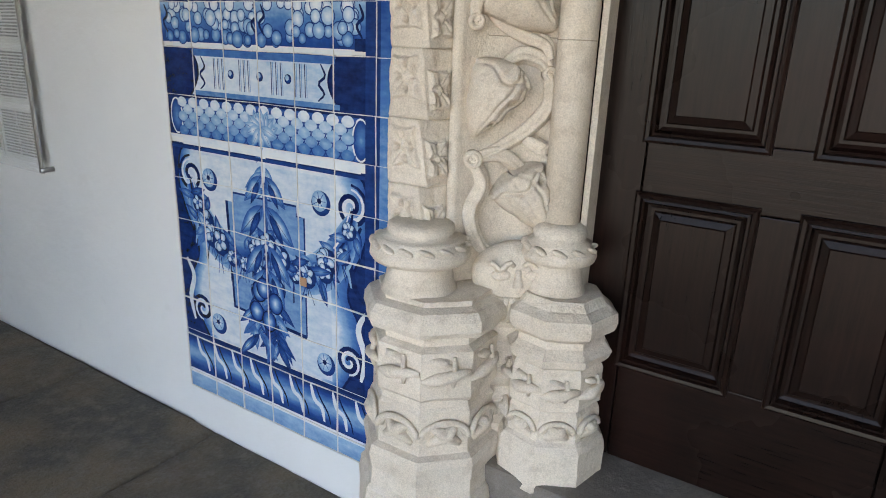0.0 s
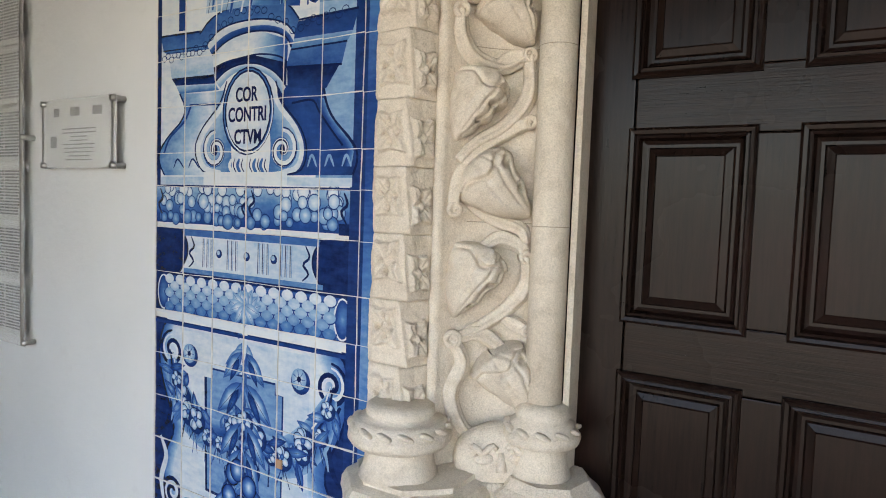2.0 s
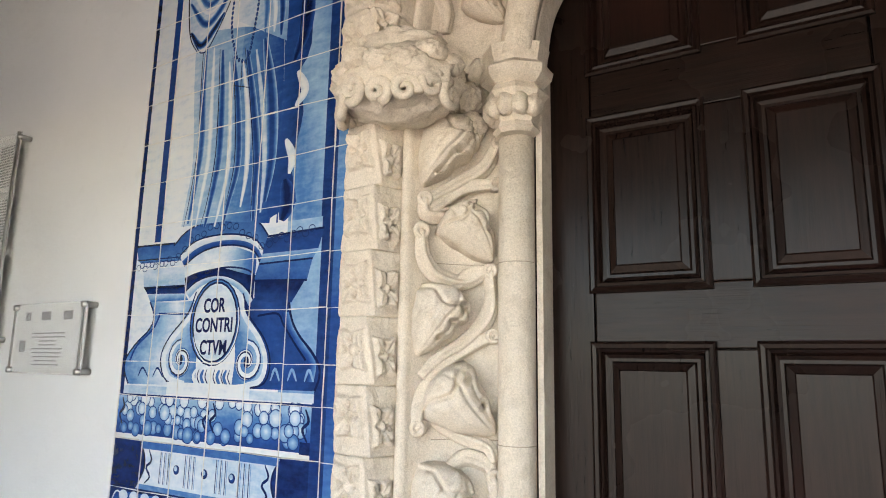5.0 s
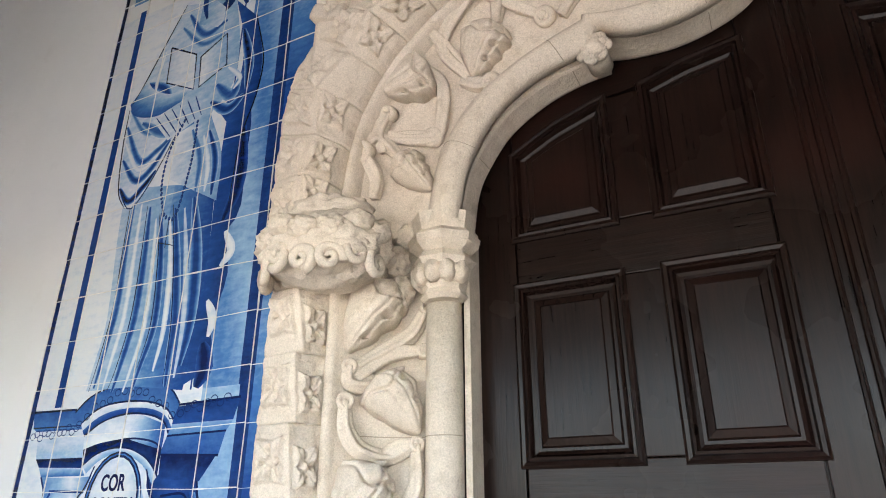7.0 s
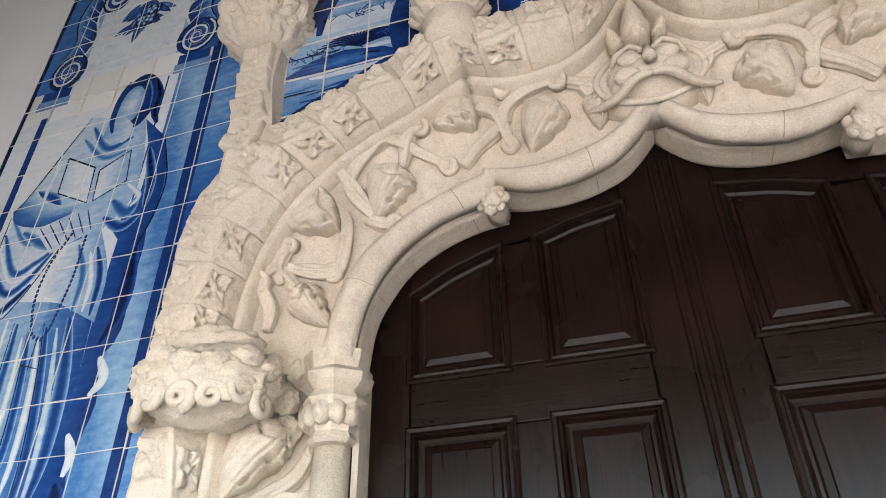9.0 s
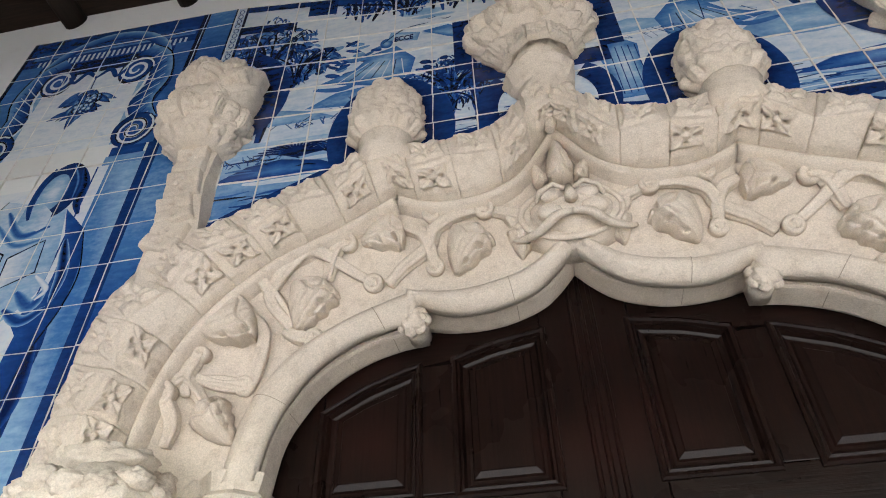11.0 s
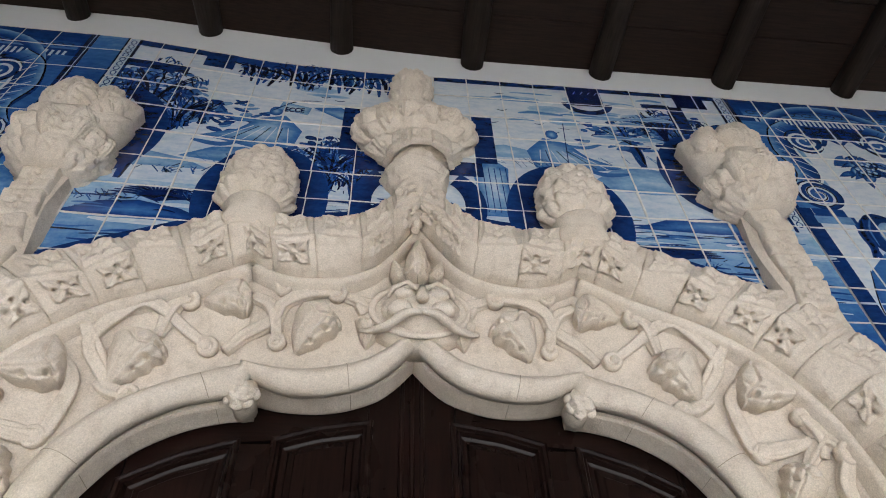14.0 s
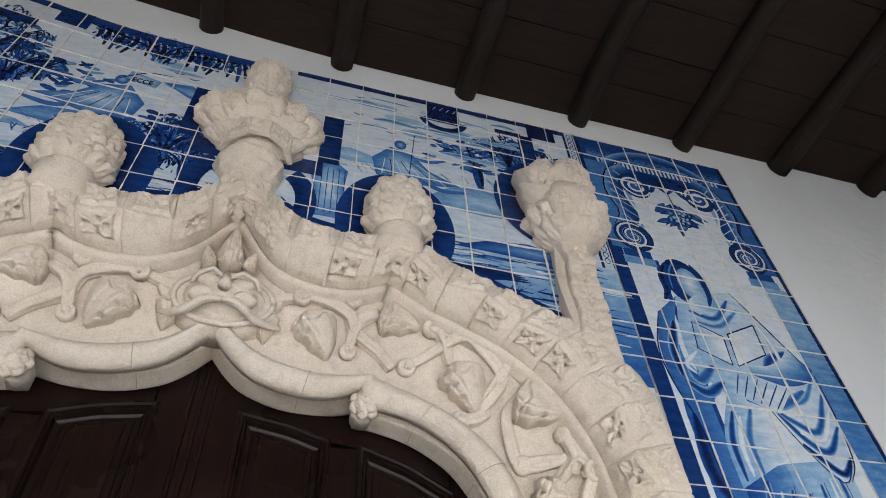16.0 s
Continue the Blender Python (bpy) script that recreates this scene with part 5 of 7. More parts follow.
def lettering(text, x, z, size, parent):
    cu = bpy.data.curves.new("lettering", "FONT")
    cu.body, cu.size, cu.align_x, cu.align_y, cu.extrude, cu.offset = text, size, "CENTER", "CENTER", 0.0003, 0.0012
    ob = new("text", cu)
    me = bpy.data.meshes.new_from_object(ob)
    bpy.data.objects.remove(ob)
    me.transform(Matrix.Translation((x, -0.0046, z)) @ Euler((radians(90), 0, 0)).to_matrix().to_4x4() @ Matrix.Diagonal((0.86, 1.15, 1, 1)))
    return mesh_object("lettering", me, LETTER, parent)


LETTER = plain("cobalt_lettering", (0.012, 0.020, 0.09), 0.25)
for k, t in enumerate(("COR", "CONTRI", "CTVM")):
    lettering(t, CX + (-0.005, -0.001, 0.003)[k], (1.709, 1.653, 1.590)[k], 0.049, panel_left)

# -- right panel --
P = Brush()
L2, R2 = right_cols[0], right_cols[-1]
P.rect(L2, 1.2, R2, 4.17, 0.04, 2, 6)
P.rect(L2, 0.2, L2 + 0.06, 3.52, 0.82, 1, 10)
P.rect(L2 + 0.075, 1.2, L2 + 0.175, 3.40, lambda u, v: 0.05, 1, 8)
P.rect(L2 + 0.18, 1.2, L2 + 0.20, 3.40, 0.72, 1, 8)
P.rect(R2 - 0.13, 1.2, R2 - 0.02, 3.36, lambda u, v: 0.33 + 0.1 * math.sin(11 * v), 2, 14)
P.rect(R2 - 0.165, 1.2, R2 - 0.13, 3.36, 0.03, 1, 6)
robe(P, (L2 + R2) / 2 + 0.03, 1.96, -1, 0.3)
crest(P, L2 + 0.02, R2 - 0.01, 3.46)
P.rect(R2 - 0.02, 1.2, R2, 4.17, 0.86, 1, 10)
P.rect(L2, 3.5, L2 + 0.022, 4.17, 0.86, 1, 4)
P.object(panel_right)
tiling(panel_right, right_cols, right_rows, 3, 1.2)

# -- middle panel: a landscape over the arch --
P = Brush(True)
ML, MR = mid_cols[0], mid_cols[-1]
P.rect(ML, 2.85, MR, 4.17, lambda u, v: 0.03 + 0.12 * (1 - v), 60, 34)
wr = random.Random(17)
# water and banks, low at either side
for x0, x1, z0, z1 in ((ML, -0.35, 2.80, 3.36), (0.30, MR, 2.80, 3.30)):
    P.rect(x0, z0, x1, z1, lambda u, v: 0.62 - 0.45 * v, 24, 16)
    for k in range(34):
        z = wr.uniform(z0, z1 - 0.02)
        x = wr.uniform(x0, x1 - 0.1)
        P.line([(x, z), (x + 0.07, z + wr.uniform(-0.008, 0.008)), (x + wr.uniform(0.10, 0.26), z)], wr.uniform(0.006, 0.022), wr.choice((0.08, 0.35, 0.6, 0.85)))
for x, z, w, h, t in ((-0.92, 3.46, 0.24, 0.05, 0.35), (-0.60, 3.52, 0.2, 0.06, 0.45), (0.30, 3.66, 0.14, 0.05, 0.3), (0.80, 3.52, 0.25, 0.10, 0.35), (0.45, 3.28, 0.2, 0.05, 0.25), (0.95, 3.30, 0.28, 0.05, 0.7), (-0.85, 3.22, 0.22, 0.05, 0.8)):
    P.poly([(x - w, z - h * 0.4), (x - w * 0.5, z + h * 0.7), (x, z + h), (x + w * 0.6, z + h * 0.5), (x + w, z - h * 0.4), (x, z - h * 0.6)], t, t * 0.5)
# clouds and birds
for k in range(12):
    x, z = wr.choice((wr.uniform(0.25, 0.95), wr.uniform(-0.5, -0.25))), wr.uniform(3.82, 4.12)
    P.disc(x, z, wr.uniform(0.05, 0.12), wr.uniform(0.012, 0.03), 0.16, wr.uniform(0.25, 0.4), 12)
for k in range(16):
    x, z = wr.choice((wr.uniform(0.25, 1.0), wr.uniform(-0.45, -0.25))), wr.uniform(3.80, 4.10)
    P.line([(x - 0.018, z + 0.006), (x, z), (x + 0.02, z + 0.008)], 0.005, 0.85)


def tree(x, z, h, lean, dens, seed):
    q = random.Random(seed)
    top = (x + lean, z + h)
    P.line([(x, z), (x + lean * 0.2, z + h * 0.5), top], 0.045, 0.72)
    P.line([(x + 0.01, z), (x + lean * 0.2 + 0.01, z + h * 0.5), top], 0.014, 0.95)
    for k in range(dens):
        a = q.uniform(0, 6.28)
        r = q.uniform(0.0, 0.22) * (0.6 + h)
        px, pz = top[0] + r * math.cos(a) * 1.3, top[1] + r * 0.55 * math.sin(a)
        t = q.choice((0.38, 0.55, 0.72, 0.88))
        P.disc(px, pz, q.uniform(0.014, 0.034), q.uniform(0.007, 0.014), t, t * 0.8, 8, q.uniform(-0.6, 0.6))
    for k in range(6):
        a = q.uniform(0.2, 2.9)
        P.line([(x + lean * 0.6, z + h * 0.7), (top[0] + 0.1 * math.cos(a), top[1] + 0.08 * math.sin(a))], 0.010, 0.9, smooth=False)


tree(-0.95, 3.36, 0.40, 0.16, 150, 1)
tree(-1.06, 3.52, 0.38, -0.02, 190, 2)
tree(-0.30, 3.38, 0.20, 0.0, 90, 3)
tree(-0.22, 3.36, 0.17, 0.03, 80, 4)
tree(0.98, 3.68, 0.22, 0.03, 120, 5)
tree(0.80, 3.62, 0.20, -0.02, 90, 6)
# palm fronds along the top edge
for k in range(26):
    x = -0.72 + 0.026 * k
    P.line([(x, 4.16), (x + 0.03, 4.09), (x + 0.02 + 0.02 * math.sin(k), 4.02 - 0.02 * (k % 3))], 0.018, 0.7 + 0.2 * (k % 2))
P.rect(-0.75, 4.12, -0.10, 4.17, 0.72, 4, 1)
# seated and standing draped shapes, plain
for x, z, sx in ((-0.54, 3.62, 1), (0.50, 3.60, -1)):
    P.poly([(x - sx * 0.22, z), (x - sx * 0.10, z + 0.06), (x - sx * 0.04, z + 0.14), (x + sx * 0.05, z + 0.17), (x + sx * 0.12, z + 0.08), (x + sx * 0.10, z - 0.02), (x, z - 0.05)], 0.50, 0.10)
    for k in range(7):
        P.line([(x - sx * 0.16 + sx * 0.04 * k, z - 0.01), (x - sx * 0.05 + sx * 0.02 * k, z + 0.09)], 0.008, 0.9 if k % 2 else 0.05, smooth=False)
    P.disc(x + sx * 0.012, z + 0.195, 0.024, 0.030, 0.62, 0.22, 14)
    P.line([(x - sx * 0.02, z + 0.13), (x - sx * 0.10, z + 0.12), (x - sx * 0.17, z + 0.15)], 0.020, 0.45)
    P.line([(x - sx * 0.06, z), (x - sx * 0.14, z - 0.04), (x - sx * 0.24, z - 0.03)], 0.024, 0.5)
P.poly([(0.20, 3.30), (0.19, 3.42), (0.17, 3.54), (0.24, 3.62), (0.30, 3.56), (0.29, 3.44), (0.31, 3.30)], 0.45, 0.06)
for k in range(5):
    P.line([(0.21 + 0.02 * k, 3.56), (0.215 + 0.02 * k, 3.32)], 0.007, 0.75, smooth=False)
P.disc(0.245, 3.655, 0.022, 0.028, 0.6, 0.2, 14)
P.line([(0.52, 3.58), (0.545, 3.88)], 0.008, 0.85, smooth=False)
P.line([(0.52, 3.845), (0.565, 3.84)], 0.007, 0.85, smooth=False)
P.poly([(-0.40, 3.86), (-0.30, 3.88), (-0.22, 3.82), (-0.18, 3.75), (-0.30, 3.80)], 0.5, 0.2)
# reeds
for x0, z0, n in ((-0.80, 3.27, 16), (0.78, 3.14, 18), (-0.68, 3.27, 10)):
    for k in range(n):
        a = radians(90 + (k - n / 2) * 150 / n)
        P.line([(x0, z0), (x0 + 0.07 * math.cos(a), z0 + 0.06 * math.sin(a)), (x0 + 0.16 * math.cos(a), z0 + 0.07 * math.sin(a))], 0.009, 0.9)
P.poly([(-0.524, 3.831), (-0.514, 3.881), (-0.404, 3.856), (-0.414, 3.806)], 0.35, 0.04)
P.line([(-0.544, 3.816), (-0.464, 3.891), (-0.374, 3.911)], 0.006, 0.85)
lettering("ECCE", -0.464, 3.842, 0.034, panel_mid)
# finer brushwork: banks, ripples, thickets and far hills
for x0, x1, z0, z1, n in ((-1.10, -0.30, 3.00, 3.30, 70), (0.62, 1.15, 2.90, 3.26, 60), (-0.40, -0.12, 3.26, 3.36, 24), (0.26, 0.62, 3.20, 3.34, 26)):
    for k in range(n):
        x, z = wr.uniform(x0, x1), wr.uniform(z0, z1)
        w = wr.uniform(0.05, 0.20)
        P.line([(x, z), (x + w * 0.5, z + wr.uniform(-0.006, 0.006)), (x + w, z + wr.uniform(-0.004, 0.004))], wr.uniform(0.003, 0.010), wr.choice((0.04, 0.5, 0.7, 0.85, 0.95)))
for x, z, w in ((-0.92, 3.25, 0.16), (-0.62, 3.28, 0.14), (0.84, 3.10, 0.2), (-0.78, 3.40, 0.16), (-0.36, 3.36, 0.12)):
    for k in range(30):
        a = wr.uniform(0, math.pi)
        r = w * wr.uniform(0.1, 1.0)
        px, pz = x + r * math.cos(a), z + 0.28 * r * math.sin(a)
        P.line([(px, pz), (px + wr.uniform(-0.03, 0.03), pz + wr.uniform(0.008, 0.030))], wr.uniform(0.004, 0.012), wr.choice((0.55, 0.75, 0.92)), smooth=False)
for cx, cz, rx, rz, n in ((-0.98, 3.90, 0.15, 0.16, 190), (-0.86, 3.78, 0.12, 0.10, 110), (-0.30, 3.56, 0.13, 0.10, 150), (-0.22, 3.46, 0.10, 0.07, 90), (0.94, 3.92, 0.16, 0.10, 150), (1.04, 3.76, 0.10, 0.09, 90), (-0.45, 4.10, 0.34, 0.07, 230)):
    for k in range(n):
        a, r = wr.uniform(0, 2 * math.pi), math.sqrt(wr.random())
        px, pz = cx + rx * r * math.cos(a) * (1 + 0.25 * math.sin(5 * a)), cz + rz * r * math.sin(a) * (1 + 0.25 * math.sin(4 * a + 1))
        h = wr.uniform(-2.6, -0.5)
        w = wr.uniform(0.02, 0.05)
        P.line([(px, pz), (px + 0.5 * w * math.cos(h), pz + 0.4 * w * math.sin(h) + 0.004), (px + w * math.cos(h), pz + w * math.sin(h))], wr.uniform(0.004, 0.009), wr.choice((0.5, 0.68, 0.85, 0.95)))
    for k in range(7):
        h = radians(wr.uniform(20, 160))
        P.line([(cx, cz - rz * 1.4), (cx + 0.3 * rx * math.cos(h), cz - 0.3 * rz), (cx + rx * math.cos(h), cz + 0.6 * rz * math.sin(h))], 0.008, 0.92)
for x, z, w, h in ((0.85, 3.64, 0.26, 0.05), (0.40, 3.60, 0.18, 0.03), (-0.55, 3.50, 0.2, 0.04)):
    for k in range(18):
        u = wr.uniform(-1, 1)
        P.line([(x + u * w, z + h * (1 - u * u)), (x + u * w + wr.uniform(0.02, 0.06), z - wr.uniform(0, 0.03))], wr.uniform(0.003, 0.008), wr.choice((0.4, 0.6, 0.8)), smooth=False)
for k in range(22):
    x, z = wr.uniform(0.22, 1.0), wr.uniform(3.78, 4.10)
    P.soft([(x, z), (x + 0.06, z + wr.uniform(0, 0.015)), (x + wr.uniform(0.10, 0.2), z)], wr.uniform(0.012, 0.03), wr.uniform(0.25, 0.42), 0.12)
# deep blue outline that follows the stonework and frames the scene
edge = [p for p in both(OUTER) if abs(p[0] - XC) > 0.10 and abs(p[0] - XC) < 1.12]
for sgn in (-1, 1):
    e = [p for p in edge if (p[0] - XC) * sgn > 0]
    P.between(e, [(x - sgn * 0.005, z + 0.075) for x, z in e], 0.9, 0.84, 1)
    m = XC + sgn * 0.487
    a0 = [(m + 0.11 * math.cos(a), 3.30 + 0.20 * math.sin(a)) for a in np.linspace(-0.6, math.pi + 0.6, 30)]
    a1 = [(m + 0.205 * math.cos(a), 3.32 + 0.27 * math.sin(a)) for a in np.linspace(-0.6, math.pi + 0.6, 30)]
    P.between(a0, a1, 0.92, 0.78, 2)
    P.rect(XC + sgn * 0.20, 3.58, XC + sgn * 0.275, 3.88, 0.86, 1, 2)
    P.rect(min(XC + sgn * 0.04, XC + sgn * 0.22), 3.50, max(XC + sgn * 0.04, XC + sgn * 0.22), 3.58, 0.88, 2, 1)
    a0 = [(XC + sgn * (0.05 + 0.10 * math.cos(a)), 3.34 + 0.13 * math.sin(a)) for a in np.linspace(-1.2, 1.0, 12)]
    a1 = [(XC + sgn * (0.05 + 0.17 * math.cos(a)), 3.34 + 0.20 * math.sin(a)) for a in np.linspace(-1.2, 1.0, 12)]
    P.between(a0, a1, 0.9, 0.8, 1)
    px = XC + sgn * 1.1
    a0 = [(px - sgn * (0.14 * math.cos(a)), 3.60 + 0.20 * math.sin(a)) for a in np.linspace(-1.2, 1.35, 16)]
    a1 = [(px - sgn * (0.24 * math.cos(a)), 3.60 + 0.26 * math.sin(a)) for a in np.linspace(-1.2, 1.35, 16)]
    P.between(a0, a1, 0.92, 0.8, 1)
P.rect(0.05, 4.135, MR, 4.17, 0.84, 6, 1)
P.rect(0.60, 4.02, 0.74, 4.17, 0.9)
P.loop(0.67, 4.04, 0.09, 0.07, 0.03, 0.85, 180, 360)
P.rect(0.90, 4.04, 1.02, 4.07, 0.85)
P.rect(1.00, 3.86, 1.07, 4.06, 0.85)
P.rect(1.055, 4.06, 1.185, 4.17, 1.0)
P.rect(ML, 4.13, -0.75, 4.17, 0.8)
P.rect(-0.86, 4.06, -0.74, 4.17, 0.82)
P.rect(-1.16, 3.98, -0.90, 4.03, 0.84)
for k in range(4):
    P.line([(0.625 + 0.03 * k, 4.11), (0.64 + 0.03 * k, 4.135)], 0.005, 0.0, smooth=False)
for s, e0, e1 in ((-1, ML - 0.01, ML + 0.05), (1, MR - 0.055, MR + 0.005)):
    P.rect(e0, 3.30, e1, 4.17, 0.10, 1, 5)
    P.rect(e0, 3.30, e0 + 0.012, 4.17, 0.85, 1, 5)
    P.rect(e1 - 0.012, 3.30, e1, 4.17, 0.85, 1, 5)
    for k in range(26):
        P.loop((e0 + e1) / 2, 3.34 + 0.032 * k, 0.010, 0.013, 0.004, 0.8)
P.object(panel_mid)
tiling(panel_mid, mid_cols, up_rows, 2, 1.7)


# ---- portal: carved ornament ----
def carved(name, bm, label="", smooth=True):
    return part(name, bm, STONE, portal, label, smooth)


def lump(bm, c, radii, seed, amp=0.16, freq=2.6, sub=4, m=None):
    """A leafy or curled clump: a ball cut into rounded lobes."""
    made = bmesh.ops.create_icosphere(bm, subdivisions=sub, radius=1.0)
    off = Vector((seed * 3.7, seed * 1.3, seed * 2.1))
    for v in made["verts"]:
        p = v.co.copy()
        d = noise.voronoi(p * freq + off)[0]
        h = amp * (0.75 - 1.3 * d[0]) + 0.30 * amp * (0.3 - noise.voronoi(p * freq * 2.4 + off)[0][0]) + 0.10 * amp * noise.noise(p * 9 + off) - (0.35 * amp if d[1] - d[0] < 0.07 else 0) - (0.55 * amp if sub > 4 and noise.voronoi(p * 3.1 + off)[0][0] < 0.16 else 0) - (0.30 * amp if sub > 4 and abs(math.sin(7 * (p.x + p.z) + 5 * noise.noise(p * 2 + off))) < 0.16 else 0)
        if sub > 4 and amp > 0.12:
            # broad leaves with sharp turned-up edges
            e = noise.voronoi(p * freq * 2.3 + off)[0]
            h = amp * (1.35 * d[0] - 0.5) + 0.75 * amp * (min(0.45, e[1] - e[0]) - 0.2) - 0.9 * amp * math.exp(-(e[0] / 0.14) ** 2) + 0.15 * amp * noise.noise(p * 8 + off)
        q = p * (1 + h)
        q = Vector((q.x * radii[0], q.y * radii[1], q.z * radii[2]))
        v.co = (m @ q if m else q) + Vector(c)
    return bm


def relief(name, nx, ny, w, h, height, depth=0.02, free=False):
    """A small carved plaque as a mesh: height(u, v) over u, v in -1 to 1, facing -y."""
    bm = bmesh.new()
    us, vs = np.linspace(-1, 1, nx), np.linspace(-1, 1, ny)
    top = [[bm.verts.new((u * w / 2, -height(u, v), v * h / 2)) for u in us] for v in vs]
    for j in range(ny - 1):
        for i in range(nx - 1):
            q = (top[j][i], top[j][i + 1], top[j + 1][i + 1], top[j + 1][i])
            if not free or min(v.co.y for v in q) < 0.027:
                bm.faces.new(q)
    rim = [top[0][i] for i in range(nx)] + [top[j][-1] for j in range(1, ny)] + [top[-1][i] for i in range(nx - 2, -1, -1)] + [top[j][0] for j in range(ny - 2, 0, -1)]
    low = [bm.verts.new((v.co.x, depth, v.co.z)) for v in rim]
    n = len(rim)
    for k in range(n if not free else 0):
        bm.faces.new((rim[(k + 1) % n], rim[k], low[k], low[(k + 1) % n]))
    bmesh.ops.delete(bm, geom=[v for v in bm.verts if not v.link_faces], context="VERTS")
    me = bpy.data.meshes.new(name)
    bmesh.ops.recalc_face_normals(bm, faces=bm.faces)
    bm.to_mesh(me)
    bm.free()
    for p in me.polygons:
        p.use_smooth = True
    me.materials.append(STONE)
    return me


def fleuron_height(seed):
    """A square four-petalled flower, worn, with drilled holes between the petals."""
    q = random.Random(seed)
    jig = [q.uniform(-0.35, 0.30) for _ in range(4)]
    tilt = q.uniform(-0.006, 0.006)

    def f(u, v):
        r, a = math.hypot(u, v), math.atan2(v, u)
        k = int(((a + math.pi) / (math.pi / 2)) % 4)
        petal = abs(math.sin(2 * a)) ** 0.45
        h = 0.009 + 0.010 * petal * (1 - math.exp(-(r / 0.35) ** 2)) * (1 + jig[k]) + tilt * u
        h -= 0.004 * math.exp(-((r - 0.62) / 0.10) ** 2) * petal
        h += 0.005 * math.exp(-(r / 0.17) ** 2)
        for s in range(4):
            b = s * math.pi / 2
            h -= 0.020 * math.exp(-(((u - 0.42 * math.cos(b)) ** 2 + (v - 0.42 * math.sin(b)) ** 2) / 0.011))
        if max(abs(u), abs(v)) > 0.96:
            h -= 0.006
        return h + 0.003 * noise.noise(Vector((u * 2.2, v * 2.2, seed * 1.7))) + 0.002 * noise.noise(Vector((u * 9, v * 9, seed)))
    return f


FLEURONS = [relief("fleuron", 27, 27, 0.112, 0.112, fleuron_height(k)) for k in range(7)]


def leaf_height(seed, side):
    """A hooded leaf from its stalk (v = -1) to its tip: a smooth back, a scalloped lip, and seeds in the hollow under it."""
    q = random.Random(seed)
    bend, lobes, ph = q.uniform(-0.12, 0.12), q.choice((3.0, 3.5, 4.0)), q.uniform(0, 3)

    def f(u, v):
        u, t = u * side, (v + 1) / 2
        w = 0.93 * min(1.0, (max(0.0, t) / 0.16) ** 0.5) * max(0.0, 1.02 - t ** 1.7) ** 0.75
        w *= 1 + 0.07 * math.sin(2 * math.pi * lobes * t + ph) * (1 if u > 0 else 0.3)
        x = (u - bend * math.sin(math.pi * t)) / max(0.001, w)
        if abs(x) >= 1 or t > 0.995:
            return -0.028
        swell = math.sin(math.pi * min(1.0, 0.14 + 0.84 * t ** 0.8)) ** 0.6
        crest = 0.12 + 0.10 * math.sin(3 * t + ph)
        k = (x - crest) / ((1 - crest) if x > crest else (1 + crest))
        h = 0.010 + 0.076 * swell * (1 - abs(k) ** 1.8) ** 0.55
        # creases that run to the tip, deeper on the curled side
        h -= (0.009 if x > crest else 0.004) * swell * abs(math.sin(2.2 * math.pi * k + 1.6 * t)) ** 7
        if x > crest:
            # the curled edge: lobes that lap over one another, an eye drilled at the root of each
            g = (lobes * t + 0.25 * k + ph) % 1.0
            h += 0.016 * swell * k * (g - 0.55)
            h -= 0.030 * swell * math.exp(-((k - 0.52) / 0.15) ** 2 - ((g - 0.16) / 0.13) ** 2)
        h -= 0.014 * math.exp(-((t - 0.20 - 0.05 * math.cos(5 * x)) / 0.028) ** 2)
        return h + 0.002 * noise.noise(Vector((u * 4, v * 4, seed * 3.3))) + 0.0012 * noise.noise(Vector((u * 11, v * 11, seed)))
    return f


PODS = [relief("leaf", 55, 65, 0.140, 0.172, leaf_height(k // 2 + 1, 1 if k % 2 else -1), 0.03, True) for k in range(8)]


def stamp(name, me, origin, up, out, scale=1.0, spin=0.0, squeeze=1.0):
    """Set a shared carving at origin, its top towards up and its face towards out."""
    out = Vector(out).normalized()
    up = Vector(up)
    up = (up - out * up.dot(out)).normalized()
    side = up.cross(-out)
    m = Matrix((side, -out, up)).transposed().to_4x4()
    if m.determinant() < 0:
        m = Matrix((-side, -out, up)).transposed().to_4x4()
    ob = new(name, me)
    ob.parent = portal
    ob.matrix_basis = Matrix.Translation(origin) @ m @ Matrix.Rotation(spin, 4, "Y") @ Matrix.Diagonal((scale * squeeze, scale, scale, 1))
    return ob


orn = random.Random(23)
def flower(u, v, seed):
    """A worn four-petalled flower that fills a ragged square of half-width 1; drilled eyes lie between the petals."""
    if max(abs(u), abs(v)) > 1.15:
        return 0.0
    w = 0.10 * noise.noise(Vector((3 * u, 3 * v, seed * 2.3)))
    a, r = math.atan2(v, u), math.hypot(u, v)
    d = 0.93 + w - max(abs(u), abs(v)) - 0.16 * abs(math.cos(2 * a)) * min(1.0, r)
    inside = min(1.0, max(0.0, d / 0.10))
    petal = abs(math.sin(2 * a)) ** 0.5
    h = 0.006 + 0.011 * petal * min(1.0, r / 0.9) + 0.007 * math.exp(-(r / 0.16) ** 2) - 0.005 * math.exp(-((r - 0.27) / 0.07) ** 2)
    h -= 0.004 * petal * math.exp(-((abs(math.sin(2 * a)) - 1.0) / 0.03) ** 2)
    for k in range(4):
        b = k * math.pi / 2 + 0.12 * math.sin(seed + k)
        h -= 0.026 * math.exp(-(((u - 0.50 * math.cos(b)) ** 2 + (v - 0.50 * math.sin(b)) ** 2) / 0.014))
    return inside * h


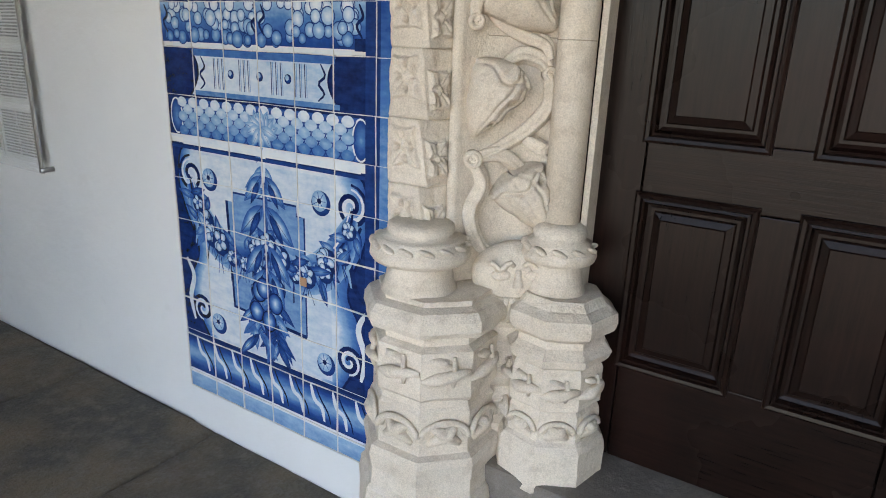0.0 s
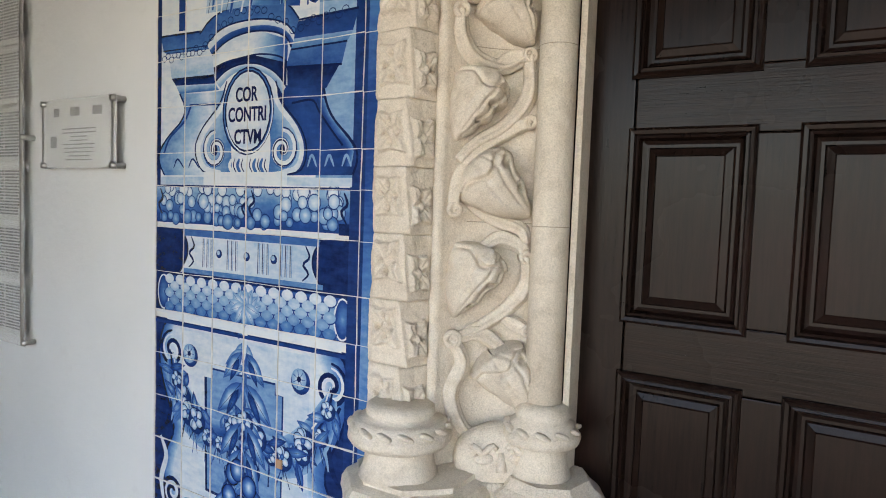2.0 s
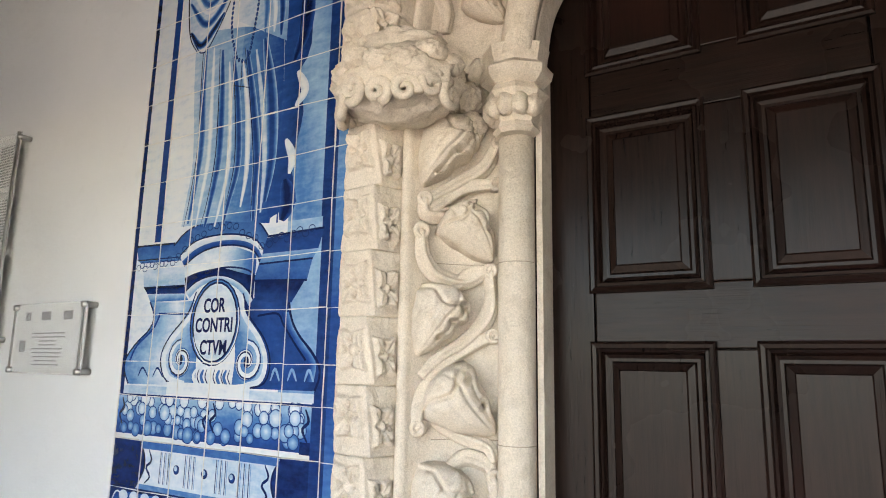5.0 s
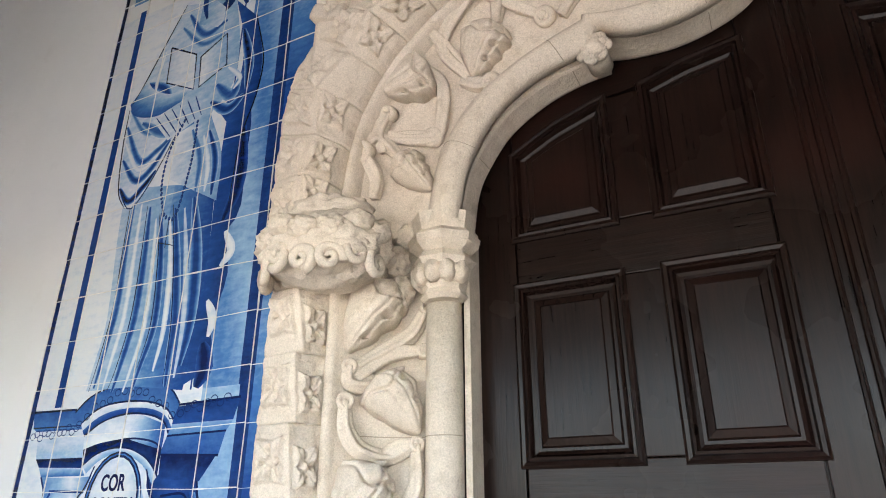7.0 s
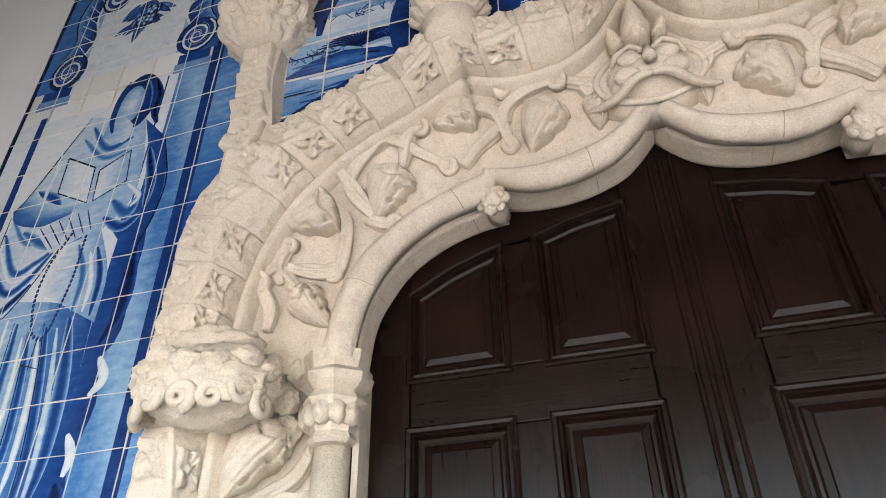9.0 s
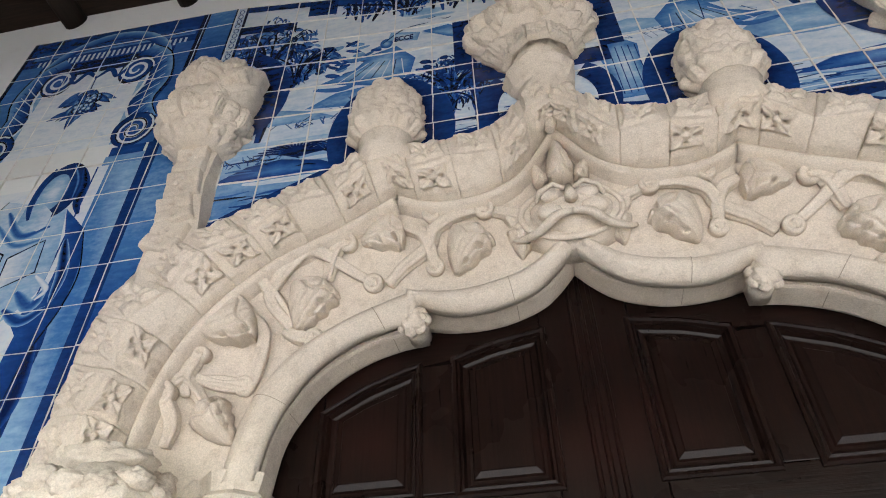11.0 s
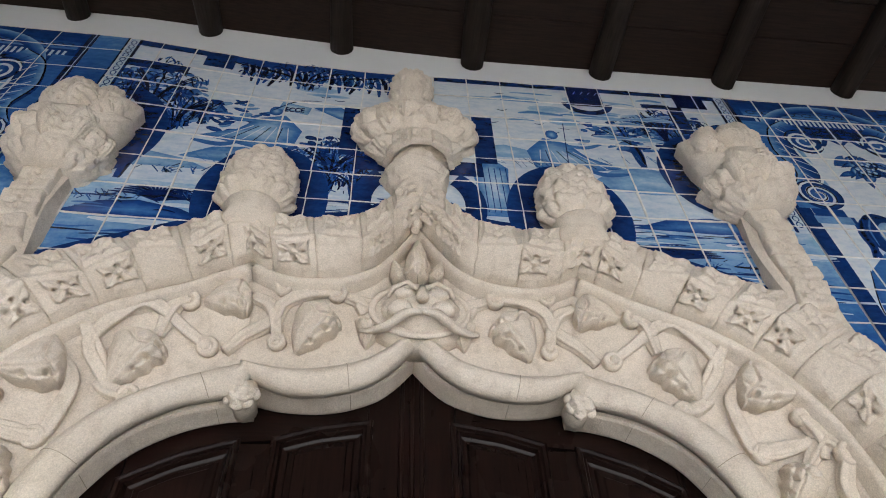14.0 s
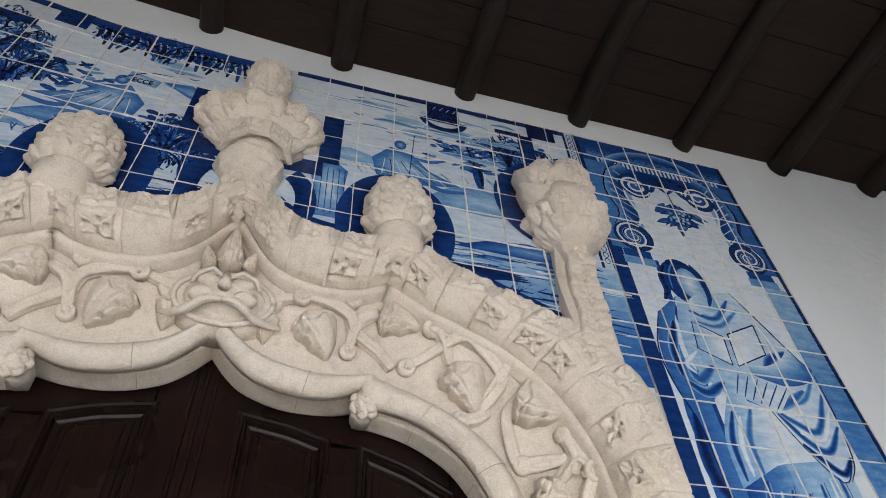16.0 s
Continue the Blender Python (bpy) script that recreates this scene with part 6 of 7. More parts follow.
def voussoir(name, place, seed, front, under, nt=58, nw=72, turn=0.0):
    """One carved stone of the outer moulding. place(t, c, f): along, and over the chamfer (c from 0 to 1) or the face (f from 0 to 1).
    front, under: where along the stone the flowers sit, or None."""
    rows = []
    for i in range(nt):
        t = i / (nt - 1)
        saw = 0.5 - t if turn >= 0 else t - 0.5
        row = []
        for j in range(nw):
            w = j / (nw - 1)
            row.append(place(t, min(1.0, w / 0.42), max(0.0, (w - 0.42) / 0.58), saw * abs(turn)))
        rows.append(row)
    g = np.array(rows)
    n = np.cross(np.gradient(g, axis=0), np.gradient(g, axis=1))
    n /= np.linalg.norm(n, axis=2, keepdims=True) + 1e-9
    if n[:, :, 1].mean() > 0:
        n = -n
    ln = float(np.linalg.norm(g[-1, nw // 2] - g[0, nw // 2]))
    bm = bmesh.new()
    vs = []
    for i in range(nt):
        t, row = i / (nt - 1), []
        for j in range(nw):
            w = j / (nw - 1)
            p = Vector(g[i, j])
            h = 0.004 * noise.noise(p * 13) + 0.0022 * noise.noise(p * 45) + 0.001 * noise.noise(p * 110)
            if front is not None:
                h += 1.0 * flower((t - front) * ln / 0.055, (w - 0.70) / 0.235, seed)
            if under is not None:
                h += 1.1 * flower((t - under) * ln / 0.050, (w - 0.215) / 0.165, seed + 5)
            h -= 0.0035 * math.exp(-(min(t, 1 - t) * ln / 0.003) ** 2)
            if w > 0.95:
                h -= 0.05 * (w - 0.95) + 0.012 * max(0.0, noise.noise(p * 17))
            row.append(bm.verts.new(p + Vector(n[i, j]) * h))
        vs.append(row)
    for a, b in zip(vs, vs[1:]):
        for k in range(nw - 1):
            bm.faces.new((a[k], a[k + 1], b[k + 1], b[k]))
    for line in ([r[0] for r in vs], [r[-1] for r in vs], vs[0], vs[-1]):
        low = [bm.verts.new(v.co + Vector((0, 0.075, 0))) for v in line]
        for k in range(len(line) - 1):
            bm.faces.new((line[k], line[k + 1], low[k + 1], low[k]))
    return carved(name, bm)


def arch_place(s, q0, q1):
    def f(t, c, g, saw):
        arris = 0.32 + 0.13 * saw
        q = q0 + t * (q1 - q0)
        i = q * (len(FILLET) - 1)
        k = min(int(i), len(FILLET) - 2)
        u = 0.04 + c * (arris - 0.04) + g * (1.0 - arris)
        line = (1 - u) * FILLET[k:k + 2] + u * OUTER[k:k + 2]
        p = line[0] + (i - k) * (line[1] - line[0])
        y = -0.004 - 0.074 * c ** 0.8 - 0.018 * saw * c * (1 - g) + 0.026 * g
        return (XC + s * p[0], y, p[1])
    return f


def shaft_place(s, z0, z1):
    def f(t, c, g, saw):
        ax = 1.152 + 0.018 * saw
        x = 1.128 + c * (ax - 1.128) + g * (1.262 - ax)
        y = 0.044 - 0.074 * c - 0.016 * saw * c * (1 - g) + 0.006 * g
        return (XC + s * x, y, z0 + t * (z1 - z0))
    return f


def along(line, step):
    """Shares of a line at which it is cut into stones about step long, by index."""
    d = np.r_[0, np.cumsum(np.linalg.norm(np.diff(line, axis=0), axis=1))]
    n = round(d[-1] / step)
    return [float(np.interp(k * d[-1] / n, d, np.arange(len(line)))) / (len(line) - 1) for k in range(n + 1)]


for s in (-1, 1):
    cuts = along(0.4 * FILLET + 0.6 * OUTER, 0.128)
    for k, (a, b) in enumerate(zip(cuts, cuts[1:])):
        voussoir("voussoir", arch_place(s, a, b), 3 * k + s, 0.50 + 0.05 * math.sin(k * 2.1), None if k % 4 == 2 else 0.42 + 0.12 * math.sin(k * 3.3 + s), turn=1.0 if k % 2 else -1.0)
    for k in range(9):
        z = 0.865 + 0.160 * k
        voussoir("shaft_stone", shaft_place(s, z, z + 0.160), 5 * k + s + 40, 0.55 + 0.05 * math.sin(k), 0.42, turn=-0.7 - 0.4 * (k % 3 == 1))

COVE = [(0.925, 0.205), (0.96, 0.200), (1.00, 0.185), (1.04, 0.150), (1.07, 0.110), (1.092, 0.075)]


def cove(s, u, z, h):
    """A place h above the hollow of a jamb; u runs from the outer fillet to the inner colonnette."""
    cs = np.array(COVE[::-1])
    q = u * (len(cs) - 1)
    i = min(int(q), len(cs) - 2)
    p = cs[i] + (q - i) * (cs[i + 1] - cs[i])
    n = Vector((-s * 0.62, -0.78, 0))
    return Vector((XC + s * p[0], p[1], z)) + n * h, n


def leaf_between(a, b, out, side, seed, fat=1.0):
    """A hooded leaf laid from its stalk a to its tip b."""
    ln = (b - a).length
    stamp("leaf", PODS[(2 * seed) % 8 + (1 if side > 0 else 0)], (a + b) / 2 - Vector(out).normalized() * 0.004, b - a, out, ln / 0.172 * 1.04, 0, 1.06 * fat)


def volute(bm, p, out, r):
    """A round scroll end with a drilled eye."""
    out = Vector(out).normalized()
    x = out.orthogonal().normalized()
    y = out.cross(x)
    loft(bm, [[p + out * d + (x * math.cos(a) + y * math.sin(a)) * r * m for a in (2 * math.pi * k / 16 for k in range(16))]
              for m, d in ((0.9, -0.02), (1.0, 0.004), (0.92, 0.012), (0.7, 0.015), (0.5, 0.012), (0.36, 0.003), (0.22, 0.003), (0.14, 0.008), (0.02, 0.009))])


def stem(pts, out, radii, ends=(0, 0), n=26):
    """A fluted stalk through pts that may end in scrolls."""
    bm = bmesh.new()
    line = spline([tuple(p) for p in pts], n)
    tube(bm, line, radii, 24, 0.9, 0.24)
    for e, k in zip(ends, (0, -1)):
        if e:
            volute(bm, Vector(line[k]), out, e)
    carved("stem", bm)


# leaves: stalk (u, z), tip (u, z), fatness
JAMB_LEAVES = (((0.46, 2.165), (0.02, 2.000), 0.95), ((0.34, 1.935), (0.80, 1.812), 1.05), ((0.38, 1.735), (-0.05, 1.578), 1.0), ((0.22, 1.525), (0.84, 1.398), 1.1),
               ((0.42, 1.315), (0.05, 1.150), 1.0), ((0.48, 1.055), (0.98, 0.915), 1.1))
# stalks: (u, z) along, then the scroll at either end
JAMB_STEMS = ((((0.89, 2.118), (0.71, 2.054), (0.45, 2.012), (0.12, 1.962)), 0.020, 0), (((0.86, 2.008), (0.50, 2.000), (0.25, 1.955), (0.10, 1.925)), 0.020, 0),
              (((0.05, 1.962), (0.08, 1.922), (0.37, 1.930), (0.55, 1.945)), 0.020, 0), (((-0.02, 1.880), (0.05, 1.815), (0.22, 1.772), (0.50, 1.757), (0.78, 1.787)), 0.022, 0.020),
              (((0.80, 1.785), (0.56, 1.778), (0.38, 1.738)), 0, 0), (((0.78, 1.787), (0.78, 1.687), (0.54, 1.615), (0.26, 1.569), (0.05, 1.525)), 0, 0),
              (((0.82, 1.626), (0.54, 1.598), (0.30, 1.558), (0.10, 1.519)), 0.020, 0), (((0.33, 1.530), (0.12, 1.498), (0.02, 1.445), (0.02, 1.408)), 0, 0.020),
              (((0.14, 1.485), (0.25, 1.43), (0.49, 1.39), (0.76, 1.365), (0.84, 1.330)), 0, 0), (((0.36, 1.312), (0.52, 1.338), (0.73, 1.325), (0.84, 1.297)), 0, 0.020),
              (((0.84, 1.295), (0.86, 1.226), (0.65, 1.168), (0.42, 1.126), (0.17, 1.098)), 0, 0), (((0.90, 1.115), (0.74, 1.128), (0.60, 1.143)), 0.018, 0),
              (((0.04, 1.092), (0.36, 1.102), (0.58, 1.066), (0.74, 1.034)), 0.020, 0), (((0.06, 1.092), (0.20, 1.030), (0.06, 0.955), (0.22, 0.870), (0.42, 0.842)), 0.024, 0))
for s in (-1, 1):
    n = cove(s, 0.5, 1.0, 0)[1]
    for k, (a, b, fat) in enumerate(JAMB_LEAVES):
        leaf_between(cove(s, max(0, a[0]), a[1], 0.012)[0], cove(s, max(0, b[0]), b[1], 0.012)[0], n, s, k, fat)
    for pts, e0, e1 in JAMB_STEMS:
        stem([cove(s, max(0.02, u), z, 0.016)[0] for u, z in pts], n, [0.013, 0.019, 0.017, 0.012], (e0, e1))
    bm = bmesh.new()
    c = Vector((XC + s * 0.975, 0.142, 0.782))
    turn = Matrix.Rotation(-s * radians(38), 4, "Z")
    lump(bm, c + Vector((0, 0, 0.015)), (0.112, 0.052, 0.092), 4, 0.05, 1.2, 4, turn)
    for e in (-1, 1):
        q = c + turn @ Vector((e * 0.042, -0.044, 0.030))
        lump(bm, q, (0.026, 0.012, 0.015), 5, 0.04, 1.0, 3, turn)
        pts = [c + turn @ Vector((e * (0.012 + 0.022 * t), -0.052, 0.055 + 0.010 * math.sin(3 * t))) for t in np.linspace(0, 3, 8)]
        tube(bm, pts, [0.006, 0.009, 0.006], 8)
    tube(bm, [c + turn @ Vector((0, -0.044, 0.045)), c + turn @ Vector((0, -0.056, 0.0))], [0.008, 0.014], 8)
    carved("boss", bm)
    for j in range(9):
        bm = bmesh.new()
        e = (j - 4) / 4
        pts = [c + turn @ Vector((e * 0.050 + 0.012 * e * t, -0.046 + 0.012 * t, -0.030 - 0.075 * t * (1 - 0.35 * e * e))) for t in np.linspace(0, 1, 6)]
        tube(bm, pts, [0.010, 0.011, 0.004], 8)
        carved("boss_fringe", bm)

# twisted rope and beads on the base rings
for s in (-1, 1):
    for cx, cy, r, z, n in ((1.158, -0.020, 0.116, 0.892, 15), (0.876, 0.180, 0.085, 0.890, 11)):
        for k in range(n):
            a = 2 * math.pi * k / n
            bm = bmesh.new()
            c = Vector((XC + s * cx + r * math.cos(a), cy + r * math.sin(a), z))
            lump(bm, c, (0.021, 0.012, 0.007), k, 0.10, 1.4, 2, Matrix.Rotation(a + math.pi / 2, 4, "Z") @ Matrix.Rotation(radians(22), 4, "Y"))
            carved("rope_bead", bm)
    # carved niches on the faces of the pedestals
    for cx, cy, r, ph, levels in ((1.140, 0.03, 0.152, radians(-67 if s < 0 else -113), ((0.425, 0.054), (0.585, 0.056))), (0.858, 0.185, 0.112, radians(9), ((0.435, 0.036), (0.540, 0.042)))):
        for f in range(8):
            a = ph + radians(22.5) + f * math.pi / 4
            d = Vector((math.cos(a), math.sin(a), 0))
            if d.y > 0.35:
                continue
            for j, (z, size) in enumerate(levels):
                bm = bmesh.new()
                c = Vector((XC + s * cx, cy, z)) + d * r
                m = Matrix.Rotation(a + math.pi / 2, 4, "Z")
                if j == 0:
                    # a low arched niche whose hood stands proud, with crossed leaves in it
                    for w, d0 in ((1.15, 0.010), (1.00, 0.004)):
                        tube(bm, [c + d * d0 + m @ Vector((size * w * math.cos(b), 0, size * (w - 0.35) * math.sin(b) - 0.2 * size)) for b in np.linspace(0.05, math.pi - 0.05, 12)], [0.008], 8)
                    for e in (-1, 1):
                        pts = [c + m @ Vector((-e * size * 0.75, 0.002, -size * 0.62)), c + m @ Vector((0, -0.016, -0.02 * size)), c + m @ Vector((e * size * 0.62, -0.004, size * 0.36))]
                        tube(bm, spline(pts, 10), [0.010, 0.014, 0.017, 0.008], 8)
                else:
                    pts = [c + m @ Vector((-size * 1.15, 0, -size * 0.25)), c + m @ Vector((-size * 0.3, -0.012, -size * 0.1)), c + m @ Vector((size * 0.5, -0.014, size * 0.12)), c + m @ Vector((size * 1.1, 0, size * 0.1))]
                    tube(bm, spline(pts, 14), [0.006, 0.018, 0.014, 0.008], 8)
                    lump(bm, c + m @ Vector((-0.2 * size, -0.004, size * 0.65)), (size * 0.55, 0.016, size * 0.20), f + 5, 0.2, 2.0, 3, m @ Matrix.Rotation(0.25, 4, "Y"))
                    tube(bm, [c + m @ Vector((size * 0.3, -0.01, size * 0.9)), c + m @ Vector((size * 0.35, -0.014, 0)), c + m @ Vector((size * 0.3, -0.008, -size * 0.5))], [0.005, 0.009, 0.005], 6)
                carved("relief", bm)


# arch: leaves, stems and fleurons
def on_arch(s, q, u, a=ROLL_TOP, b=FILLET, y=None):
    """A place on the arch: q from the crown (0) to the springing (1), u across from line a to line b."""
    i = q * (len(a) - 1)
    k = min(int(i), len(a) - 2)
    t = i - k
    line = (1 - u) * a + u * b
    p = (1 - t) * line[k] + t * line[k + 1]
    d = line[min(k + 2, len(a) - 1)] - line[max(k - 1, 0)]
    d = d / (np.linalg.norm(d) + 1e-9)
    yy = FIELD(u) if y is None else y
    return Vector((XC + s * p[0], yy, p[1])), Vector((s * d[0], 0, d[1]))


# leaves of the arch: stalk (q, u), tip (q, u)
ARCH_LEAVES = (((0.681, 0.75), (0.762, 1.00)), ((0.554, 0.65), (0.638, 0.25)), ((0.369, 0.75), (0.465, 0.83)), ((0.223, 0.75), (0.269, 0.25)), ((0.142, 0.58), (0.135, 0.18)), ((0.850, 0.53), (0.900, 0.00)))
ARCH_STEMS = ((((0.642, 0.28), (0.642, 0.78), (0.577, 0.95), (0.542, 0.95), (0.496, 0.60), (0.458, 0.33)), 0, 0.02),
              (((0.488, 0.88), (0.512, 0.85), (0.542, 0.62)), 0.02, 0),
              (((0.423, 0.20), (0.388, 0.33), (0.319, 0.58), (0.300, 0.78), (0.258, 0.90), (0.208, 0.90)), 0, 0.02),
              (((0.365, 0.75), (0.323, 0.70), (0.308, 0.35)), 0, 0.018),
              (((0.685, 0.75), (0.688, 0.50), (0.758, 0.18), (0.785, 0.20), (0.808, 0.48), (0.819, 0.75)), 0, 0),
              (((0.615, 0.00), (0.638, 0.12), (0.658, 0.35)), 0.02, 0),
              (((0.785, 0.20), (0.804, 0.50), (0.819, 0.70)), 0.02, 0),
              (((0.862, 0.93), (0.896, 0.75), (0.935, 0.73)), 0.022, 0),
              (((0.862, 0.93), (0.831, 0.83), (0.846, 0.55)), 0, 0),
              (((0.000, 0.10), (0.077, 0.38), (0.146, 0.70), (0.192, 0.85)), 0, 0),
              (((0.165, 0.78), (0.146, 0.58)), 0, 0),
              (((0.304, 0.93), (0.312, 0.85)), 0.018, 0),
              (((0.638, 0.98), (0.638, 0.62), (0.642, 0.28)), 0, 0),
              (((0.785, 0.83), (0.823, 0.83), (0.850, 0.73)), 0.016, 0))
for s in (-1, 1):
    for k, (a, b) in enumerate(ARCH_LEAVES):
        pa, pb = on_arch(s, *a)[0], on_arch(s, *b)[0]
        leaf_between(pa + Vector((0, -0.008, 0)), pb + Vector((0, -0.008, 0)), Vector((-pa.x * 0.3, -1, -0.35)), s, k + 1, 1.15 if k < 4 else 0.95)
    for pts, e0, e1 in ARCH_STEMS:
        line = [on_arch(s, *p)[0] + Vector((0, -0.016, 0)) for p in pts]
        stem(line, (0, -1, -0.3), [0.014, 0.019, 0.018, 0.013], (e0 * 1.45, e1 * 1.45), 22)

# mortar joints across the mouldings
for s in (-1, 1):
    for q in ((0.17, 0.47, 0.80) if s < 0 else (0.24, 0.55, 0.77)):
        bm = bmesh.new()
        tube(bm, [on_arch(s, q, 0.02 + 0.96 * u, ROLL_LOW, ROLL_TOP, 0.1345 - 0.055 * math.sin(math.pi * (0.08 + 0.9 * u)) ** 0.7)[0] for u in np.linspace(0, 1, 11)], [0.0011], 6)
        part("mortar_joint", bm, MORTAR, portal)
        bm = bmesh.new()
        tube(bm, [on_arch(s, q, 0.0, SOFFIT, ROLL_TOP, y)[0] for y in (0.250, 0.182)], [0.0011], 6)
        part("mortar_joint", bm, MORTAR, portal)
    for z in (1.375, 1.80):
        bm = bmesh.new()
        tube(bm, [(XC + s * 0.880 + 0.0455 * math.cos(a), 0.185 + 0.0455 * math.sin(a), z) for a in np.linspace(-math.pi, 0, 14)], [0.0011], 6)
        part("mortar_joint", bm, MORTAR, portal)
        bm = bmesh.new()
        tube(bm, [(XC + s * x, y - 0.0006, z + 0.004) for x, y in ((1.070, 0.110), (1.040, 0.150), (1.0, 0.185), (0.96, 0.2), (0.925, 0.205))], [0.0011], 6)
        part("mortar_joint", bm, MORTAR, portal)

# mask medallion in the crown of the arch, a plain oval boss
bm = bmesh.new()
c = Vector((XC + 0.010, 0.040, 2.955))
lump(bm, c + Vector((0, 0.085, 0)), (0.126, 0.115, 0.082), 2, 0.05, 2.2, 5)
for e in (-1, 1):
    lump(bm, c + Vector((e * 0.046, -0.020, 0.014)), (0.030, 0.018, 0.017), 5, 0.03, 1, 3)
    tube(bm, [c + Vector((e * x, y, z)) for x, y, z in ((0.012, -0.036, 0.022), (0.040, -0.036, 0.046), (0.078, -0.018, 0.040), (0.092, -0.004, 0.016))], [0.006, 0.008, 0.005], 8)
    lump(bm, c + Vector((e * 0.058, -0.008, -0.030)), (0.036, 0.026, 0.026), 6, 0.03, 1, 3)
    tube(bm, spline([tuple(c + Vector((e * x, y, z))) for x, y, z in ((0.0, -0.030, -0.054), (0.045, -0.026, -0.060), (0.090, 0.006, -0.078), (0.135, 0.040, -0.070), (0.165, 0.066, -0.050))], 18), [0.008, 0.013, 0.012, 0.010, 0.006], 12, 0.9, 0.15)
tube(bm, [c + Vector((0, -0.034, 0.030)), c + Vector((0, -0.050, -0.026))], [0.010, 0.018], 10)
carved("medallion", bm)
bm = bmesh.new()
ring = [c + Vector((0.136 * math.cos(a), 0.030, 0.092 * math.sin(a))) for a in np.linspace(0, 2 * math.pi, 44)]
tube(bm, ring, [0.008, 0.009, 0.008], 10)
loft(bm, [[c + Vector((m * 0.136 * math.cos(a), y, m * 0.092 * math.sin(a))) for a in (2 * math.pi * k / 40 for k in range(40))] for m, y in ((1.12, 0.13), (1.02, 0.03), (0.92, 0.032))])
carved("medallion_rim", bm)
for a, b in (((0.0, 3.06), (0.0, 3.20)), ((-0.05, 3.06), (-0.075, 3.13)), ((0.05, 3.06), (0.075, 3.13))):
    leaf_between(Vector((XC + a[0], 0.06, a[1])), Vector((XC + b[0], 0.05, b[1])), (0, -1, -0.2), 1, 2, 0.7)

# pendants under the cusps
for s in (-1, 1):
    c = Vector((XC + s * 0.440, 0.150, 2.708))
    bm = bmesh.new()
    tube(bm, [c + Vector((0, 0.075, 0.004)), c + Vector((0, 0.0, 0.0))], [0.031, 0.028], 16)
    carved("pendant_stub", bm)
    bm = bmesh.new()
    lump(bm, c + Vector((0, -0.022, -0.002)), (0.036, 0.030, 0.036), 3, 0.2, 2.4, 4)
    carved("pendant", bm)
    for k in range(7):
        a = 2 * math.pi * k / 7
        bm = bmesh.new()
        lump(bm, c + Vector((0.030 * math.cos(a), -0.014, 0.030 * math.sin(a))), (0.018, 0.016, 0.018), k, 0.12, 1.7, 3)
        carved("pendant_petal", bm)

# capitals
for s in (-1, 1):
    X = lambda x: XC + s * x
    bm = bmesh.new()
    lump(bm, (X(1.090), -0.035, 2.215), (0.160, 0.125, 0.088), 6 + s, 0.20, 2.3, 5)
    carved("outer_capital", bm)
    for k in range(9):
        a = radians(150 + 26 * k) if s < 0 else radians(30 - 26 * k)
        bm = bmesh.new()
        c = Vector((X(1.090) + 0.150 * math.cos(a), -0.035 + 0.120 * math.sin(a), 2.165 + 0.012 * math.sin(k * 2)))
        t = Vector((-math.sin(a), math.cos(a), 0))
        pts = [c + t * (0.032 * (1 - j / 26) * math.cos(j * 0.42 + k)) + Vector((0, 0, 0.032 * (1 - j / 26) * math.sin(j * 0.42 + k))) for j in range(24)]
        tube(bm, pts, [0.013, 0.011, 0.008], 8)
        carved("capital_curl", bm)
        bm = bmesh.new()
        lump(bm, c + Vector((0.0, 0.0, 0.075)) - Vector((math.cos(a), math.sin(a), 0)) * 0.012, (0.042, 0.040, 0.030), k, 0.22, 2.4, 4)
        carved("capital_leaf", bm)
    bm = bmesh.new()
    lump(bm, (X(1.115), -0.010, 2.325), (0.125, 0.085, 0.050), 9 + s, 0.20, 2.6, 4)
    carved("capital_leafage", bm)
    bm = bmesh.new()
    turned(bm, X(0.868), 0.160, [(0.050, 2.115), (0.060, 2.125), (0.052, 2.14), (0.070, 2.20), (0.080, 2.215), (0.066, 2.235), (0.088, 2.255), (0.092, 2.275), (0.075, 2.29), (0.085, 2.335), (0.06, 2.34)], 8, radians(22.5))
    rough(bm, 0.004, 30)
    carved("inner_capital", bm, smooth=False)
    for k in range(6):
        a = radians(175 + 32 * k)
        bm = bmesh.new()
        lump(bm, (X(0.868) + 0.062 * math.cos(a), 0.160 + 0.062 * math.sin(a), 2.178), (0.022, 0.022, 0.030), k + 4, 0.22, 2.2, 3)
        carved("capital_leaf", bm)
    for k, (u, z) in enumerate(((0.25, 2.20), (0.5, 2.24), (0.55, 2.16), (0.3, 2.31), (0.65, 2.32))):
        bm = bmesh.new()
        lump(bm, cove(s, u, z, 0.025)[0], (0.042, 0.036, 0.044), k + 8, 0.22, 2.0, 4)
        carved("capital_leaf", bm)

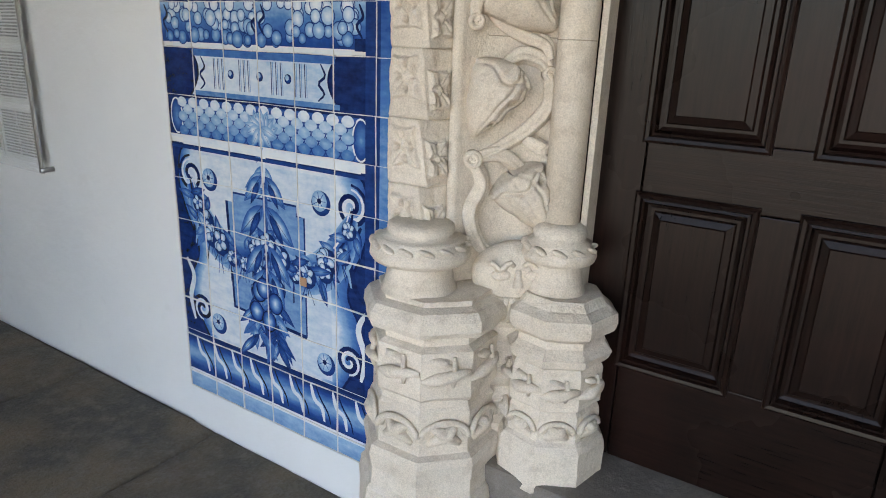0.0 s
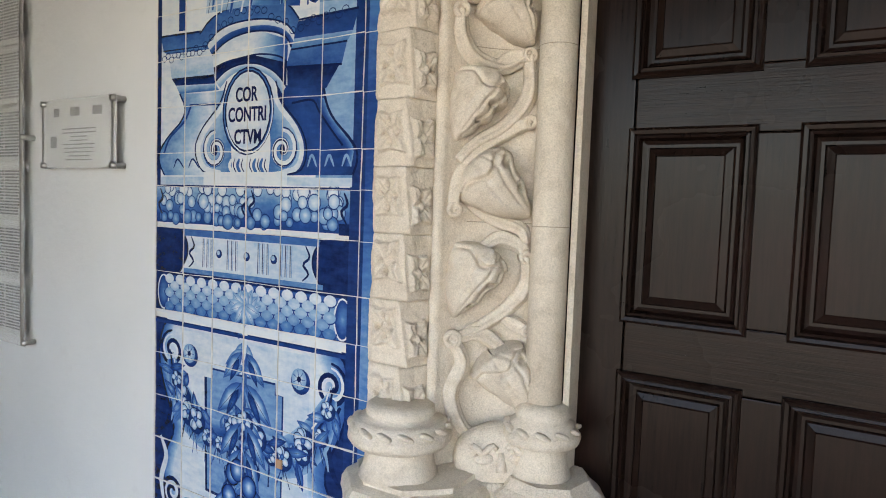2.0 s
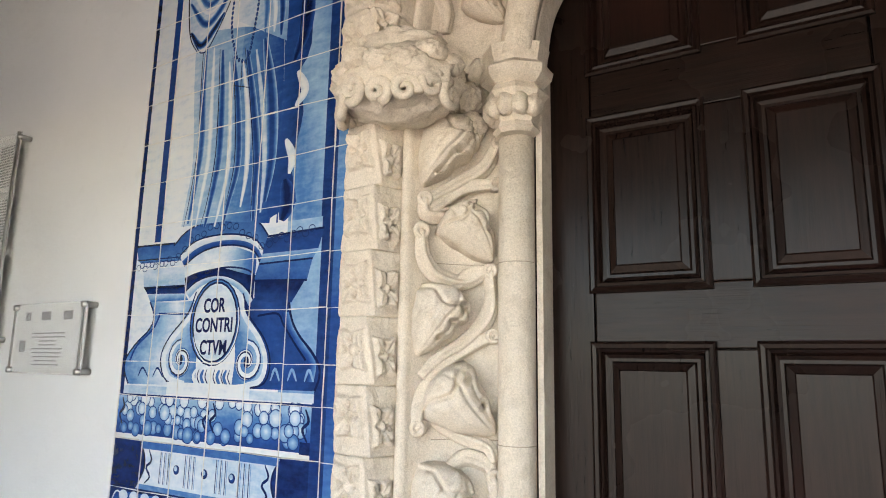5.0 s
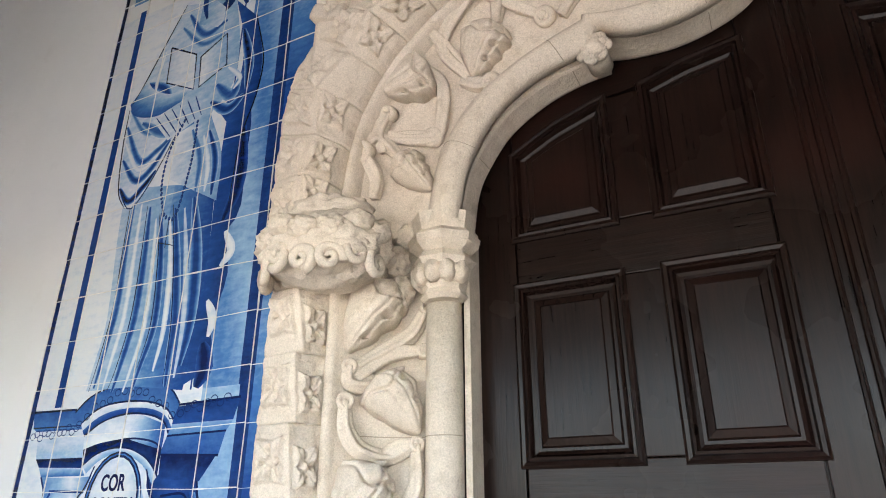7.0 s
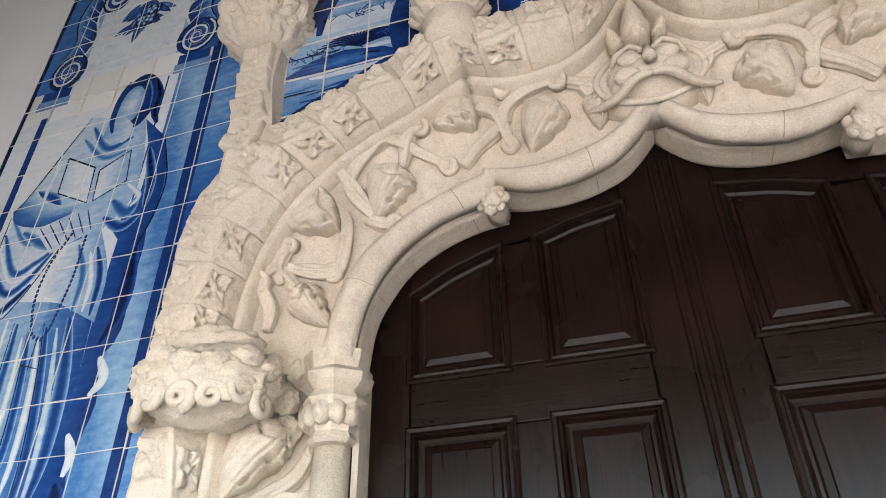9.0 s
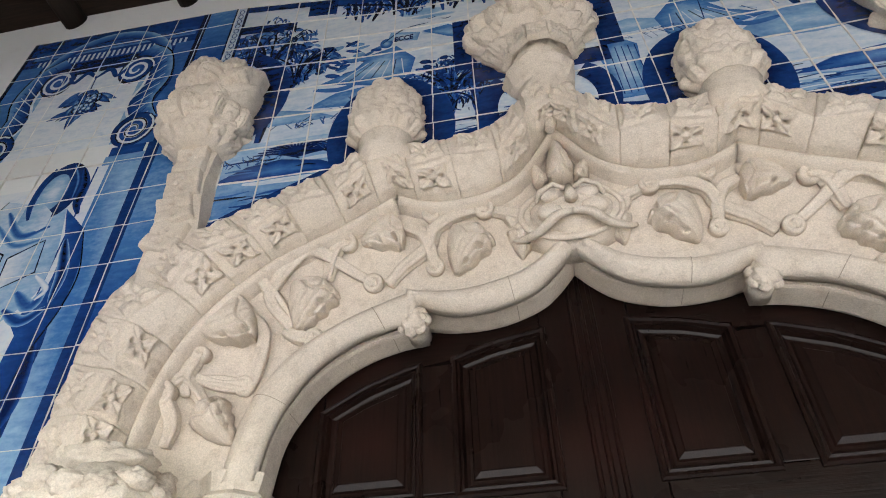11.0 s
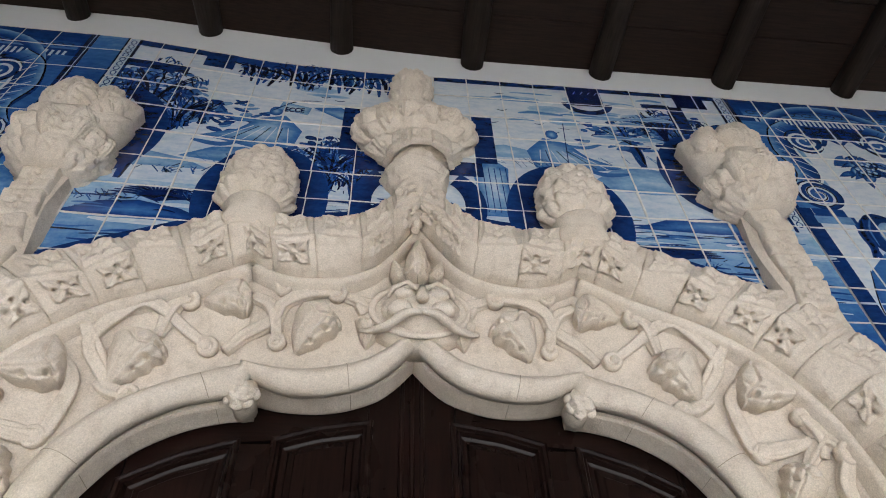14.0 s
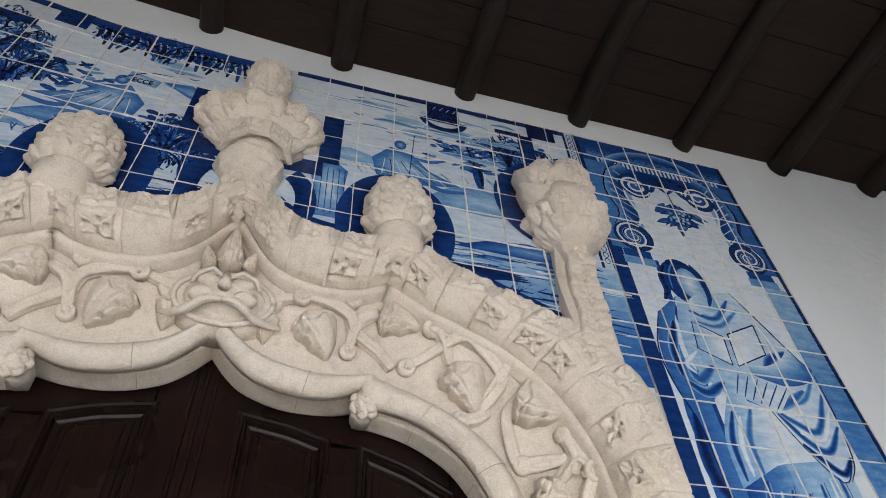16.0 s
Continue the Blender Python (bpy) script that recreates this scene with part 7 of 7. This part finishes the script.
# leafy heads, crown and pinnacles
def ruffled(bm, cx, cy, flat, rings, seed):
    """A turned cap whose rings are cut into scallops: (radius, z, depth, count, shift) each."""
    n, fine = 132, []
    lobes = max(7, round(2 * math.pi * max(q[0] for q in rings) * (0.5 + flat / 2) / 0.098))
    for a, b in zip(rings, rings[1:]):
        steps = max(2, int((b[1] - a[1]) / 0.004))
        for k in range(steps):
            t = k / steps
            fine.append(tuple(a[i] + t * (b[i] - a[i]) for i in range(3)) + (a[3] if t < 0.5 else b[3], a[4] if t < 0.5 else b[4]))
    fine.append(rings[-1])
    loops = []
    for r, z, amp, count, shift in fine:
        row = []
        for k in range(n):
            a = 2 * math.pi * k / n
            g = r * (1 + amp * (abs(math.sin(count * (a + shift) / 2)) ** 0.6 - 0.6))
            p = Vector((g * math.cos(a), g * flat * math.sin(a), z))
            e = min(1.0, r / 0.08)
            tier = z / 0.062 + 0.35 * noise.noise(Vector((2.5 * math.cos(a), 2.5 * math.sin(a), seed)))
            lobe = a * lobes / (2 * math.pi) + 0.5 * (int(tier) % 2)
            u, v = 2 * (lobe % 1.0) - 1, tier % 1.0
            edge = 0.62 + 0.26 * abs(math.sin(3 * math.pi * (lobe % 1.0)))
            h = 0.017 * (1 - u * u) ** 0.4 * ((v / edge) ** 0.6 if v < edge else max(0.0, 1 - (v - edge) / 0.16) ** 0.5) - 0.004
            h -= 0.017 * math.exp(-((abs(u) - 0.40) / 0.13) ** 2 - ((v - 0.40) / 0.11) ** 2)
            h += 0.002 * noise.noise(p * 40)
            g2 = 1 + e * (h - 0.005 + 0.004 * noise.noise(p * 24)) / max(0.03, r)
            row.append((cx + p.x * g2, cy + p.y * g2, z + 0.003 * noise.noise(p * 20)))
        loops.append(row)
    loft(bm, loops)


for s in (-1, 1):
    m = XC + s * 0.487
    bm = bmesh.new()
    turned(bm, m, -0.030, [(0.085, 3.13), (0.078, 3.19), (0.088, 3.215), (0.080, 3.23)], 14)
    carved("crocket_neck", bm)
    bm = bmesh.new()
    ruffled(bm, m, -0.042, 0.82, [(0.084, 3.228, 0, 1, 0), (0.098, 3.236, 0.14, 13, 0), (0.112, 3.262, 0.16, 13, 0), (0.113, 3.300, 0.08, 13, 0), (0.106, 3.312, 0.0, 13, 0),
                                  (0.108, 3.322, 0.14, 11, 0.7), (0.114, 3.350, 0.16, 11, 0.7), (0.108, 3.388, 0.08, 11, 0.7), (0.096, 3.400, 0.0, 11, 0), (0.096, 3.408, 0.16, 9, 0),
                                  (0.094, 3.434, 0.18, 9, 0), (0.070, 3.468, 0.12, 9, 0), (0.030, 3.488, 0.0, 9, 0)], 12 + s)
    carved("crocket", bm)
    # pinnacle
    m = XC + s * 1.105
    bm = bmesh.new()
    rings = []
    for j in range(9):
        z = 2.74 + 0.075 * j
        w = 0.082 - 0.014 * j / 8
        tw = radians(10 * math.sin(j * 0.8))
        rings.append([(m + w * 1.2 * math.cos(a + tw), -0.005 + 0.85 * w * math.sin(a + tw), z) for a in (math.pi / 4 + math.pi / 2 * i + d for i in range(4) for d in (-0.12, 0.12))])
    loft(bm, rings)
    rough(bm, 0.005, 25, s)
    carved("pinnacle_shaft", bm, smooth=False)
    for j in range(4):
        stamp("fleuron", orn.choice(FLEURONS), (m, -0.062, 2.96 + 0.105 * j), (0, 0, 1), (0, -1, 0), 0.92, orn.uniform(-0.3, 0.3))
    bm = bmesh.new()
    ruffled(bm, m, -0.045, 0.86, [(0.072, 3.320, 0, 1, 0), (0.100, 3.335, 0.10, 15, 0), (0.128, 3.362, 0.14, 15, 0), (0.130, 3.384, 0.06, 15, 0), (0.126, 3.390, 0.0, 15, 0), (0.138, 3.398, 0.10, 13, 0.3),
                                  (0.156, 3.430, 0.16, 13, 0.3), (0.152, 3.460, 0.10, 13, 0.3), (0.125, 3.480, 0.04, 13, 0.3)], 31 + s)
    carved("pinnacle_collar", bm)
    bm = bmesh.new()
    lump(bm, (m, -0.05, 3.53), (0.118, 0.095, 0.105), 20 + s, 0.16, 1.7, 5)
    carved("pinnacle_leafage", bm)
    for k, (a, b) in enumerate((((-0.03, 3.49), (-0.165, 3.60)), ((-0.05, 3.56), (-0.175, 3.675)), ((0.04, 3.50), (0.135, 3.58)))):
        leaf_between(Vector((m + s * a[0], -0.060, a[1])), Vector((m + s * b[0], -0.055, b[1])), (0.25 * s * (1 if a[0] > 0 else -1), -1, -0.2), s, k, 0.95)
    bm = bmesh.new()
    ruffled(bm, m + s * 0.055, -0.055, 0.9, [(0.030, 3.56, 0, 9, 0), (0.078, 3.60, 0.06, 9, 0), (0.090, 3.66, 0.08, 9, 0), (0.086, 3.73, 0.08, 9, 0), (0.062, 3.79, 0.04, 9, 0), (0.030, 3.815, 0, 9, 0), (0.006, 3.82, 0, 9, 0)], 41 + s)
    carved("pinnacle_top", bm)
    bm = bmesh.new()
    ruffled(bm, m - s * 0.055, -0.065, 0.9, [(0.030, 3.60, 0, 9, 0), (0.056, 3.64, 0.06, 9, 0), (0.060, 3.70, 0.08, 9, 0), (0.044, 3.755, 0.04, 9, 0), (0.006, 3.775, 0, 9, 0)], 51 + s)
    carved("pinnacle_top", bm)
    for k, (dx, z, up, sc) in enumerate(((-0.06, 3.52, (0.3, 0, 1), 0.95), (0.06, 3.54, (-0.2, 0, 1), 0.9), (-0.12, 3.62, (-0.7, 0, 0.7), 0.8), (0.0, 3.64, (0.2, 0, -1), 0.9))):
        stamp("leaf", PODS[(k + 2 + s) % 7], (m + s * dx, -0.105, z), (s * up[0], 0, up[2]), (0.3 * s * (1 if k % 2 else -1), -1, -0.10), sc * 0.72, 0, 1.2)
    for k in range(5):
        a = radians(190 + 40 * k)
        stamp("leaf", PODS[(k * 2) % 7], (m + 0.115 * math.cos(a), -0.05 + 0.10 * math.sin(a), 3.43), (0, 0, -1), (math.cos(a), math.sin(a), -0.2), 0.6)

bm = bmesh.new()
turned(bm, XC - 0.012, -0.012, [(0.015, 3.20), (0.040, 3.26), (0.070, 3.33), (0.076, 3.37), (0.098, 3.40), (0.115, 3.44), (0.108, 3.455), (0.085, 3.47), (0.078, 3.50), (0.092, 3.56), (0.105, 3.60)], 14)
worn(bm, 3, 0.012)
carved("finial_stem", bm, smooth=False)
bm = bmesh.new()
ruffled(bm, XC - 0.015, -0.035, 0.52, [(0.098, 3.520, 0, 1, 0), (0.135, 3.535, 0.14, 9, 0), (0.160, 3.570, 0.16, 9, 0), (0.152, 3.592, 0.04, 9, 0), (0.168, 3.602, 0.10, 13, 0.4), (0.200, 3.630, 0.14, 13, 0.4),
                                       (0.205, 3.650, 0.04, 13, 0.4), (0.212, 3.662, 0.12, 11, 0.1), (0.216, 3.695, 0.12, 11, 0.1), (0.204, 3.735, 0.08, 11, 0.1), (0.165, 3.765, 0.05, 11, 0.4), (0.100, 3.785, 0.0, 9, 0), (0.070, 3.800, 0, 9, 0)], 5)
carved("finial_crown", bm)
for k in range(8):
    a = radians(188 + 24.5 * k)
    d = Vector((math.cos(a), math.sin(a), 0))
    stamp("leaf", PODS[k % 7], Vector((XC - 0.015 + 0.180 * d.x, -0.035 + 0.094 * d.y, 3.655 + 0.015 * (k % 2))), (0.4 * (-1) ** k, 0, -1), d + Vector((0, -0.2, -0.3)), 0.50, 0, 1.3)
bm = bmesh.new()
ruffled(bm, XC - 0.03, -0.050, 0.85, [(0.082, 3.770, 0, 8, 0), (0.066, 3.800, 0.10, 8, 0), (0.066, 3.850, 0.12, 8, 0), (0.078, 3.910, 0.14, 8, 0), (0.080, 3.975, 0.14, 8, 0), (0.068, 4.030, 0.10, 8, 0), (0.040, 4.058, 0.04, 8, 0), (0.008, 4.066, 0, 8, 0)], 9)
carved("finial_bud", bm)
for k in range(5):
    stamp("fleuron", orn.choice(FLEURONS), (XC + 0.11 * math.cos(radians(200 + 35 * k)), -0.02 + 0.11 * math.sin(radians(200 + 35 * k)), 3.535), (0, 0, 1), (math.cos(radians(200 + 35 * k)), math.sin(radians(200 + 35 * k)), 0), 0.6)


# ---- notices on the wall ----
def stand_off(parent, x, z):
    bm = bmesh.new()
    tube(bm, [(x, -0.042, z), (x, 0.008, z)], [0.011], 12)
    part("stand_off", bm, STEEL, parent, smooth=True)


def bars(parent, x0, x1, z, h, seed, mat=None):
    bm = bmesh.new()
    box(bm, x0, x1, -0.0290, -0.0284, z, z + h)
    part("printed_bar", bm, mat or INK, parent)


notice = thing("wall_plaque", "small clear acrylic notice on steel stand-offs", "plaque")
bm = bmesh.new()
box(bm, -2.800, -2.345, -0.034, -0.030, 1.500, 1.745, 0.001)
part("acrylic_sheet", bm, ACRYLIC, notice, "clear acrylic front sheet").visible_shadow = False
bm = bmesh.new()
box(bm, -2.795, -2.350, -0.028, -0.024, 1.505, 1.740, 0.001)
part("backing_sheet", bm, PAPER, notice, "pale printed sheet")
for x in (-2.80, -2.36):
    for z in (1.512, 1.733):
        stand_off(notice, x, z)
    bm = bmesh.new()
    tube(bm, [(x, -0.036, 1.505), (x, -0.036, 1.740)], [0.004], 8)
    part("edge_rod", bm, STEEL, notice)
q = random.Random(2)
for k in range(9):
    w = q.uniform(0.05, 0.11)
    bars(notice, -2.575 - w, -2.575 + w, 1.638 - 0.0135 * k, 0.004, k)
for x, w in ((-2.72, 0.018), (-2.60, 0.03), (-2.46, 0.028)):
    bars(notice, x - w, x + w, 1.685, 0.030, 1)
bars(notice, -2.76, -2.72, 1.575, 0.04, 2)

board_big = thing("notice_board", "tall acrylic notice board of printed sheets on steel rods", "notice board")
bm = bmesh.new()
box(bm, -4.10, -2.945, -0.034, -0.030, 0.815, 2.440, 0.001)
part("acrylic_sheet", bm, ACRYLIC, board_big, "clear acrylic front sheet").visible_shadow = False
for z in (0.83, 1.62, 2.42):
    stand_off(board_big, -2.955, z)
bm = bmesh.new()
tube(bm, [(-2.960, -0.036, 0.82), (-2.960, -0.036, 2.44)], [0.007], 8)
part("edge_rod", bm, STEEL, board_big)
for c in range(3):
    for r in range(7):
        x0, z0 = -3.24 - 0.28 * c, 2.20 - 0.225 * r
        bm = bmesh.new()
        box(bm, x0, x0 + 0.26, -0.0275, -0.024, z0, z0 + 0.205)
        part("printed_sheet", bm, PAPER, board_big)
        bm = bmesh.new()
        for j in range(15):
            zz = z0 + 0.188 - 0.0118 * j
            for u in range(2):
                xx = x0 + 0.015 + 0.12 * u
                while xx < x0 + 0.12 + 0.12 * u:
                    w = q.uniform(0.008, 0.03)
                    box(bm, xx, min(xx + w, x0 + 0.128 + 0.12 * u), -0.0286, -0.0280, zz, zz + 0.0065)
                    xx += w + 0.004
        part("print", bm, INK, board_big)
